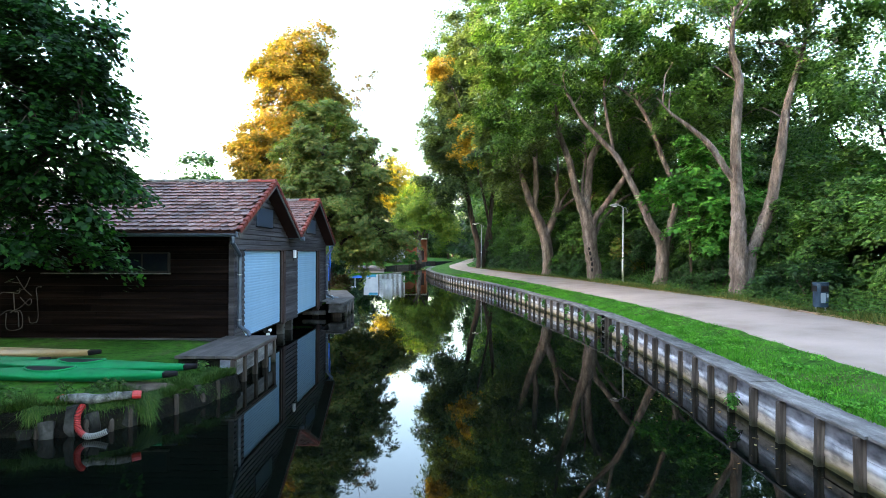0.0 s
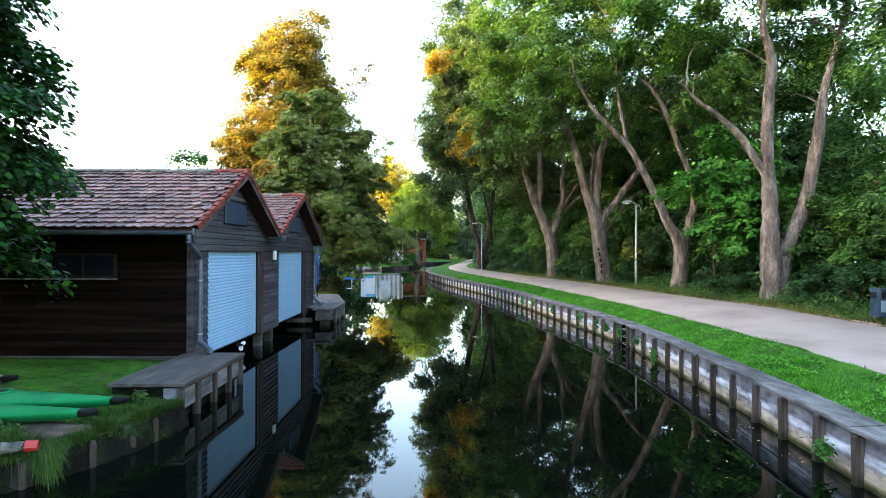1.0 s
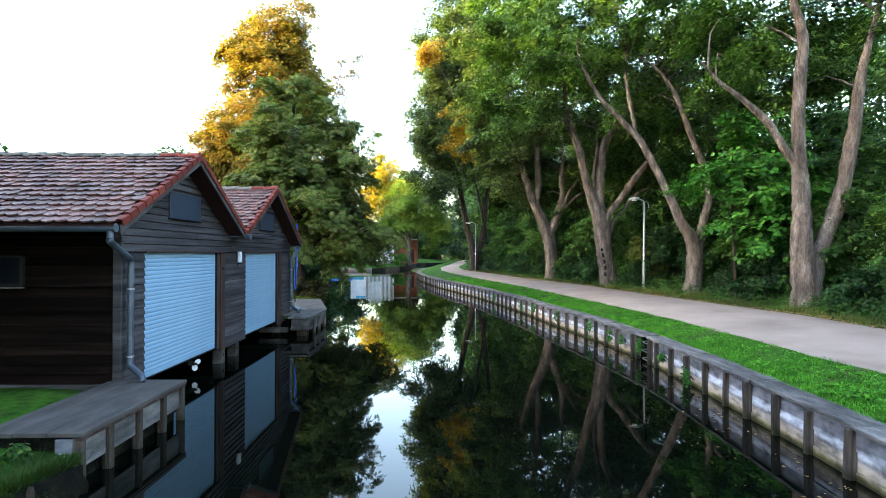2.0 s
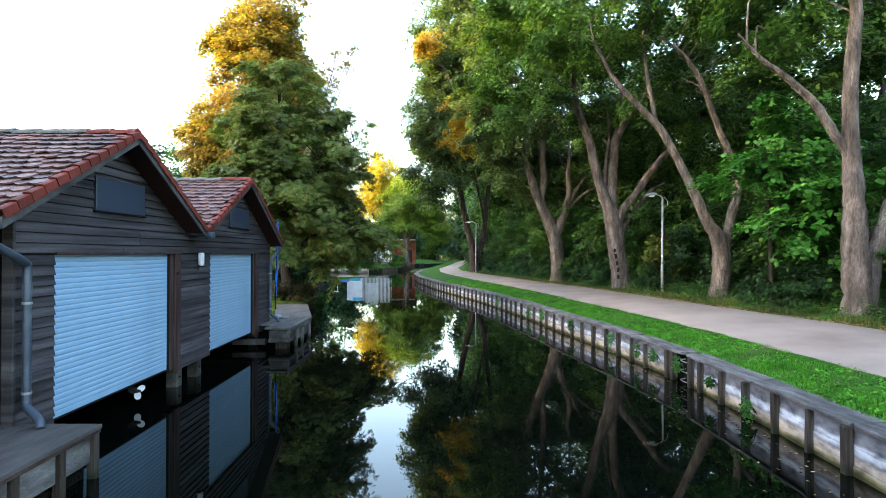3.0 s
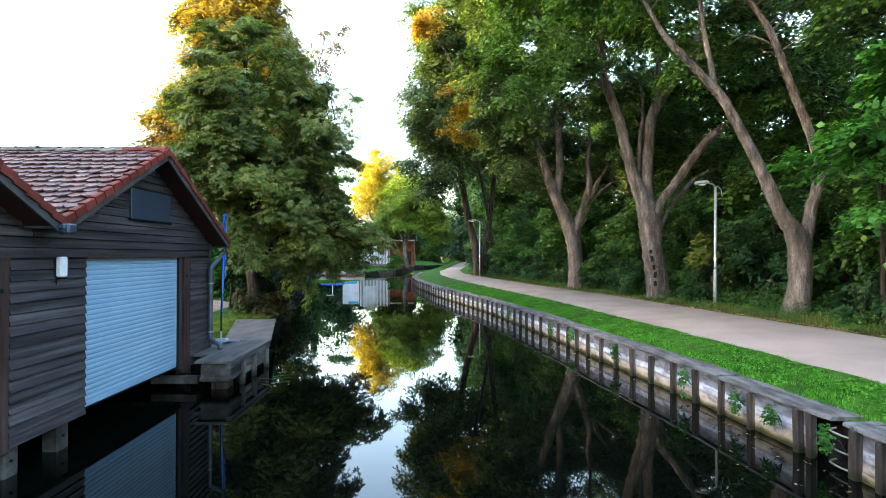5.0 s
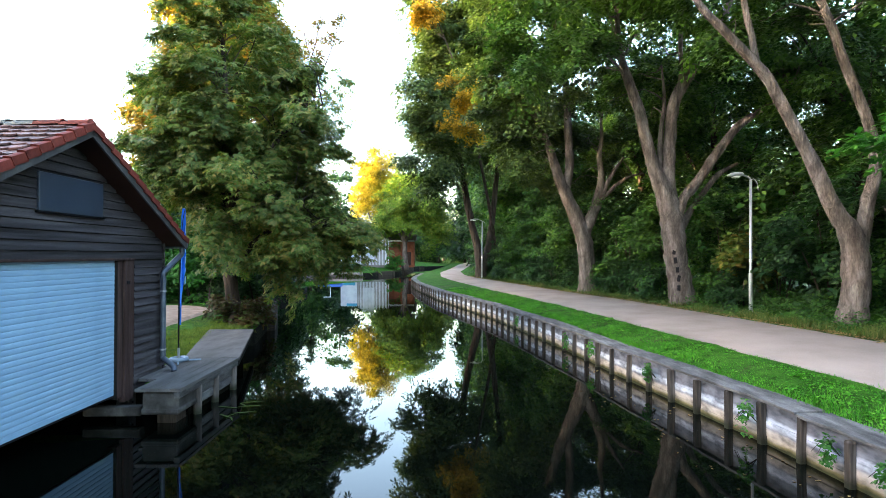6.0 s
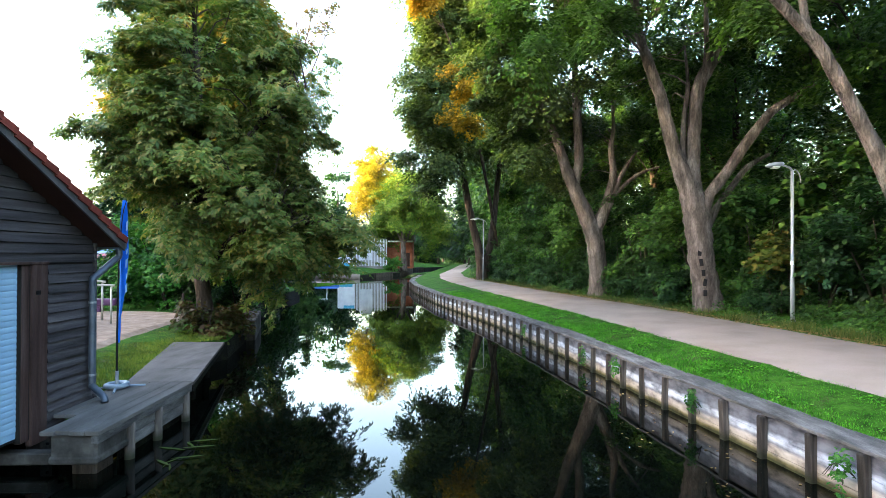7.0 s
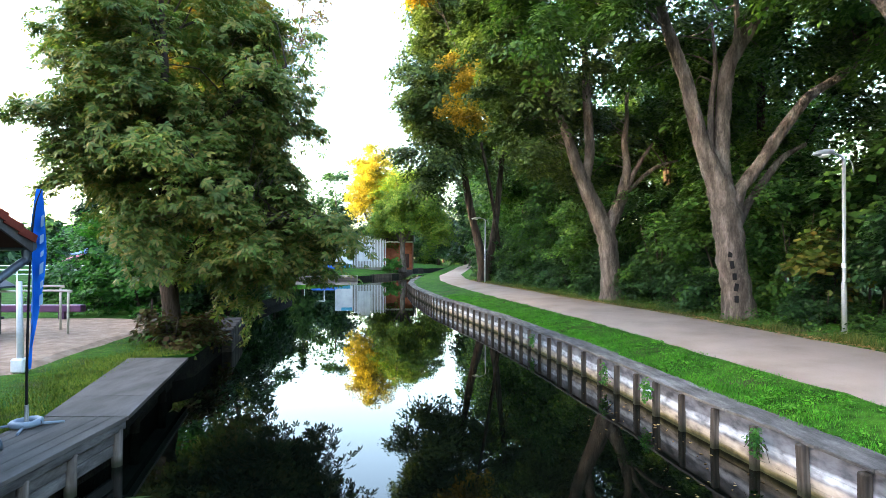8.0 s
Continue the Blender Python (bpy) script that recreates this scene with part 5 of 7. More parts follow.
tree("horse_chestnut", "large horse chestnut with drooping fan leaves browning at the edges", (-6.5, 31.6, 0.6),
     [([(-6.35, 31.7, 0.3), (-6.4, 31.7, 1.4), (-6.6, 31.8, 2.6), (-6.7, 31.9, 4.5), (-6.7, 31.9, 7.5), (-6.9, 31.9, 10.6)], [0.34, 0.27, 0.24, 0.20, 0.15, 0.05]),
      ([(-6.5, 31.7, 2.3), (-5.8, 31.4, 3.0), (-4.8, 31.1, 3.7), (-3.6, 30.9, 3.9), (-2.7, 30.8, 3.5)], [0.2, 0.16, 0.12, 0.07, 0.03]),
      ([(-6.6, 31.8, 3.0), (-7.2, 31.6, 4.4), (-8.1, 31.4, 5.4), (-9.0, 31.2, 5.9)], [0.15, 0.12, 0.08, 0.03]),
      ([(-6.7, 31.8, 4.2), (-5.6, 31.8, 5.8), (-4.4, 31.6, 7.2), (-3.4, 31.5, 7.8)], [0.16, 0.12, 0.08, 0.03]),
      ([(-6.7, 31.9, 4.6), (-7.8, 32.0, 6.4), (-8.8, 32, 8)], [0.15, 0.1, 0.03])],
     [((-6.4, 31.8, 8.3), (2.75, 2.7, 2.7)), ((-6.05, 31.6, 6.1), (2.85, 3.0, 2.0)), ((-7.8, 31.2, 5.0), (1.1, 1.3, 0.8)), ((-5.5, 30.7, 2.9), (0.8, 0.7, 0.6)), ((-6.3, 30.3, 4.1), (0.9, 0.7, 0.5)), ((-3.2, 31.3, 8.4), (0.9, 0.9, 0.5)), ((-2.2, 30.9, 3.4), (0.7, 0.8, 0.5)), ((-4.9, 32.0, 4.6), (1.6, 1.8, 1.0)), ((-4.0, 31.1, 3.4), (1.6, 1.6, 1.0)), ((-4.2, 32.2, 3.8), (1.7, 1.6, 1.1)), ((-3.9, 31.5, 3.0), (1.4, 1.3, 0.6)), ((-5.6, 33.5, 4.9), (1.7, 1.4, 1.1)), ((-7.4, 30.6, 5.7), (1.4, 1.1, 0.7)), ((-4.8, 33.2, 3.2), (1.4, 1.2, 0.8)), ((-7.8, 31.3, 5.6), (1.4, 1.6, 1.1)), ((-2.7, 30.9, 3.5), (0.8, 0.9, 0.6)), ((-6.5, 31.9, 10.2), (2.0, 1.9, 1.3)), ((-4.6, 31.6, 8.9), (1.1, 1.3, 1.2)), ((-6.5, 30.0, 7.7), (1.8, 1.0, 1.6)), ((-7.3, 31.0, 4.8), (1.2, 1.2, 0.6)), ((-6.2, 30.3, 4.4), (1.2, 0.8, 0.6)), ((-3.9, 31.3, 7.3), (1.5, 1.6, 1.2)), ((-4.9, 29.9, 4.6), (1.5, 1.1, 0.8)), ((-4.6, 31.3, 5.3), (1.4, 1.5, 1.0)), ((-4.2, 30.6, 3.3), (1.0, 0.9, 0.7))],
     4300, 13, 0.185, 0.33, "leaf_chestnut", "bark_dark", 52, palmate=6, every=4, hollow=0.6, gap=-0.13, droop=0.6, twig=0.03, each=12, reach=0.72, fall=0.7, loose=0.23)

tree("sun_toned_tree", "tall broad tree with golden autumn foliage, low sunlight mixed into its colour", (-12.2, 47.0, 0.7),
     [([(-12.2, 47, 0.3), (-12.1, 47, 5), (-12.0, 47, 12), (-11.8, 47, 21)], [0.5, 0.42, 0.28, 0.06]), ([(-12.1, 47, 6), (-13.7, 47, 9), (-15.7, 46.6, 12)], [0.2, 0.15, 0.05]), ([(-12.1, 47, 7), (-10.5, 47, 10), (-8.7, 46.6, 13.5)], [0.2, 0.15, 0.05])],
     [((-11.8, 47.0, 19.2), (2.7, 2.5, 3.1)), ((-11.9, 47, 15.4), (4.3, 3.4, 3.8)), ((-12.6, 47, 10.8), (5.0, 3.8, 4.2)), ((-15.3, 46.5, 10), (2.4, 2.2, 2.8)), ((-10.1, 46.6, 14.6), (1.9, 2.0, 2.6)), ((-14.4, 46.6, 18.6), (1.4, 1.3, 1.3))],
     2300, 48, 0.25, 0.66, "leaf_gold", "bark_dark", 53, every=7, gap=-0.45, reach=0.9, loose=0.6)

tree("thin_tree", "thin half-bare tree with sparse reddish leaves", (-12.4, 51.5, 0.7),
     [([(-12.4, 51.5, 0.3), (-12.0, 51.8, 5), (-10.6, 52.4, 11), (-8.4, 53, 17), (-7.6, 53, 21)], [0.2, 0.16, 0.11, 0.06, 0.02]), ([(-8.5, 53.1, 14), (-7.4, 53, 16.5), (-6.4, 53, 19.3)], [0.07, 0.05, 0.015]), ([(-8.2, 53, 16), (-8.9, 53, 18.5), (-9, 53, 20.5)], [0.05, 0.04, 0.015])],
     [((-7.3, 53, 19.0), (1.5, 1.3, 1.8)), ((-8.6, 53, 17.5), (1.4, 1.3, 1.6)), ((-8.2, 53, 14.0), (1.4, 1.4, 1.6))],
     120, 22, 0.18, 0.34, "leaf_red", "bark_dark", 54, every=1, hollow=0.2, gap=-0.6, twig=0.03, each=4, reach=0.5, loose=0.15)

# ---- far trees round the bend ----
FAR = "far trees round the bend"
tree("willow_tree", "broad yellow-green tree behind the far quay", (-3.9, 98.6, 1.2),
     [([(-3.9, 98.6, 0.6), (-3.9, 98.7, 4), (-4.2, 99, 9), (-5.0, 100, 16)], [0.55, 0.45, 0.3, 0.08]), ([(-3.9, 98.7, 4.5), (-6, 99.5, 8.5), (-8, 100, 11.5)], [0.25, 0.18, 0.05]), ([(-3.9, 98.7, 4.5), (-2, 98.5, 8), (0, 98.5, 10)], [0.25, 0.18, 0.05])],
     [((-3.6, 99.5, 11.0), (4.4, 3.8, 5.2)), ((-1.4, 99.5, 11.0), (3.4, 3.4, 4.6)), ((0.9, 99.6, 8.6), (2.4, 2.4, 4.4)), ((-6.8, 100, 8.2), (2.2, 2.4, 2.8))],
     1200, 50, 0.32, 0.9, "leaf_willow", "bark", 61, FAR, every=10, reach=1.4, fall=0.7, gap=-0.5, loose=0.55)
tree("sun_toned_tree", "round yellow tree behind the far quay, sunlight put into its leaf colour", (-8.6, 106, 1.2),
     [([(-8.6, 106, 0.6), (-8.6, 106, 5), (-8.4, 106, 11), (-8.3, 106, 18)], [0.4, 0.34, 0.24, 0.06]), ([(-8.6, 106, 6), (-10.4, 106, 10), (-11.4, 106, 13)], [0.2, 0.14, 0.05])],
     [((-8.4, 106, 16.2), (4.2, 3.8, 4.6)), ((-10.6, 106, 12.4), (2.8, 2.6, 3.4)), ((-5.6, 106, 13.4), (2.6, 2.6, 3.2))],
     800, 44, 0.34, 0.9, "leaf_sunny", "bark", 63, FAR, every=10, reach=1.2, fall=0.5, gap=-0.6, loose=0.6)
wood2 = tree("far_tree", "dark green far tree beyond the bend", (0, 0, 0),
             [([(0, 0, -0.3), (0.1, 0, 3), (-0.1, 0.1, 7), (0.1, 0, 12)], [0.35, 0.26, 0.18, 0.05])],
             [((0, 0, 9.0), (4.4, 4.2, 5.4)), ((2.0, 0.4, 4.8), (2.8, 2.6, 3.2)), ((-2.0, -0.4, 5), (2.8, 2.6, 3.2))],
             460, 22, 0.52, 1.1, "leaf_dark", "bark_dark", 62, FAR, every=12)
tree("spruce_tree", "slender dark green spruce beyond the basin", (-16.2, 89, 1.2),
     [([(-16.2, 89, 0.6), (-16.2, 89, 5), (-16.1, 89, 9), (-16.1, 89, 12)], [0.2, 0.16, 0.09, 0.02])],
     [((-16.2, 89, 3.4), (1.7, 1.7, 1.2)), ((-16.2, 89, 5.4), (1.4, 1.4, 1.2)), ((-16.1, 89, 7.4), (1.05, 1.05, 1.2)), ((-16.1, 89, 9.4), (0.7, 0.7, 1.2)), ((-16.1, 89, 11.2), (0.3, 0.3, 0.9))],
     620, 34, 0.26, 0.42, "leaf_mid", "bark_dark", 65, FAR, every=4, hollow=0.15, gap=-1.5, reach=0.45, fall=0.8, loose=0.6, width=0.14)
_far = [(-21, 93), (-26.5, 91), (2, 150), (9, 160), (-4, 165), (16, 150), (-12, 150), (-17, 118), (-26, 112), (-36, 118), (-46, 108), (-34, 128), (-22, 135), (-30, 140), (-40, 92), (-62, 74), (27, 165), (4, 190), (-10, 190), (-30, 150), (-80, 62), (-52, 130), (-7, 124), (8, 127), (8.4, 97), (8.8, 110)]
wood2.matrix_basis = Matrix.Translation((*_far[0], 1.2))
for i, (x, y) in enumerate(_far[1:]):
    o = copy_thing(wood2, Matrix.Translation((x, y, 1.2)) @ Matrix.Rotation(i * 1.7, 4, "Z"))
    s = 0.85 + 0.4 * ((i * 53) % 10) / 10
    o.scale = (s, s, s * 1.05)

_thick = shrub("thicket", "dark thicket at the end of the visible canal", 64, "leaf_dark", (5.5, 4.5, 7.5), 400, per=20, size=0.62, spread=1.2, cat="thicket", group="far thicket", stems=8)
_tp = [(-8, 150), (0, 160), (8, 172), (15, 160), (13, 140), (16, 120), (21, 150), (-14, 128), (-19, 112), (6, 200), (13, 210), (-6, 178), (24, 132), (11, 108), (-27, 108), (-36, 106), (-46, 100)]
_thick.matrix_basis = Matrix.Translation((*_tp[0], 0.8))
for i, (x, y) in enumerate(_tp[1:]):
    o = copy_thing(_thick, Matrix.Translation((x, y, 0.8)) @ Matrix.Rotation(i * 1.1, 4, "Z"))

# an unseen wood added on the boathouse side to block the low sun
_d = Vector((SUN_DIR.x, SUN_DIR.y, 0)).normalized()
_s = Vector((-_d.y, _d.x, 0))
rng = np.random.default_rng(71)
_blobs = []
for k in range(-32, 12):
    c = _d * (48 + 4 * (k % 2)) + _s * (k * 7.0)
    # heights set how far up the trees the sun reaches
    h = (12.0 if k > -5.5 else 9.6 if k > -6.5 else 8.0 if k > -7.5 else 10.5 if k > -8.5 else 12.5 if k > -13.5 else 10.5 if k > -17 else 5.0) + 0.8 * math.sin(k * 2.3)
    _blobs.append(((c.x, c.y, h), (5.0, 5.0, h + 0.5)))
P, out = sprays(_blobs, 13000, rng, hollow=0.35, gap=-0.9)
_w = from_mesh("distant_wood", leaf_cloud("distant_wood", P, out, 10, 1.65, 1.5, rng), M["leaf_dark"])
tagged(_w, "added dark wood blocking the low sun behind the boathouse side", "woods", kind="stuff")
# ---- jetties ----
def plank_row(parent, x0, x1, y0, y1, z0, z1, n, material, rng):
    w = (x1 - x0) / n
    for k in range(n):
        dz = rng.uniform(-0.004, 0.004)
        part("plank", boxed(x0 + k * w + 0.004, x0 + (k + 1) * w - 0.004, y0 + rng.uniform(0, 0.02), y1 - rng.uniform(0, 0.02), z0 + dz, z1 + dz, 0.006), material, parent)


def jetty(name, label, x0, x1, y0, y1, seed, posts):
    rng = random.Random(seed)
    j = thing(name, ((x0 + x1) / 2, (y0 + y1) / 2, 0.3), label, "jetty")
    plank_row(j, x0, x1, y0, y1, 0.58, 0.635, 3, M["jetty"], rng)
    part("edge_beam", boxed(x1 - 0.10, x1 - 0.01, y0 + 0.02, y1 - 0.02, 0.535, 0.575, 0.01), M["timber"], j)
    for y in posts:
        part("post", boxed(x1 - 0.13, x1 - 0.02, y - 0.05, y + 0.05, -0.8, 0.57, 0.015), M["post"] if y in (posts[0], posts[-1]) else M["bark_dark"], j)
    for a, b in zip(posts, posts[1:]):
        part("panel", boxed(x1 - 0.115, x1 - 0.075, a + 0.055, b - 0.055, 0.20, 0.53, 0.006), M["coping"], j)
        # near-black board standing for the shade behind the panels
        part("shade_board", boxed(x1 - 0.21, x1 - 0.183, a, b, -0.6, 0.40, 0.006), M["soil_shade"], j)
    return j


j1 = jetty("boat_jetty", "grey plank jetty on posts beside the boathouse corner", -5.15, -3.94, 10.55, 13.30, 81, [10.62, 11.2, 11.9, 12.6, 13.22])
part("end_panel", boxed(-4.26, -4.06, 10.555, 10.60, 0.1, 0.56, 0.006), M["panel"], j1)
# near-black sheet for the shadow under the jetty's front
part("end_shade_board", boxed(-5.1, -4.07, 10.62, 10.66, -0.4, 0.56, 0.006), M["soil_shade"], j1)


def long_deck():
    rng = random.Random(82)
    d = thing("waterside_deck", (-4.6, 25.5, 0.3), "long grey plank deck along the water beside the boathouse", "deck")
    # first length beside the boathouse: boards lengthwise
    plank_row(d, -4.58, -3.84, 22.10, 24.85, 0.58, 0.635, 4, M["deck"], rng)
    plank_row(d, -4.92, -4.582, 22.86, 24.85, 0.58, 0.635, 2, M["deck"], rng)
    # second length turns away from the water
    a, b = Vector((-3.84, 24.87, 0)), Vector((-4.98, 29.42, 0))
    a2, b2 = Vector((-5.00, 24.87, 0)), Vector((-6.28, 29.42, 0))
    n = 4
    for i in range(n):
        p, q = a.lerp(b, i / n + 0.002), a.lerp(b, (i + 1) / n - 0.002)
        p2, q2 = a2.lerp(b2, i / n + 0.002), a2.lerp(b2, (i + 1) / n - 0.002)
        dz = Vector((0, 0, 0.578 + rng.uniform(-0.004, 0.006)))
        part("deck_panel", prism(bmesh.new(), [p + dz, q + dz, q2 + dz, p2 + dz], 0.055, (0, 0, 1)), M["deck"], d)
    part("deck_panel", boxed(-5.02, -4.926, 23.95, 24.85, 0.578, 0.632, 0.006), M["deck"], d)
    # edge and posts
    part("edge_beam", boxed(-3.95, -3.855, 22.12, 24.85, 0.47, 0.575, 0.01), M["coping"], d)
    along = (b - a).normalized()
    nrm = Vector((along.y, -along.x, 0))
    z = Vector((0, 0, 0.45))
    # this beam takes the near-black too, as shade below the deck edge
    part("edge_beam", prism(bmesh.new(), [a - nrm * 0.10 + z, a - nrm * 0.015 + z, b - nrm * 0.015 + z, b - nrm * 0.10 + z], 0.125, (0, 0, 1)), M["soil_shade"], d)
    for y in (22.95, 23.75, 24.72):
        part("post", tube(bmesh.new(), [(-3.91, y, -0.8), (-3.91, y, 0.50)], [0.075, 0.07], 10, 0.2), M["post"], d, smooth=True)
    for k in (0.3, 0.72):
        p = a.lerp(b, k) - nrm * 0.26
        # set-back posts coloured near-black, so they read as shade under the deck
        part("post", tube(bmesh.new(), [(p.x, p.y, -0.8), (p.x, p.y, 0.50)], [0.085, 0.08], 10, 0.1), M["soil_shade"], d, smooth=True)
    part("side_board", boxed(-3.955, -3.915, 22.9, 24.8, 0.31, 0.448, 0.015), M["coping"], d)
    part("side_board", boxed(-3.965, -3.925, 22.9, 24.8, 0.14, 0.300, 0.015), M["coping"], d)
    # near-black sheets below the planks paint the deck's under-shade
    part("panel", boxed(-4.06, -4.02, 22.9, 24.8, -0.6, 0.44, 0.006), M["soil_shade"], d)
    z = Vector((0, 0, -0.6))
    part("panel", prism(bmesh.new(), [a - nrm * 0.36 + z, a - nrm * 0.32 + z, b - nrm * 0.32 + z, b - nrm * 0.36 + z], 1.05, (0, 0, 1)), M["soil_shade"], d)
    blk = part("concrete_block", boxed(-4.48, -3.90, 22.16, 22.88, 0.22, 0.56, 0.025), M["concrete"], d, "stained concrete corner block")
    part("ledge", boxed(-4.50, -3.88, 22.14, 22.90, 0.20, 0.31, 0.03), M["concrete"], blk)
    part("pier", boxed(-4.36, -4.04, 22.40, 22.80, -0.8, 0.225, 0.02), M["bark_dark"], d)
    part("cross_beam", boxed(-5.6, -4.65, 22.42, 22.6, 0.10, 0.26, 0.02), M["concrete"], d)
    return d


long_deck()
bm = boxed(-7.6, -6.0, 33.6, 37.2, -0.6, 0.66, 0.03, Matrix.Rotation(radians(14), 4, "Z"))
tagged(part("landing_slab", bm, M["concrete"]), "pale concrete landing slab under the chestnut boughs", "landing", kind="structure")


# ---- kayaks on the grass ----
def kayak(name, label, x0, x1, y, z, yaw, material, group, cockpit=True, w=0.30):
    """A sit-in kayak lying along x, its right end at x1."""
    t = thing(name, ((x0 + x1) / 2, y, z), label, "kayak", group)
    m = Matrix.Translation(((x0 + x1) / 2, y, z)) @ Matrix.Rotation(radians(yaw), 4, "Z") @ Matrix.Diagonal((1, 1, 0.82, 1))
    ln = x1 - x0
    def rings_of(us, grow):
        bm, rings = bmesh.new(), []
        for u in us:
            e = abs(u)
            half = w * max(0.0, 1 - e ** 1.7) ** 0.95 * grow + 0.020
            keel = 0.015 + 0.13 * e ** 5
            gun = 0.17 + 0.035 * e ** 3
            ridge = 0.285 - 0.07 * e ** 1.4 + 0.03 * e ** 6
            ring = []
            for sy, z in ((0, ridge), (0.30, ridge - 0.012), (0.66, ridge * 0.62 + gun * 0.38), (0.93, gun + 0.02), (1.0, gun), (0.96, gun - 0.03), (0.72, keel * 0.6 + gun * 0.4 - 0.02), (0.4, keel + 0.012), (0, keel),
                          (-0.4, keel + 0.012), (-0.72, keel * 0.6 + gun * 0.4 - 0.02), (-0.96, gun - 0.03), (-1.0, gun), (-0.93, gun + 0.02), (-0.66, ridge * 0.62 + gun * 0.38), (-0.30, ridge - 0.012)):
                mid = (keel + ridge) / 2
                ring.append(bm.verts.new(m @ Vector((u * ln / 2, sy * half, mid + (z - mid) * grow))))
            rings.append(ring)
        for a, b in zip(rings, rings[1:]):
            for k in range(16):
                bm.faces.new((a[k], a[(k + 1) % 16], b[(k + 1) % 16], b[k]))
        bm.faces.new(rings[0])
        bm.faces.new(rings[-1])
        return bm

    part("hull", rings_of([i / 14 - 1 for i in range(29)], 1.0), M[material], t, smooth=True)
    for s in (1, -1):
        part("end_cap", rings_of([s * v for v in (0.90, 0.93, 0.96, 0.985, 1.0, 1.006)], 1.06), M["black"], t, "black rubber end cap", True)
    if cockpit:
        bm = bmesh.new()
        pts = [m @ Vector((0.44 * math.cos(a) - 0.1, 0.20 * math.sin(a), 0.292 - 0.042 * math.sin(a) ** 2)) for a in [2 * math.pi * k / 20 for k in range(21)]]
        tube(bm, pts, 0.018, 8, cap=False)
        part("cockpit_rim", bm, M[material], t, smooth=True)
        # a black disc on the closed hull stands for shade inside the cockpit
        bm = bmesh.new()
        hub = bm.verts.new(m @ Vector((-0.1, 0, 0.303)))
        rim = [bm.verts.new(m @ Vector((0.42 * math.cos(a) - 0.1, 0.185 * math.sin(a), 0.297 - 0.036 * math.sin(a) ** 2))) for a in [2 * math.pi * k / 20 for k in range(20)]]
        for k in range(20):
            bm.faces.new((hub, rim[k], rim[(k + 1) % 20]))
        part("cockpit", bm, M["black"], t, "black disc standing for the shaded cockpit hole", True)
    return t


KAY = "kayaks on the grass"
kayak("kayak", "green plastic kayak lying on the grass bank", -8.7, -4.45, 9.28, 0.44, -2.5, "kayak", KAY)
kayak("kayak", "green plastic kayak lying behind another on the grass", -8.5, -4.33, 9.88, 0.46, -5.0, "kayak", KAY)
kayak("kayak", "green plastic kayak with a black nose cap", -11.4, -7.35, 10.25, 0.47, 0.0, "kayak", KAY)
kayak("kayak", "tan plastic kayak lying near the dark wall", -11.2, -6.80, 10.95, 0.50, -1.0, "kayak_tan", KAY, False, 0.27)

# ---- the roll and the striped hose at the bank ----
roll = thing("canvas_roll", (-5.20, 8.3, 0.42), "grey canvas roll with red ends on the bank edge", "canvas roll")
line, rad = smooth_line([(-5.68, 8.12, 0.44), (-5.40, 8.02, 0.48), (-5.10, 8.04, 0.46), (-4.85, 8.12, 0.49), (-4.66, 8.22, 0.48)], [0.055, 0.075, 0.065, 0.06, 0.05], 4)
part("canvas", tube(bmesh.new(), line, rad, 12, 0.35), M["hose"], roll, smooth=True)
part("red_end", tube(bmesh.new(), [(-5.76, 8.14, 0.42), (-5.67, 8.12, 0.44)], [0.05, 0.07], 10), M["red"], roll)
part("red_end", tube(bmesh.new(), [(-4.67, 8.22, 0.48), (-4.56, 8.27, 0.47)], [0.065, 0.06], 10), M["red"], roll)
hose = thing("striped_hose", (-5.10, 7.9, 0.1), "ribbed hose, red above and white at the water", "hose")
line, rad = smooth_line([(-5.10, 7.72, 0.46), (-5.11, 7.66, 0.40), (-5.12, 7.62, 0.30), (-5.09, 7.59, 0.16), (-4.98, 7.58, 0.06), (-4.83, 7.60, 0.06), (-4.70, 7.64, 0.11)], [0.06] * 7, 6)
part("core", tube(bmesh.new(), line, [0.034] * len(line), 10), M["black"], hose, smooth=True)
for i in range(0, len(line) - 1):
    a, b = line[i], line[i + 1]
    part("rib", tube(bmesh.new(), [a.lerp(b, 0.15), a.lerp(b, 0.5), a.lerp(b, 0.85)], [0.037, 0.046, 0.037], 10), M["red"] if i < 23 else M["hose_pale"], hose, smooth=True)

# ---- stones and stakes along the soft bank ----
def slab(x, y, z, w, h, turn, lean, seed):
    """An upright, broken slab let into the foot of the bank."""
    bm = bmesh.new()
    box(bm, -w / 2, w / 2, -0.05, 0.05, -0.35, h)
    bmesh.ops.subdivide_edges(bm, edges=bm.edges[:], cuts=2, use_grid_fill=True)
    m = Matrix.Translation((x, y, z)) @ Euler((lean, lean * 0.6 * math.sin(seed), turn)).to_matrix().to_4x4()
    for v in bm.verts:
        q = v.co * 5 + Vector((seed, seed * 0.7, 0))
        v.co += Vector((noise.noise(q), noise.noise(q + Vector((9, 0, 0))), noise.noise(q + Vector((0, 9, 0))))) * 0.055
        v.co = m @ v.co
    return tagged(part("bank_slab", bm, M["stone"]), "broken upright grey stone slab at the bank foot", "stone slab", "slabs at the bank foot")


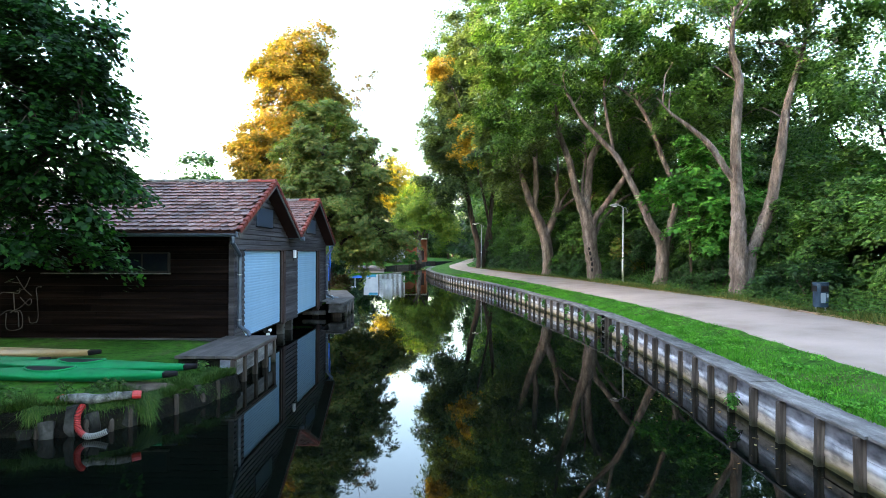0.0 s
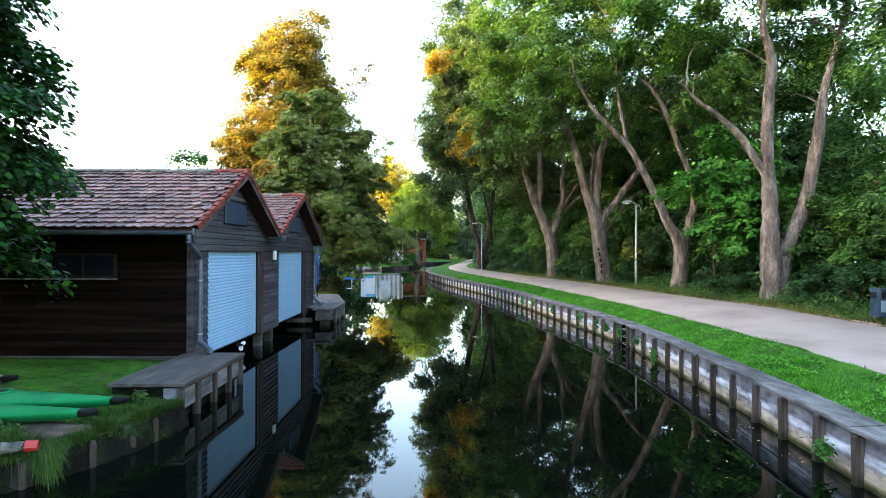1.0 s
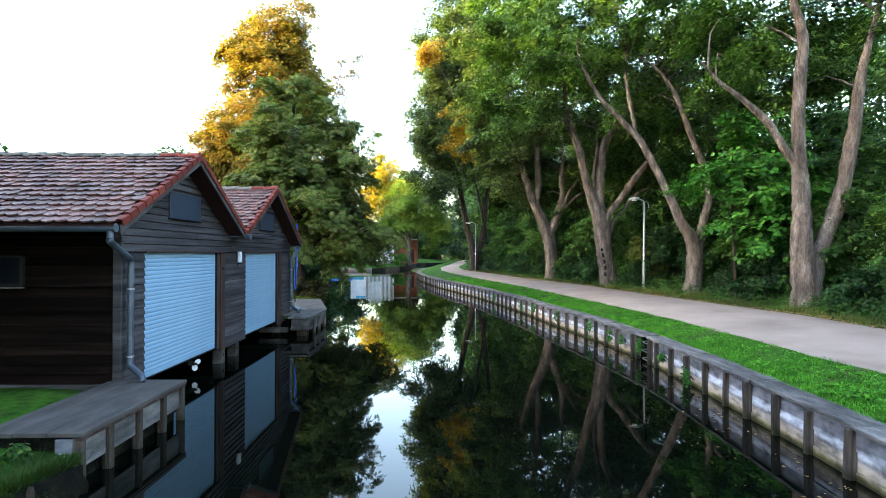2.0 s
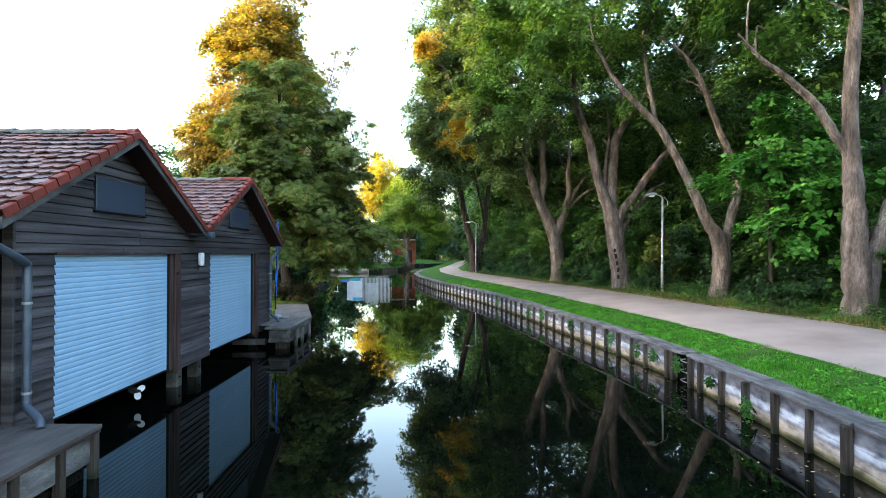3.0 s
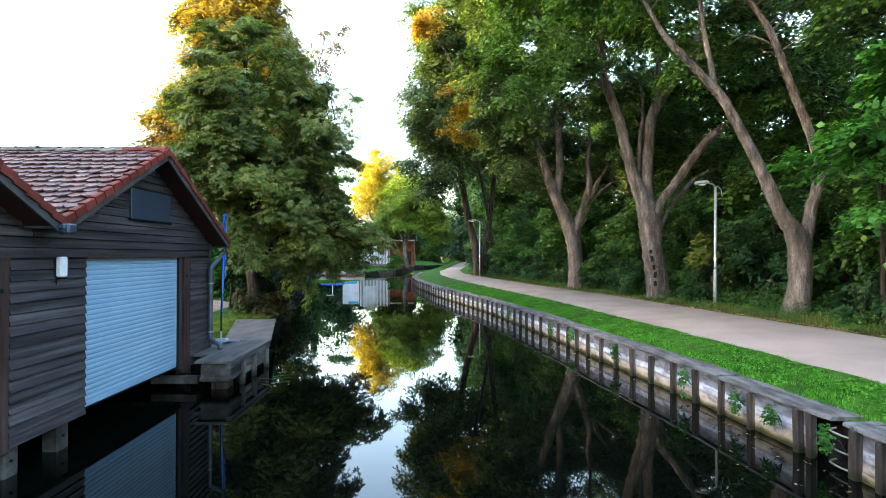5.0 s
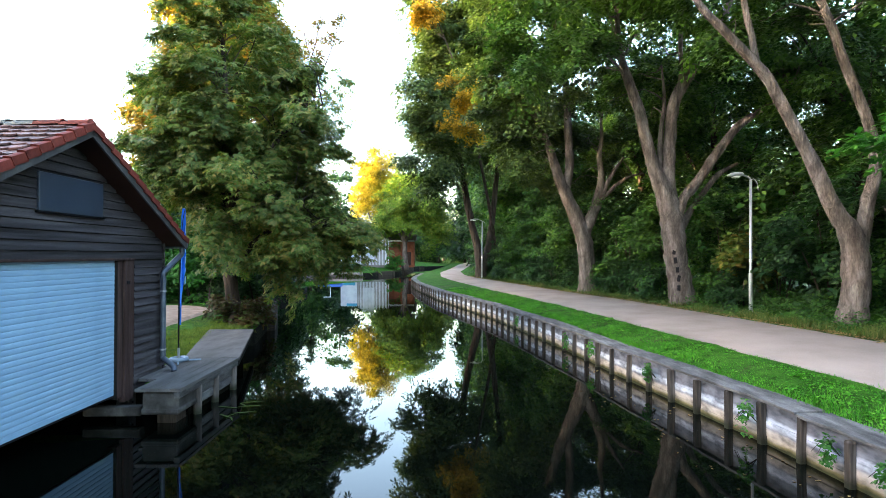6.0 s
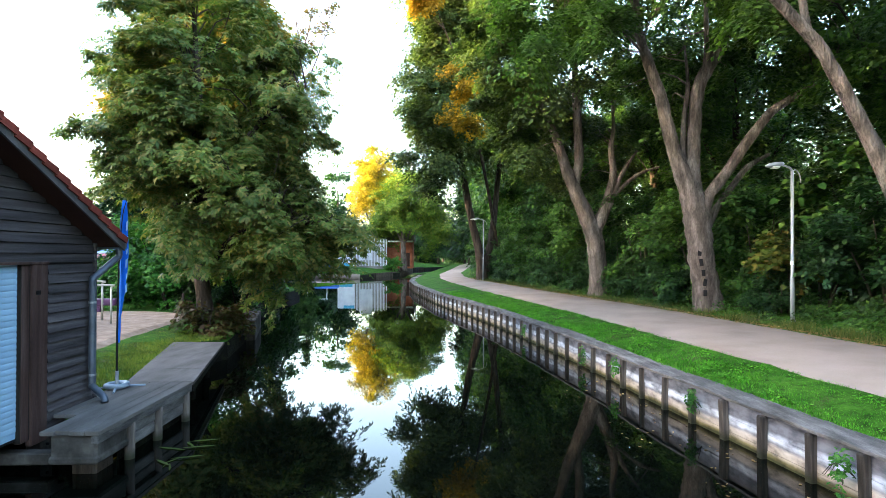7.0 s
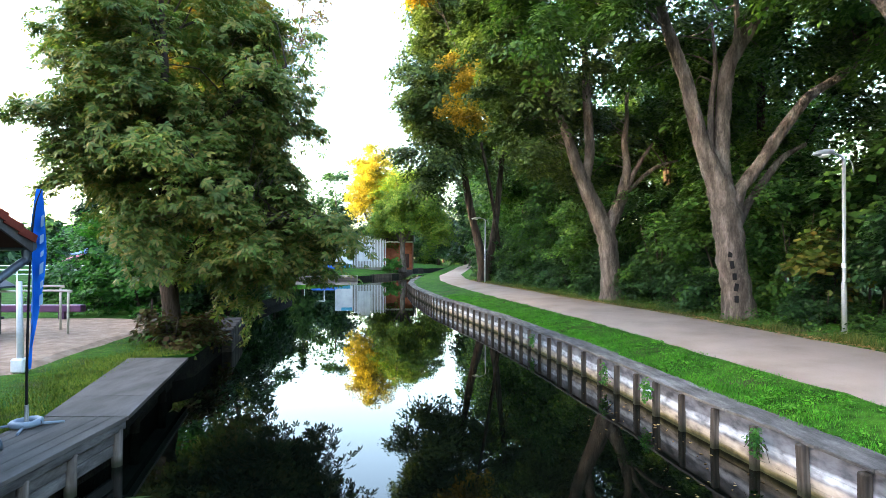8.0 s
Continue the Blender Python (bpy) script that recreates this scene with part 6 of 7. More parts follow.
_r = random.Random(17)
for i, (x, y, w, h, turn) in enumerate([(-7.15, 7.78, 0.22, 0.10, 0), (-6.45, 7.74, 0.30, 0.08, 0.1), (-5.90, 7.78, 0.18, 0.12, 0.2), (-5.60, 7.80, 0.19, 0.24, 0.2), (-5.36, 7.93, 0.15, 0.42, 0.3),
                                        (-5.14, 8.02, 0.20, 0.30, 0.5), (-4.84, 8.36, 0.20, 0.30, 0.8), (-4.32, 9.55, 0.26, 0.34, 1.3), (-4.22, 10.0, 0.24, 0.28, 1.45), (-4.18, 10.35, 0.16, 0.30, 1.5)]):
    slab(x + 0.16 * math.sin(turn), y - 0.16 * math.cos(turn), 0.0, w, h, turn, _r.uniform(-0.14, 0.10), i * 3.1)
stake_pts = [(-6.35, 7.56), (-5.72, 7.64), (-5.12, 7.80), (-4.86, 7.98), (-4.70, 8.2), (-4.30, 8.85), (-4.10, 9.4), (-4.0, 9.8), (-3.95, 10.15)]
for x, y in stake_pts:
    h = 0.24 + _r.uniform(-0.12, 0.10)
    bm = tube(bmesh.new(), [(x, y, -0.8), (x + 0.01, y, h - 0.05), (x + 0.012, y, h)], [0.045, 0.04, 0.025], 9, 0.4)
    tagged(part("bank_stake", bm, M["bark_dark"], smooth=True), "old round timber stake at the bank edge", "stake", "stakes at the bank edge")

bm = bmesh.new()
rim = [bm.verts.new((-4.95 + 0.62 * math.cos(a) * (1 + 0.3 * math.sin(3 * a)), 9.05 + 0.42 * math.sin(a) * (1 + 0.25 * math.cos(2 * a + 1)), 0.33)) for a in [2 * math.pi * k / 28 for k in range(28)]]
mid = bm.verts.new((-4.95, 9.05, 0.455))
inner = [bm.verts.new((v.co.x * 0.55 - 4.95 * 0.45, v.co.y * 0.55 + 9.05 * 0.45, 0.44)) for v in rim]
for k in range(28):
    bm.faces.new((rim[k], rim[(k + 1) % 28], inner[(k + 1) % 28], inner[k]))
    bm.faces.new((inner[k], inner[(k + 1) % 28], mid))
tagged(part("bare_patch", bm, M["earth"], smooth=True), "trodden bare earth patch on the kayak bank", "earth", kind="structure")
WEED = "weeds on the kayak bank"
for i, (x, y, r, h) in enumerate(((-6.75, 8.25, 0.34, 0.26), (-6.3, 8.05, 0.26, 0.22), (-7.3, 8.2, 0.36, 0.30), (-5.95, 8.6, 0.20, 0.22), (-5.15, 8.62, 0.18, 0.24), (-5.5, 8.75, 0.22, 0.2), (-4.55, 10.38, 0.14, 0.2))):
    rng = np.random.default_rng(160 + i)
    t = thing("bank_weed", (x, y, 0.4), "leafy green weed growing on the bank edge", "weed", WEED)
    bm = bmesh.new()
    for k in range(6):
        a = rng.random() * 6.28
        tube(bm, [(x, y, 0.3), (x + math.cos(a) * r * 0.4, y + math.sin(a) * r * 0.4, 0.4 + h * 0.5), (x + math.cos(a) * r * 0.7, y + math.sin(a) * r * 0.7, 0.4 + h * 0.9)], [0.005, 0.004, 0.002], 4)
    part("stem", bm, M["bark_dark"], t)
    P, out = sprays([((x, y, 0.40), (r, r * 0.7, h))], 46, rng, hollow=0.3, gap=-1)
    from_mesh("foliage", leaf_cloud("foliage", P, out, 8, 0.07, 0.07, rng, width=0.33), M["leaf_mid"], t)

# the broken earth face of the bank
def earth_face():
    edge, _ = smooth_line([(-8.6, 7.62, 0), (-7.4, 7.70, 0), (-6.4, 7.74, 0), (-5.6, 7.84, 0), (-5.05, 8.08, 0), (-4.66, 8.55, 0), (-4.36, 9.05, 0), (-4.12, 9.9, 0), (-4.0, 10.5, 0)], [1] * 9, 16)
    bm = bmesh.new()
    rows = []
    for i, p in enumerate(edge):
        q, r = edge[max(i - 1, 0)], edge[min(i + 1, len(edge) - 1)]
        d = (r - q).normalized()
        n = Vector((d.y, -d.x, 0))
        row = []
        for k in range(10):
            v = k / 9
            z = -0.5 + 0.90 * v
            w = noise.noise(Vector((p.x * 2.1, p.y * 2.1, z * 2.2))) * 0.12 + noise.noise(Vector((p.x * 6, p.y * 6, z * 7))) * 0.06
            row.append(bm.verts.new(p + n * (0.06 + 0.10 * math.sin(v * 3.0) + w - (0.30 if k == 9 else 0)) + Vector((0, 0, z + 0.03 * w))))
        rows.append(row)
    for a, c in zip(rows, rows[1:]):
        for k in range(9):
            bm.faces.new((a[k], c[k], c[k + 1], a[k + 1]))
    tagged(part("earth_bank", bm, M["soil_shade"], smooth=True), "dark broken earth face of the kayak bank", "earth bank", kind="structure")


earth_face()

# ---- white line drawing on the dark wall ----
scrawl = thing("wall_scrawl", (-10.2, 13.15, 0.8), "faded white outline drawing sprayed on the dark boards", "graffiti")
for pts in ([(-10.64, 1.29), (-10.62, 1.64), (-10.37, 1.67), (-10.17, 1.66), (-10.14, 1.78)], [(-10.65, 1.09), (-10.45, 1.23), (-10.29, 1.24), (-10.11, 1.20), (-10.10, 0.82), (-10.45, 0.79), (-10.47, 1.17)], [(-10.29, 1.65), (-10.26, 1.23), (-10.18, 1.19), (-10.16, 0.83)], [(-10.22, 1.71), (-10.03, 1.78), (-9.90, 2.04)], [(-10.23, 2.07), (-10.05, 1.78), (-9.86, 1.60)], [(-9.92, 1.09), (-9.90, 0.96), (-9.80, 0.94), (-9.70, 1.04), (-9.72, 1.50), (-9.74, 1.78), (-9.61, 1.81)], [(-10.37, 1.19), (-10.11, 1.33), (-9.90, 1.52), (-9.86, 1.43), (-9.95, 1.37), (-10.10, 1.52), (-10.12, 1.56)], [(-10.50, 1.92), (-10.37, 1.93), (-10.14, 1.90)]):
    line, rad = smooth_line([(x, Y0 - 0.040, z) for x, z in pts], [0.011] * len(pts), 5)
    part("stroke", tube(bmesh.new(), line, rad, 6), M["concrete"], scrawl, smooth=True)

# ---- outboard propeller hanging under the door ----
prop = thing("boat_propeller", (-5.14, 16.38, 0.27), "white three-bladed boat propeller hanging under the roller door", "propeller")
part("hub", tube(bmesh.new(), [(-5.30, 16.40, 0.28), (-5.16, 16.38, 0.28), (-5.06, 16.36, 0.28)], [0.03, 0.045, 0.02], 12), M["stone"], prop, smooth=True)
_across, _facing = Vector((0.855, 0.52, 0)), Vector((0.52, -0.855, 0))
for k in range(3):
    a = 0.62 + k * 2.094
    d, s = _across * math.cos(a) + Vector((0, 0, math.sin(a))), _across * -math.sin(a) + Vector((0, 0, math.cos(a))) + _facing * 0.3
    c = Vector((-5.13, 16.38, 0.27)) + d * 0.075
    o = [c + d * 0.070 * math.cos(b) + s * 0.056 * math.sin(b) for b in [2 * math.pi * q / 16 for q in range(16)]]
    # one white blade is coloured stone grey, as if in shadow
    part("blade", prism(bmesh.new(), o, 0.012, tuple(_facing)), M["stone"] if k == 1 else M["white"], prop)
part("shaft_leg", tube(bmesh.new(), [(-5.28, 16.40, 0.28), (-5.40, 16.42, 0.75), (-5.44, 16.42, 1.0)], [0.035, 0.045, 0.05], 8), M["black"], prop)

# ---- litter bin by the path ----
bx, by, bz = 10.78, 15.35, 1.02
bin_ = thing("litter_bin", (bx, by, bz), "dark blue metal litter bin on short legs beside the path", "litter bin")
bm = bmesh.new()
o = [Vector((bx + 0.165 * math.copysign(abs(math.cos(a)) ** 0.6, math.cos(a)), by + 0.165 * math.copysign(abs(math.sin(a)) ** 0.6, math.sin(a)), bz + 0.14)) for a in [2 * math.pi * k / 20 for k in range(20)]]
prism(bm, o, 0.64, (0, 0, 1))
body = part("body", bm, M["bin"], bin_)
part("lid", prism(bmesh.new(), [p + Vector((0, 0, 0.642)) + (p - Vector((bx, by, p.z))) * 0.06 for p in o], 0.05, (0, 0, 1)), M["bin"], bin_)
# black plates on the solid body paint the dark inside of the bin
part("opening_shade", boxed(bx - 0.176, bx - 0.158, by - 0.10, by + 0.10, bz + 0.58, bz + 0.74, 0.01), M["black"], body)
part("opening_shade", boxed(bx - 0.10, bx + 0.10, by - 0.176, by - 0.158, bz + 0.58, bz + 0.74, 0.01), M["black"], body)
part("notice", boxed(bx - 0.11, bx + 0.03, by - 0.173, by - 0.163, bz + 0.26, bz + 0.54, 0.004), M["bag"], body, "pale worn notice")
part("notice", boxed(bx + 0.055, bx + 0.115, by - 0.172, by - 0.163, bz + 0.42, bz + 0.52, 0.004), M["bag"], body)
for dx in (-0.13, 0.13):
    part("leg", boxed(bx + dx - 0.02, bx + dx + 0.02, by - 0.02, by + 0.02, bz - 0.1, bz + 0.16, 0.004), M["steel"], bin_)
tagged(part("footing_slab", boxed(bx - 0.45, bx + 0.40, by - 0.5, by + 0.35, bz - 0.14, bz + 0.012, 0.01), M["sand"]), "small trodden sandy pad under the litter bin", "pad", kind="structure")


# ---- path lamps ----
def path_lamp(x, y, z, h, reach, label):
    t = thing("street_lamp", (x, y, z), label, "street lamp", "lamps along the path")
    part("pole", tube(bmesh.new(), [(x, y, z - 0.3), (x, y, z + 1.2), (x + 0.005, y, z + 1.25), (x + 0.02, y, z + h)], [0.055, 0.055, 0.042, 0.038], 14), M["steel"], t, smooth=True)
    part("sleeve", tube(bmesh.new(), [(x, y, z - 0.02), (x, y, z + 0.10)], 0.07, 14), M["steel"], t)
    line, rad = smooth_line([(x + 0.02, y, z + h - 0.02), (x - 0.04, y, z + h + 0.07), (x - 0.2, y, z + h + 0.13), (x - reach * 0.5, y, z + h + 0.15)], [0.03, 0.028, 0.025, 0.025], 4)
    part("arm", tube(bmesh.new(), line, rad, 10), M["steel"], t, smooth=True)
    bm = bmesh.new()
    bmesh.ops.create_uvsphere(bm, u_segments=16, v_segments=8, radius=1, matrix=Matrix.Translation((x - reach * 0.72, y, z + h + 0.15)) @ Matrix.Rotation(radians(-8), 4, "Y") @ Matrix.Diagonal((reach * 0.42, 0.12, 0.075, 1)))
    head = part("head", bm, M["steel"], t, "pale metal lamp head", True)
    part("diffuser", tube(bmesh.new(), [(x - reach * 0.72, y, z + h + 0.095), (x - reach * 0.72, y, z + h + 0.055)], [0.13, 0.10], 14), M["white"], head, smooth=True)
    line, rad = smooth_line([(x + 0.02, y, z + h - 0.02), (x + 0.12, y, z + h + 0.02), (x + 0.22, y, z + h - 0.12), (x + 0.25, y, z + h - 0.32)], [0.014] * 4, 4)
    part("bracket", tube(bmesh.new(), line, rad, 8), M["steel"], t, smooth=True)
    part("sticker", tube(bmesh.new(), [(x, y, z + 1.55), (x, y, z + 1.66)], 0.0455, 14), M["chalk"], t)
    return t


path_lamp(9.84, 29.6, 1.04, 4.05, 0.62, "slim galvanised path lamp with a single curved arm")
path_lamp(4.16, 56.5, 1.04, 4.40, 0.85, "slim galvanised path lamp at the bend beside a trunk")

# dark paint on the thick linden's bark, unreadable
_toward = math.atan2(-0.896, -0.443) + math.pi / 2
for i in range(5):
    for s, dz, w, h in ((0.0, 0.0, 0.11, 0.19 + 0.03 * (i % 2)),):
        z = 1.55 + 0.32 * i + dz
        r = 0.425 + 0.05 * math.exp(-2.4 * (z - 1.0))
        x, y = float(np.interp(z, [1.95, 2.6, 3.5], [9.2, 9.06, 8.95])) - 0.443 * r + 0.896 * s, 33.0 - 0.896 * r - 0.443 * s + 1.3 * s * s
        m = Matrix.Rotation(_toward + s * 1.6, 4, "Z") @ Matrix.Rotation(radians(9 * math.sin(i * 1.7 + s * 20)), 4, "Y")
        part("paint_mark", boxed(x - w / 2, x + w / 2, y - 0.035, y + 0.035, z, z + h, 0.008, m), M["black"], t3)

# ---- blue feather flag ----
flag = thing("feather_flag", (-4.9, 24.4, 0.64), "tall blue feather flag on a weighted cross foot", "flag")
fd = Vector((-0.276, 0.961, 0)).normalized()
fb = Vector((-4.9, 24.4, 0.64))
pole_pts = [fb + Vector((0, 0, 0.02)), fb + Vector((0, 0, 0.9)), fb + Vector((0.02, 0, 2.0)), fb + Vector((0.05, 0.02, 2.8)) + fd * 0.03, fb + Vector((0.08, 0.03, 3.12)) + fd * 0.16]
line, rad = smooth_line(pole_pts, [0.018, 0.016, 0.012, 0.009, 0.006], 6)
part("pole", tube(bmesh.new(), line, rad, 8), M["black"], flag, smooth=True)
bm = bmesh.new()
cols = []
for i in range(25):
    u = i / 24
    z = 0.74 + u * 2.38
    w = 0.40 * (0.35 + 0.65 * min(1, u * 1.6)) * (1 - max(0, (u - 0.72) / 0.28) ** 2.2) + 0.01
    base = fb + Vector((0.06 * u, 0.02 * u, z)) + fd * (0.16 * max(0, (u - 0.8) / 0.2))
    side = Vector((fd.y, -fd.x, 0))
    cols.append([bm.verts.new(base + fd * (w * k / 4) + side * (0.035 * math.sin(k * 1.3 + u * 5))) for k in range(5)])
for a, b in zip(cols, cols[1:]):
    for k in range(4):
        bm.faces.new((a[k], a[k + 1], b[k + 1], b[k]))
cloth = part("cloth", bm, M["flag"], flag, smooth=True)
side = Vector((fd.y, -fd.x, 0))
for i, (z0, z1) in enumerate(((1.55, 1.72), (1.78, 1.90), (1.97, 2.14), (2.2, 2.3), (2.38, 2.52), (2.6, 2.78))):
    o = [fb + fd * (0.12 + 0.03 * (i % 2)) + side * 0.06 + Vector((0.03, 0, z0)), fb + fd * 0.24 + side * 0.06 + Vector((0.03, 0, z0 + 0.03)), fb + fd * 0.25 + side * 0.06 + Vector((0.03, 0, z1)), fb + fd * (0.13 + 0.03 * (i % 2)) + side * 0.06 + Vector((0.03, 0, z1 - 0.03))]
    part("print_bar", prism(bmesh.new(), o, 0.004, side), M["flag_mark"], cloth)
for a in (0.4, 1.97, 3.54, 5.11):
    e = fb + Vector((math.cos(a) * 0.42, math.sin(a) * 0.42, 0.015))
    part("foot", tube(bmesh.new(), [fb + Vector((0, 0, 0.03)), e], [0.022, 0.016], 6), M["bag"], flag)
bm = bmesh.new()
ring = [fb + Vector((math.cos(a) * 0.15, math.sin(a) * 0.15, 0.05)) for a in [2 * math.pi * k / 20 for k in range(21)]]
tube(bm, ring, 0.045, 10, 0.3, cap=False)
part("weight_bag", bm, M["bag"], flag, "blue-grey water weight ring", True)
part("spike", tube(bmesh.new(), [fb + Vector((0, 0, 0)), fb + Vector((0, 0, 0.28))], 0.026, 10), M["steel"], flag)

# ---- play area ----
bm = bmesh.new()
outline = [(-7.3, 27.6), (-7.6, 29.6), (-7.8, 31.6), (-7.9, 33.2), (-8.2, 35.0), (-9.4, 36.6), (-12, 37.2), (-16, 36.5), (-18, 32), (-16, 28), (-12, 26.4), (-9, 26.6)]
pts, _ = smooth_line([(x, y, 0) for x, y in outline + outline[:1]], [1] * 13, 4)
rim = [bm.verts.new((p.x, p.y, 0.60)) for p in pts[:-1]]
top = [bm.verts.new((p.x + (-12 - p.x) * 0.08, p.y + (31.5 - p.y) * 0.08, 0.705 + 0.02 * noise.noise(p))) for p in pts[:-1]]
mid = bm.verts.new((-12, 31.5, 0.74))
for a, b, c, d in zip(top, top[1:] + top[:1], rim, rim[1:] + rim[:1]):
    bm.faces.new((a, b, mid))
    bm.faces.new((c, d, b, a))
tagged(part("sand_pit", bm, M["sand"]), "trampled pale sand of a play area", "sand", kind="structure")


def tube_frame(name, label, a, b, h, r=0.03, material="steel", group=""):
    a, b = Vector(a), Vector(b)
    t = thing(name, a, label, "play bar", group)
    for p in (a, b):
        part("post", tube(bmesh.new(), [p - Vector((0, 0, 0.2)), p + Vector((0, 0, h - 0.06))], r, 10), M[material], t, smooth=True)
    d = (b - a).normalized()
    line, rad = smooth_line([a + Vector((0, 0, h - 0.06)), a + Vector((0, 0, h - 0.01)) + d * 0.05, b + Vector((0, 0, h - 0.01)) - d * 0.05, b + Vector((0, 0, h - 0.06))], [r] * 4, 4)
    part("crossbar", tube(bmesh.new(), line, rad, 10), M[material], t, smooth=True)
    return t


tube_frame("turning_bar", "cream steel turning bar standing in the sand", (-9.65, 32.6, 0.7), (-11.6, 32.2, 0.7), 1.22, 0.032, "tube", "turning bars")
tube_frame("turning_bar", "cream steel turning bar standing in the sand", (-10.45, 33.5, 0.7), (-12.4, 33.2, 0.7), 1.30, 0.032, "tube", "turning bars")
lad = thing("climbing_ladder", (-11.0, 30.9, 0.7), "grey wooden climbing ladder of a play frame", "play frame")
for x in (-11.25, -10.85):
    part("rail", boxed(x - 0.05, x + 0.05, 30.85, 30.95, 0.5, 2.15, 0.015), M["barge"], lad)
for k in range(5):
    part("rung", tube(bmesh.new(), [(-11.2, 30.9, 1.0 + k * 0.26), (-10.9, 30.9, 1.0 + k * 0.26)], 0.02, 8), M["steel"], lad)
hut = thing("play_house", (-12.0, 31.6, 0.7), "small grey-roofed wooden play house on posts", "play house")
for x in (-12.8, -11.4):
    for y in (31.2, 32.4):
        part("post", boxed(x - 0.05, x + 0.05, y - 0.05, y + 0.05, 0.5, 2.1, 0.01), M["barge"], hut)
bm = bmesh.new()
prism(bm, [Vector((-13.1, 30.95, 2.05)), Vector((-12.1, 30.95, 2.6)), Vector((-11.1, 30.95, 2.05)), Vector((-11.1, 30.95, 2.0)), Vector((-12.1, 30.95, 2.54)), Vector((-13.1, 30.95, 2.0))], 1.7, (0, 1, 0))
part("roof", bm, M["vent"], hut, "blue-grey boarded roof")
part("platform", boxed(-12.9, -11.3, 31.1, 32.5, 1.15, 1.22, 0.01), M["barge"], hut)
pp = thing("white_post", (-7.45, 27.8, 0.66), "white plastic post in a white weighted foot", "post")
part("shaft", tube(bmesh.new(), [(-7.45, 27.8, 0.72), (-7.49, 27.8, 2.38)], [0.06, 0.05], 12), M["chalk"], pp, smooth=True)
part("foot", boxed(-7.57, -7.33, 27.68, 27.92, 0.645, 0.92, 0.03), M["chalk"], pp)
bm = boxed(-15.5, -11.6, 36.3, 36.6, 0.95, 1.2, 0.03)
bm = box(bm, -15.0, -14.8, 36.35, 36.55, 0.5, 0.95)
bm = box(bm, -12.4, -12.2, 36.35, 36.55, 0.5, 0.95)
tagged(part("balance_beam", bm, M["purple"]), "dark purple balance beam behind the sand", "balance beam")
stk = tagged(part("garden_stake", tube(bmesh.new(), [(-8.2, 34.2, 0.4), (-8.15, 34.2, 1.55)], [0.035, 0.03], 8, 0.1), M["timber"], smooth=True), "short wooden stake at the edge of the sand", "stake")
for i, (x, y, m_, h) in enumerate(((-17.5, 47, "blue", 2.6), (-19.5, 49, "red", 2.2), (-15.2, 48, "blue", 2.5))):
    par = thing("parasol", (x, y, 0.7), "%s parasol standing far behind the play area" % m_, "parasol", "parasols")
    part("pole", tube(bmesh.new(), [(x, y, 0.5), (x, y, 0.7 + h)], 0.03, 8), M["steel"], par)
    bm = bmesh.new()
    bmesh.ops.create_cone(bm, segments=8, radius1=1.2, radius2=0.03, depth=0.45, cap_ends=False, matrix=Matrix.Translation((x, y, 0.6 + h)))
    part("canopy", bm, M[m_], par)

b1 = shrub("garden_bush", "round green garden bush behind the sand", 91, "leaf_maple", (2.3, 1.9, 3.0), 600, cat="bush", size=0.14)
b1.matrix_basis = Matrix.Translation((-10.4, 38.6, 0.6))
b1.scale = (1.15, 1.15, 1.15)
b2 = copy_thing(b1, Matrix.Translation((-14.2, 42.5, 0.6)) @ Matrix.Rotation(1.3, 4, "Z"))
b3 = shrub("sucker_bush", "brownish green suckers round the chestnut trunk", 92, "leaf_red", (0.95, 0.8, 1.25), 170, cat="bush", size=0.17, spread=0.26, per=20)
b3.matrix_basis = Matrix.Translation((-6.1, 31.1, 0.5))
b3.scale = (0.82, 0.82, 0.82)
b4 = copy_thing(b3, Matrix.Translation((-5.8, 32.4, 0.35)) @ Matrix.Rotation(2.0, 4, "Z"))
b4["label"] = "brownish green suckers at the water's edge"
b5 = shrub("bank_bush", "dark green bush overhanging the far bank", 93, "leaf_dark", (2.2, 1.9, 2.6), 300, cat="bush")
b5.matrix_basis = Matrix.Translation((-8.0, 39.5, 0.3))
for i, (x, y, s) in enumerate(((-11.5, 45, 1.1), (-15, 51, 1.4), (-19.5, 58, 1.6), (-23, 68, 1.7), (-26, 80, 1.8), (-14.5, 44, 1.0), (-16.4, 44.5, 1.0), (-10.6, 43.6, 1.25), (-11.2, 49.0, 1.3), (-12.2, 53.5, 1.3), (-15.2, 59.0, 1.5))):
    o = copy_thing(b5, Matrix.Translation((x, y, 0.3)) @ Matrix.Rotation(i * 1.9, 4, "Z"))
    o.scale = (s, s, s * (1.7 if i > 6 else 1.0))

# ---- white railing far behind the play area ----
rail = thing("railing", (-31, 62, 1.1), "white metal railing far behind the play area", "railing")
for k in range(11):
    x = -39 + k * 1.6
    part("post", tube(bmesh.new(), [(x, 62, 0.6), (x, 62, 2.15)], 0.05, 8), M["white"], rail)
for z in (1.45, 1.8, 2.13):
    part("rail", tube(bmesh.new(), [(-39, 62, z), (-23, 62, z)], 0.045, 8), M["white"], rail)
pole = thing("lamp_post", (-28.2, 58, 1.0), "tall thin white lamp post on the far lawn", "lamp post")
part("shaft", tube(bmesh.new(), [(-28.2, 58, 0.6), (-28.2, 58, 5.2)], [0.08, 0.05], 10), M["white"], pole)
part("head", tube(bmesh.new(), [(-28.2, 58, 5.2), (-28.2, 58, 5.35)], [0.2, 0.08], 12), M["steel"], pole)

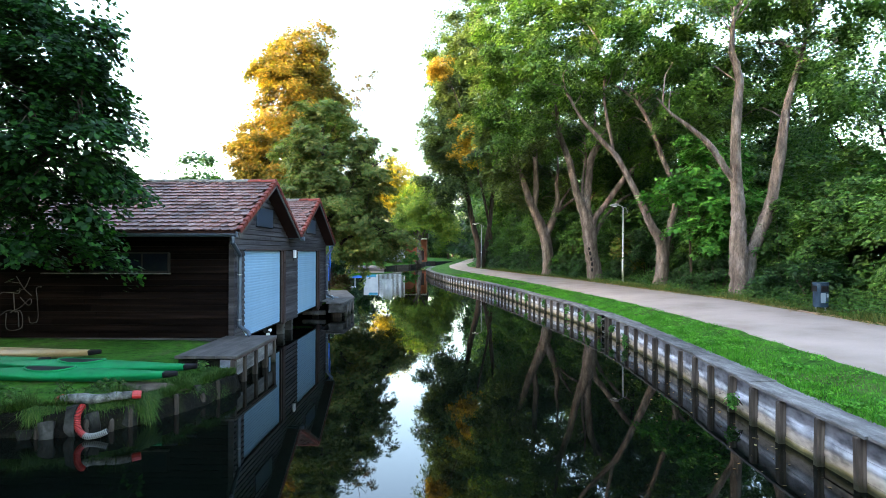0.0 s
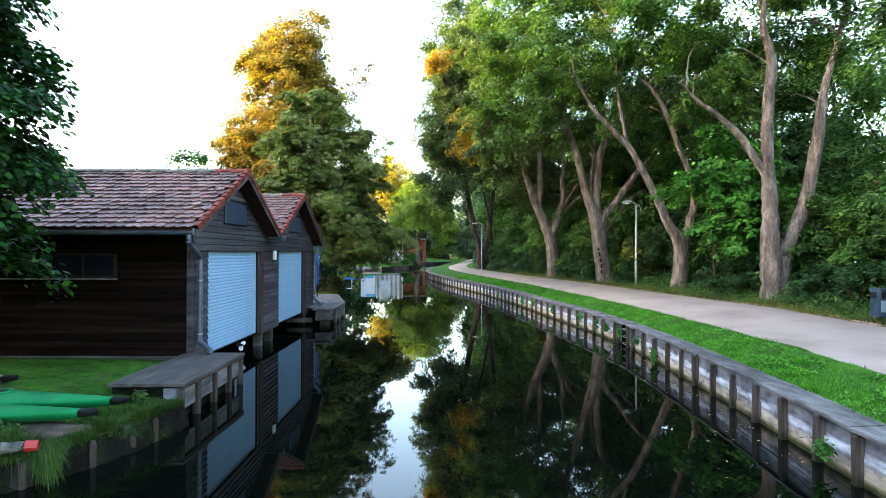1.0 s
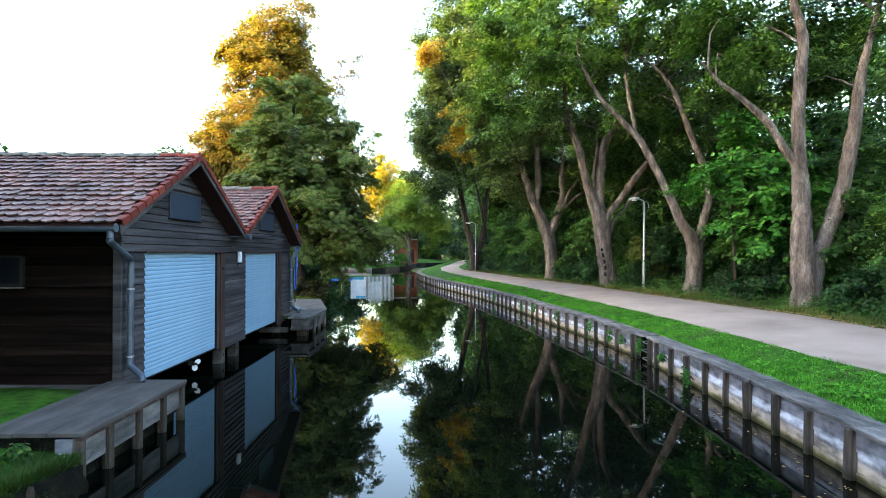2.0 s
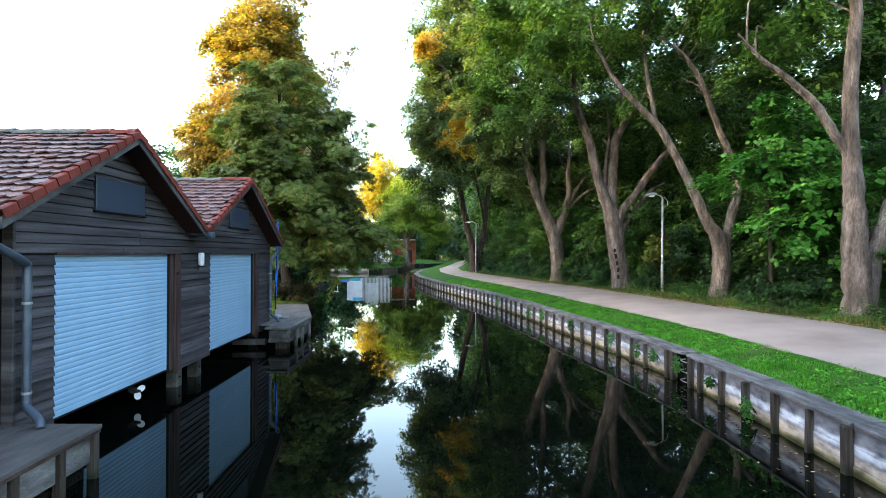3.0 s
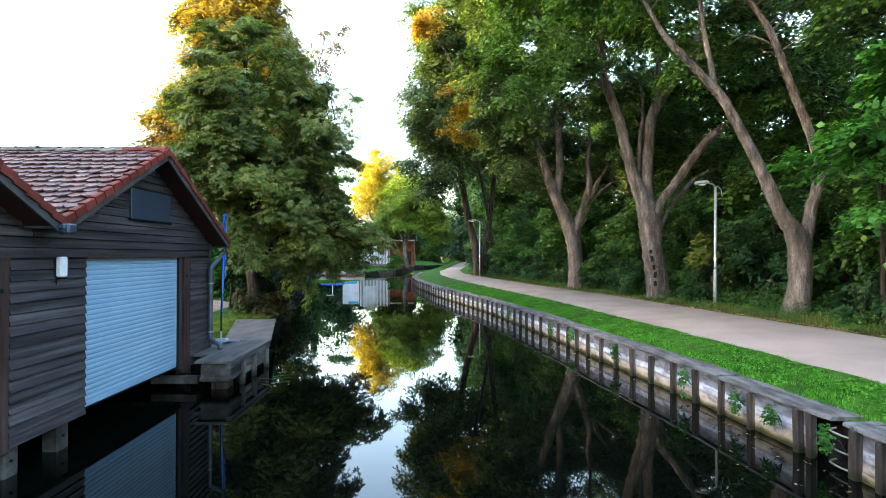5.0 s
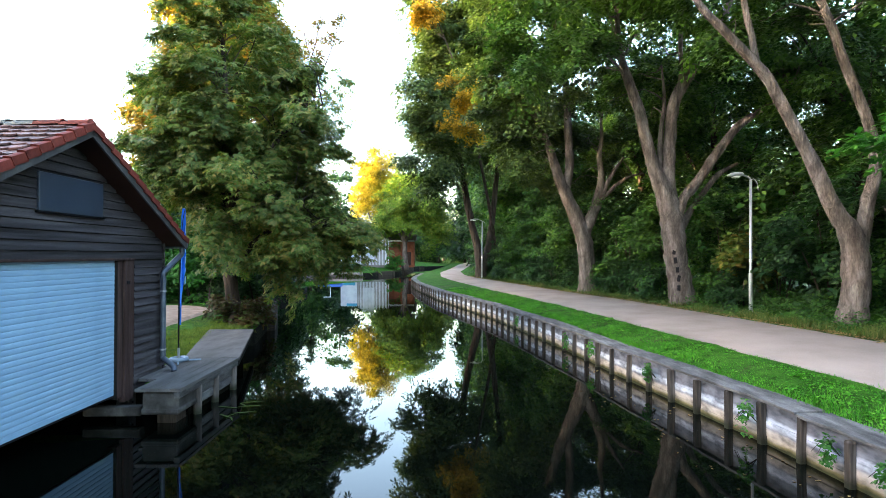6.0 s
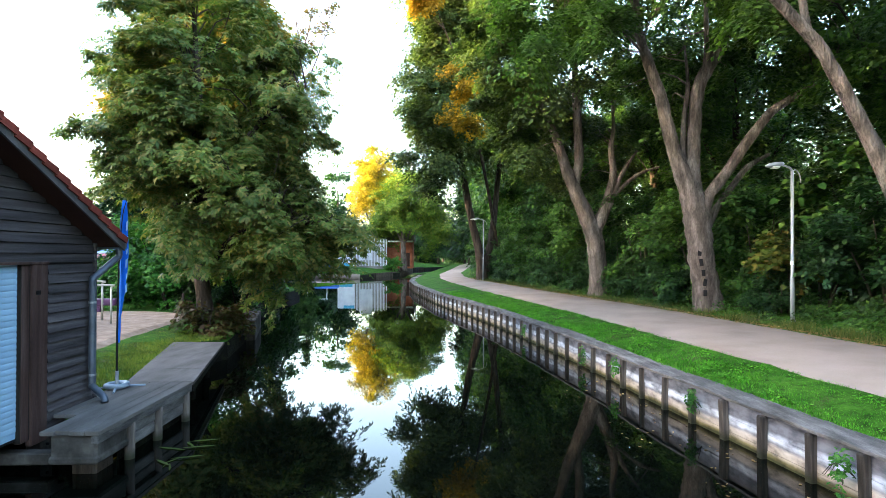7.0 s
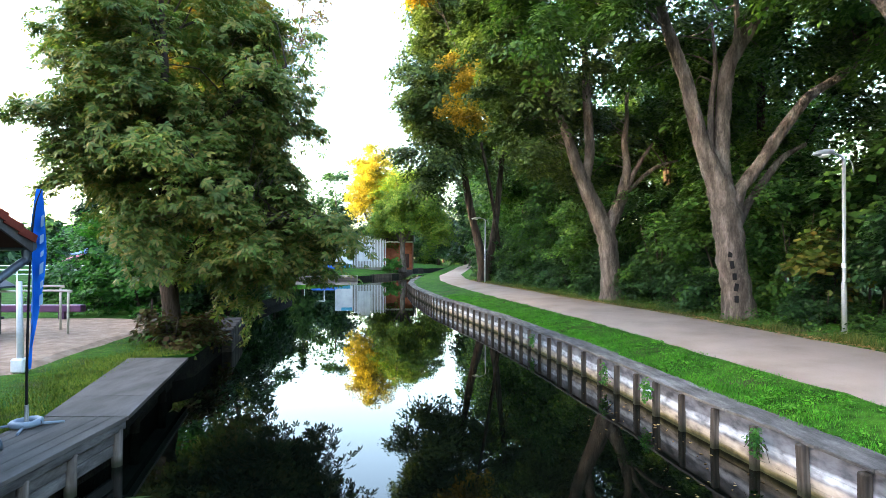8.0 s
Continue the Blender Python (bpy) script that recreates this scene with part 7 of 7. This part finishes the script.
# ---- far buildings on the quay ----
pav = thing("pavilion", (-9, 99, 1.2), "white pavilion with tall white slats behind the far lawn", "pavilion")
part("wall", boxed(-11.6, -6.9, 99.2, 105, 0.9, 5.0, 0.02), M["pale_stone"], pav)
for k in range(21):
    x = -11.0 + k * 0.225
    part("slat", boxed(x, x + 0.10, 98.9, 99.02, 1.3, 5.3 + 0.25 * ((k * 7) % 5) / 5, 0.01), M["chalk"], pav)
part("panel", boxed(-10.4, -8.6, 99.05, 99.19, 2.2, 5.9, 0.01), M["chalk"], pav)
sgn = thing("sign_panel", (-12.6, 97.5, 1.2), "white notice panel with a cyan band", "sign")
part("board", boxed(-13.5, -11.0, 97.4, 97.55, 1.3, 4.9, 0.02), M["chalk"], sgn)
part("band", boxed(-13.2, -11.3, 97.37, 97.398, 1.3, 1.75, 0.005), M["cyan"], sgn)
part("band", boxed(-12.6, -11.02, 97.37, 97.398, 4.45, 4.88, 0.005), M["cyan"], sgn)
brk = thing("brick_house", (-4.5, 103, 1.2), "flat-roofed red brick house behind the far lawn", "house")
part("wall", boxed(-6.9, -2.6, 101, 108, 0.9, 5.2, 0.02), M["brick"], brk)
part("roof", boxed(-7.2, -2.3, 100.6, 108.4, 5.2, 6.1, 0.03), M["roofing"], brk, "brown roof edge")
part("door", boxed(-3.9, -3.0, 100.94, 100.995, 1.2, 3.3, 0.01), M["timber"], brk)
part("fascia", boxed(-7.0, -2.5, 100.9, 100.99, 4.95, 5.19, 0.01), M["white"], brk)
tarp = tagged(part("covered_boat", boxed(-16.2, -12.6, 93.2, 94.6, 1.0, 1.75, 0.25), M["blue"]), "boat under a blue cover on the far lawn", "boat")
goal = tube_frame("goal_frame", "white goal frame on the far lawn", (-17.6, 96, 1.2), (-14.8, 96, 1.2), 2.2, 0.06, "white")
b6 = copy_thing(b1, Matrix.Translation((-5.3, 96.4, 0.6)))
b6.scale = (0.62, 0.62, 0.62)
b6["label"] = "round bright green bush at the quay corner"

# ---- a house glimpsed behind the woods ----
hs = thing("house", (33, 50, 1.5), "white house with a red roof glimpsed between trees", "house")
part("wall", boxed(28, 38, 46, 54, 1.2, 6.5, 0.02), M["white"], hs)
bm = bmesh.new()
prism(bm, [Vector((27.5, 45.6, 6.4)), Vector((33, 45.6, 10.5)), Vector((38.5, 45.6, 6.4))], 8.8, (0, 1, 0))
part("roof", bm, M["verge"], hs, "red tiled roof")
for k in range(3):
    w = part("window", boxed(29.3 + k * 3, 30.5 + k * 3, 45.93, 45.99, 3.4, 4.9, 0.01), M["glass"], hs)
    part("frame", boxed(29.2 + k * 3, 30.6 + k * 3, 45.95, 45.985, 3.3, 5.0, 0.01), M["barge"], w)

# ---- plants on the bank wall ----
VINE = "plants on the bank wall"
for i, (y, z, r) in enumerate(((8.7, 0.30, 0.10), (17.95, 0.40, 0.20), (16.5, 0.38, 0.13), (18.95, 0.40, 0.20), (19.8, 0.42, 0.24), (21.35, 0.38, 0.30), (24.2, 0.42, 0.24), (27.0, 0.45, 0.26), (28.8, 0.36, 0.26), (33.5, 0.4, 0.2), (15.3, 0.22, 0.22))):
    rng = np.random.default_rng(100 + i)
    x = right_edge(y) - 0.12
    t = thing("wall_plant", (x, y, z), "small green plant rooted in the bank wall", "plant", VINE)
    bm = bmesh.new()
    for k in range(4):
        a = rng.normal(size=3) * 0.1
        line, rad = smooth_line([(x + 0.14, y, z - 0.1), (x, y + a[1], z + 0.04), (x - 0.06, y + a[1] * 2.2, z - r * 0.5)], [0.006, 0.005, 0.003], 3)
        tube(bm, line, rad, 4)
    part("stem", bm, M["bark_dark"], t)
    P, out = sprays([((x - 0.04, y, z), (0.08, r * 0.62, r))], 30, rng, hollow=0.1, gap=-1)
    from_mesh("foliage", leaf_cloud("foliage", P, out, 8, 0.052, 0.06, rng, width=0.36), M["leaf_maple"], t)


# ---- grass, fallen leaves, floating leaves ----
def blades(name, label, xy, z, h, w, leaf, rng, lean=0.5, cat="grass"):
    n = len(xy)
    P = np.column_stack([xy, z])
    a = rng.random(n) * 6.283
    d = np.column_stack([np.cos(a), np.sin(a), np.zeros(n)])
    s = np.column_stack([-np.sin(a), np.cos(a), np.zeros(n)])
    hh = (h * (0.5 + rng.random(n)))[:, None]
    up = np.array([0, 0, 1.0])
    V = np.stack([P - s * w, P + s * w, P + up * hh + d * hh * lean * rng.random((n, 1))], axis=1)
    me = quick_mesh(name, V, 3)
    return tagged(from_mesh(name, me, M[leaf]), label, cat, kind="stuff")


rng = np.random.default_rng(201)
n = 90000
yy = 3 + 45 * rng.random(n) ** 1.25
xa = np.array([right_edge(v) + 0.36 for v in yy])
xb = np.array([path_near(v) + 0.12 for v in yy])
f = rng.random(n)
xx = xa + (xb - xa) * f
zz = np.where(f < 0.5, 0.655 + (0.78 - 0.655) * f * 2, 0.78 + 0.08 * (f - 0.5) * 2) - 0.02
blades("verge_grass", "short mown green grass between wall and path", np.column_stack([xx, yy]), zz, 0.045 + 0.03 * np.array([noise.noise(Vector((a * 1.5, b * 1.5, 0))) for a, b in zip(xx, yy)]), 0.008, "blade", rng, 0.9)
n = 26000
yy = 10 + 50 * rng.random(n) ** 1.2
xx = np.array([path_far(v) for v in yy]) + 0.02 + 1.1 * rng.random(n) ** 1.2
hh = 0.13 + 0.16 * np.array([noise.noise(Vector((a * 0.9, b * 0.9, 3))) for a, b in zip(xx, yy)])
blades("edge_grass", "uneven longer grass along the shrubs", np.column_stack([xx, yy]), np.full(n, 1.01), np.maximum(hh, 0.03), 0.009, "reed", rng, 0.9)
n = 42000
yy = 7.9 + 5.3 * rng.random(n)
xx = np.array([left_edge(v) for v in yy]) + 0.05 - 5.0 * rng.random(n) ** 1.6
blades("bank_grass", "rough green grass on the kayak bank", np.column_stack([xx, yy]), np.array([left_rim(v) for v in yy]) - 0.03, 0.045 + 0.07 * np.array([noise.noise(Vector((a * 1.8, b * 1.8, 1))) for a, b in zip(xx, yy)]), 0.007, "moss_shaded", rng, 1.0)
n = 14000
yy = 7.75 + 2.8 * rng.random(n)
xx = np.array([left_edge(v) for v in yy]) + 0.12 - 0.5 * rng.random(n)
tuft = np.array([noise.noise(Vector((a * 2.6, b * 2.6, 5))) for a, b in zip(xx, yy)])
ok = (tuft > -0.05) & (((xx + 4.95) / 0.6) ** 2 + ((yy - 9.05) / 0.45) ** 2 > 0.8)
xx, yy, tuft = xx[ok], yy[ok], tuft[ok]
blades("tall_bank_grass", "tufts of long grass on the bank edge", np.column_stack([xx, yy]), 0.26 + 0.12 * rng.random(len(xx)), 0.06 + 0.34 * np.maximum(tuft, 0), 0.006, "moss_shaded", rng, 1.7)
n = 30000
f = rng.random(n)
px = np.interp(f, [0, 0.25, 0.45, 0.6, 1], [-7.2, -6.0, -5.1, -4.6, -4.2]) + rng.normal(size=n) * 0.05
py = np.interp(f, [0, 0.25, 0.45, 0.6, 1], [7.75, 7.80, 8.05, 8.6, 10.4]) - 0.10 + rng.normal(size=n) * 0.07
top = np.column_stack([px, py, 0.34 + 0.08 * rng.random(n)])
outw = unit(np.column_stack([np.interp(f, [0, 0.45, 1], [0.1, 0.6, 1.0]), np.interp(f, [0, 0.45, 1], [-1, -0.8, -0.1]), np.zeros(n)]))
ln = (0.09 + 0.85 * np.array([max(0, noise.noise(Vector((a * 2.2, b * 2.2, 7)))) for a, b in zip(px, py)]))[:, None] * (0.5 + rng.random((n, 1)))
ln = ln * np.where(f > 0.45, 1.0, np.where(f < 0.3, 0.75, 0.3))[:, None]
side = unit(np.cross(outw, np.array([0, 0, 1.0])) + rng.normal(size=(n, 3)) * 0.3)
V = np.stack([top - side * 0.006, top + side * 0.006, top + outw * ln * 0.5 - np.array([0, 0, 1.0]) * ln * (0.4 + 0.6 * rng.random((n, 1))) + rng.normal(size=(n, 3)) * 0.06], axis=1)[ln[:, 0] > 0.12]
tagged(from_mesh("hanging_grass", quick_mesh("hanging_grass", V, 3), M["moss_shaded"]), "long grass hanging down to the water", "grass", kind="stuff")
n = 52000
yy = 23.4 + 9 * rng.random(n)
xx = np.array([min(left_edge(v), -5.0) for v in yy]) - 0.15 - 5.0 * rng.random(n)
ok = (xx > -8.2) | (yy < 27)
blades("lawn_grass", "short yellowish lawn grass behind the deck", np.column_stack([xx, yy])[ok], np.array([left_rim(v) + 0.03 for v in yy])[ok], 0.05, 0.010, "lawn", rng, 1.1)


# clover and broad-leaved herbs in the mown grass
n = 900
yy = 3 + 42 * rng.random(n) ** 1.2
f = rng.random(n)
xx = np.array([right_edge(v) + 0.50 for v in yy]) * (1 - f) + np.array([path_near(v) - 0.05 for v in yy]) * f
ok = np.array([noise.noise(Vector((a * 1.1, b * 1.1, 2))) for a, b in zip(xx, yy)]) > -0.12
P = np.column_stack([xx, yy, 0.70 + 0.16 * f + 0.015])[ok]
tagged(from_mesh("clover", leaf_cloud("clover", P, unit(rng.normal(size=(len(P), 3)) * 0.2 + np.array([0, 0, 1.0])), 26, 0.042, 0.13, rng, width=0.42, flat=0.12, droop=0.0), M["blade"]), "clover and small herbs in the mown grass", "clover", kind="stuff")


def scatter_leaves(name, label, xy, z, size, leaf, rng, cat):
    n = len(xy)
    P = np.column_stack([xy, z])
    nrm = unit(np.array([0, 0, 1.0]) + rng.normal(size=(n, 3)) * 0.15)
    a = unit(np.cross(nrm, rng.normal(size=(n, 3))))
    b = np.cross(nrm, a)
    s = (size * (0.6 + 0.8 * rng.random(n)))[:, None]
    V = np.stack([P - a * s * 0.5, P + b * s * 0.3, P + a * s * 0.5, P - b * s * 0.3], axis=1)
    return tagged(from_mesh(name, quick_mesh(name, V), M[leaf]), label, cat, kind="stuff")


n = 17000
yy = 6 + 55 * rng.random(n)
xx = np.array([path_far(v) for v in yy]) + 0.20 - rng.normal(size=n) * 0.22
scatter_leaves("fallen_leaves", "orange-brown fallen leaves along the path edge", np.column_stack([xx, yy]), np.full(n, 1.03), 0.07, "litter", rng, "leaves")
n = 300
yy = 5 + 24 * rng.random(n)
xx = np.array([right_edge(v) for v in yy]) - 0.2 - 1.3 * rng.random(n) ** 2
scatter_leaves("floating_leaves", "leaves floating on the canal near the wall", np.column_stack([xx, yy]), np.full(n, 0.006), 0.05, "litter", rng, "leaves")
for i in range(9):
    x, y = -3.5 + 0.5 * rng.random(), 22.4 + 1.6 * rng.random()
    a = rng.random() * 3.14
    line = [Vector((x + math.cos(a) * 0.5 * u, y + math.sin(a) * 0.25 * u, 0.006 + 0.002 * i)) for u in (-0.5, -0.2, 0.2, 0.5)]
    bm = bmesh.new()
    w = [0.005, 0.03, 0.03, 0.004]
    vs = [[bm.verts.new(p + Vector((0, q, 0))), bm.verts.new(p - Vector((0, q, 0)))] for p, q in zip(line, w)]
    for p, q in zip(vs, vs[1:]):
        bm.faces.new((p[0], q[0], q[1], p[1]))
    tagged(part("water_weed", bm, M["reed"]), "long green weed leaf floating by the deck", "water weed", "weeds by the deck")

# ---- roof tiles, laid last ----
tile_slope(_slopes[0], E0, ZE, AP1, ZR, 15, 20)
tile_slope(_slopes[2], VAL, ZV, AP2, ZR, 15, 20)
tile_slope(_slopes[1], VAL, ZV, AP1, ZR, 15, 0)
tile_slope(_slopes[3], E1, 3.06, AP2, ZR, 15, 0)
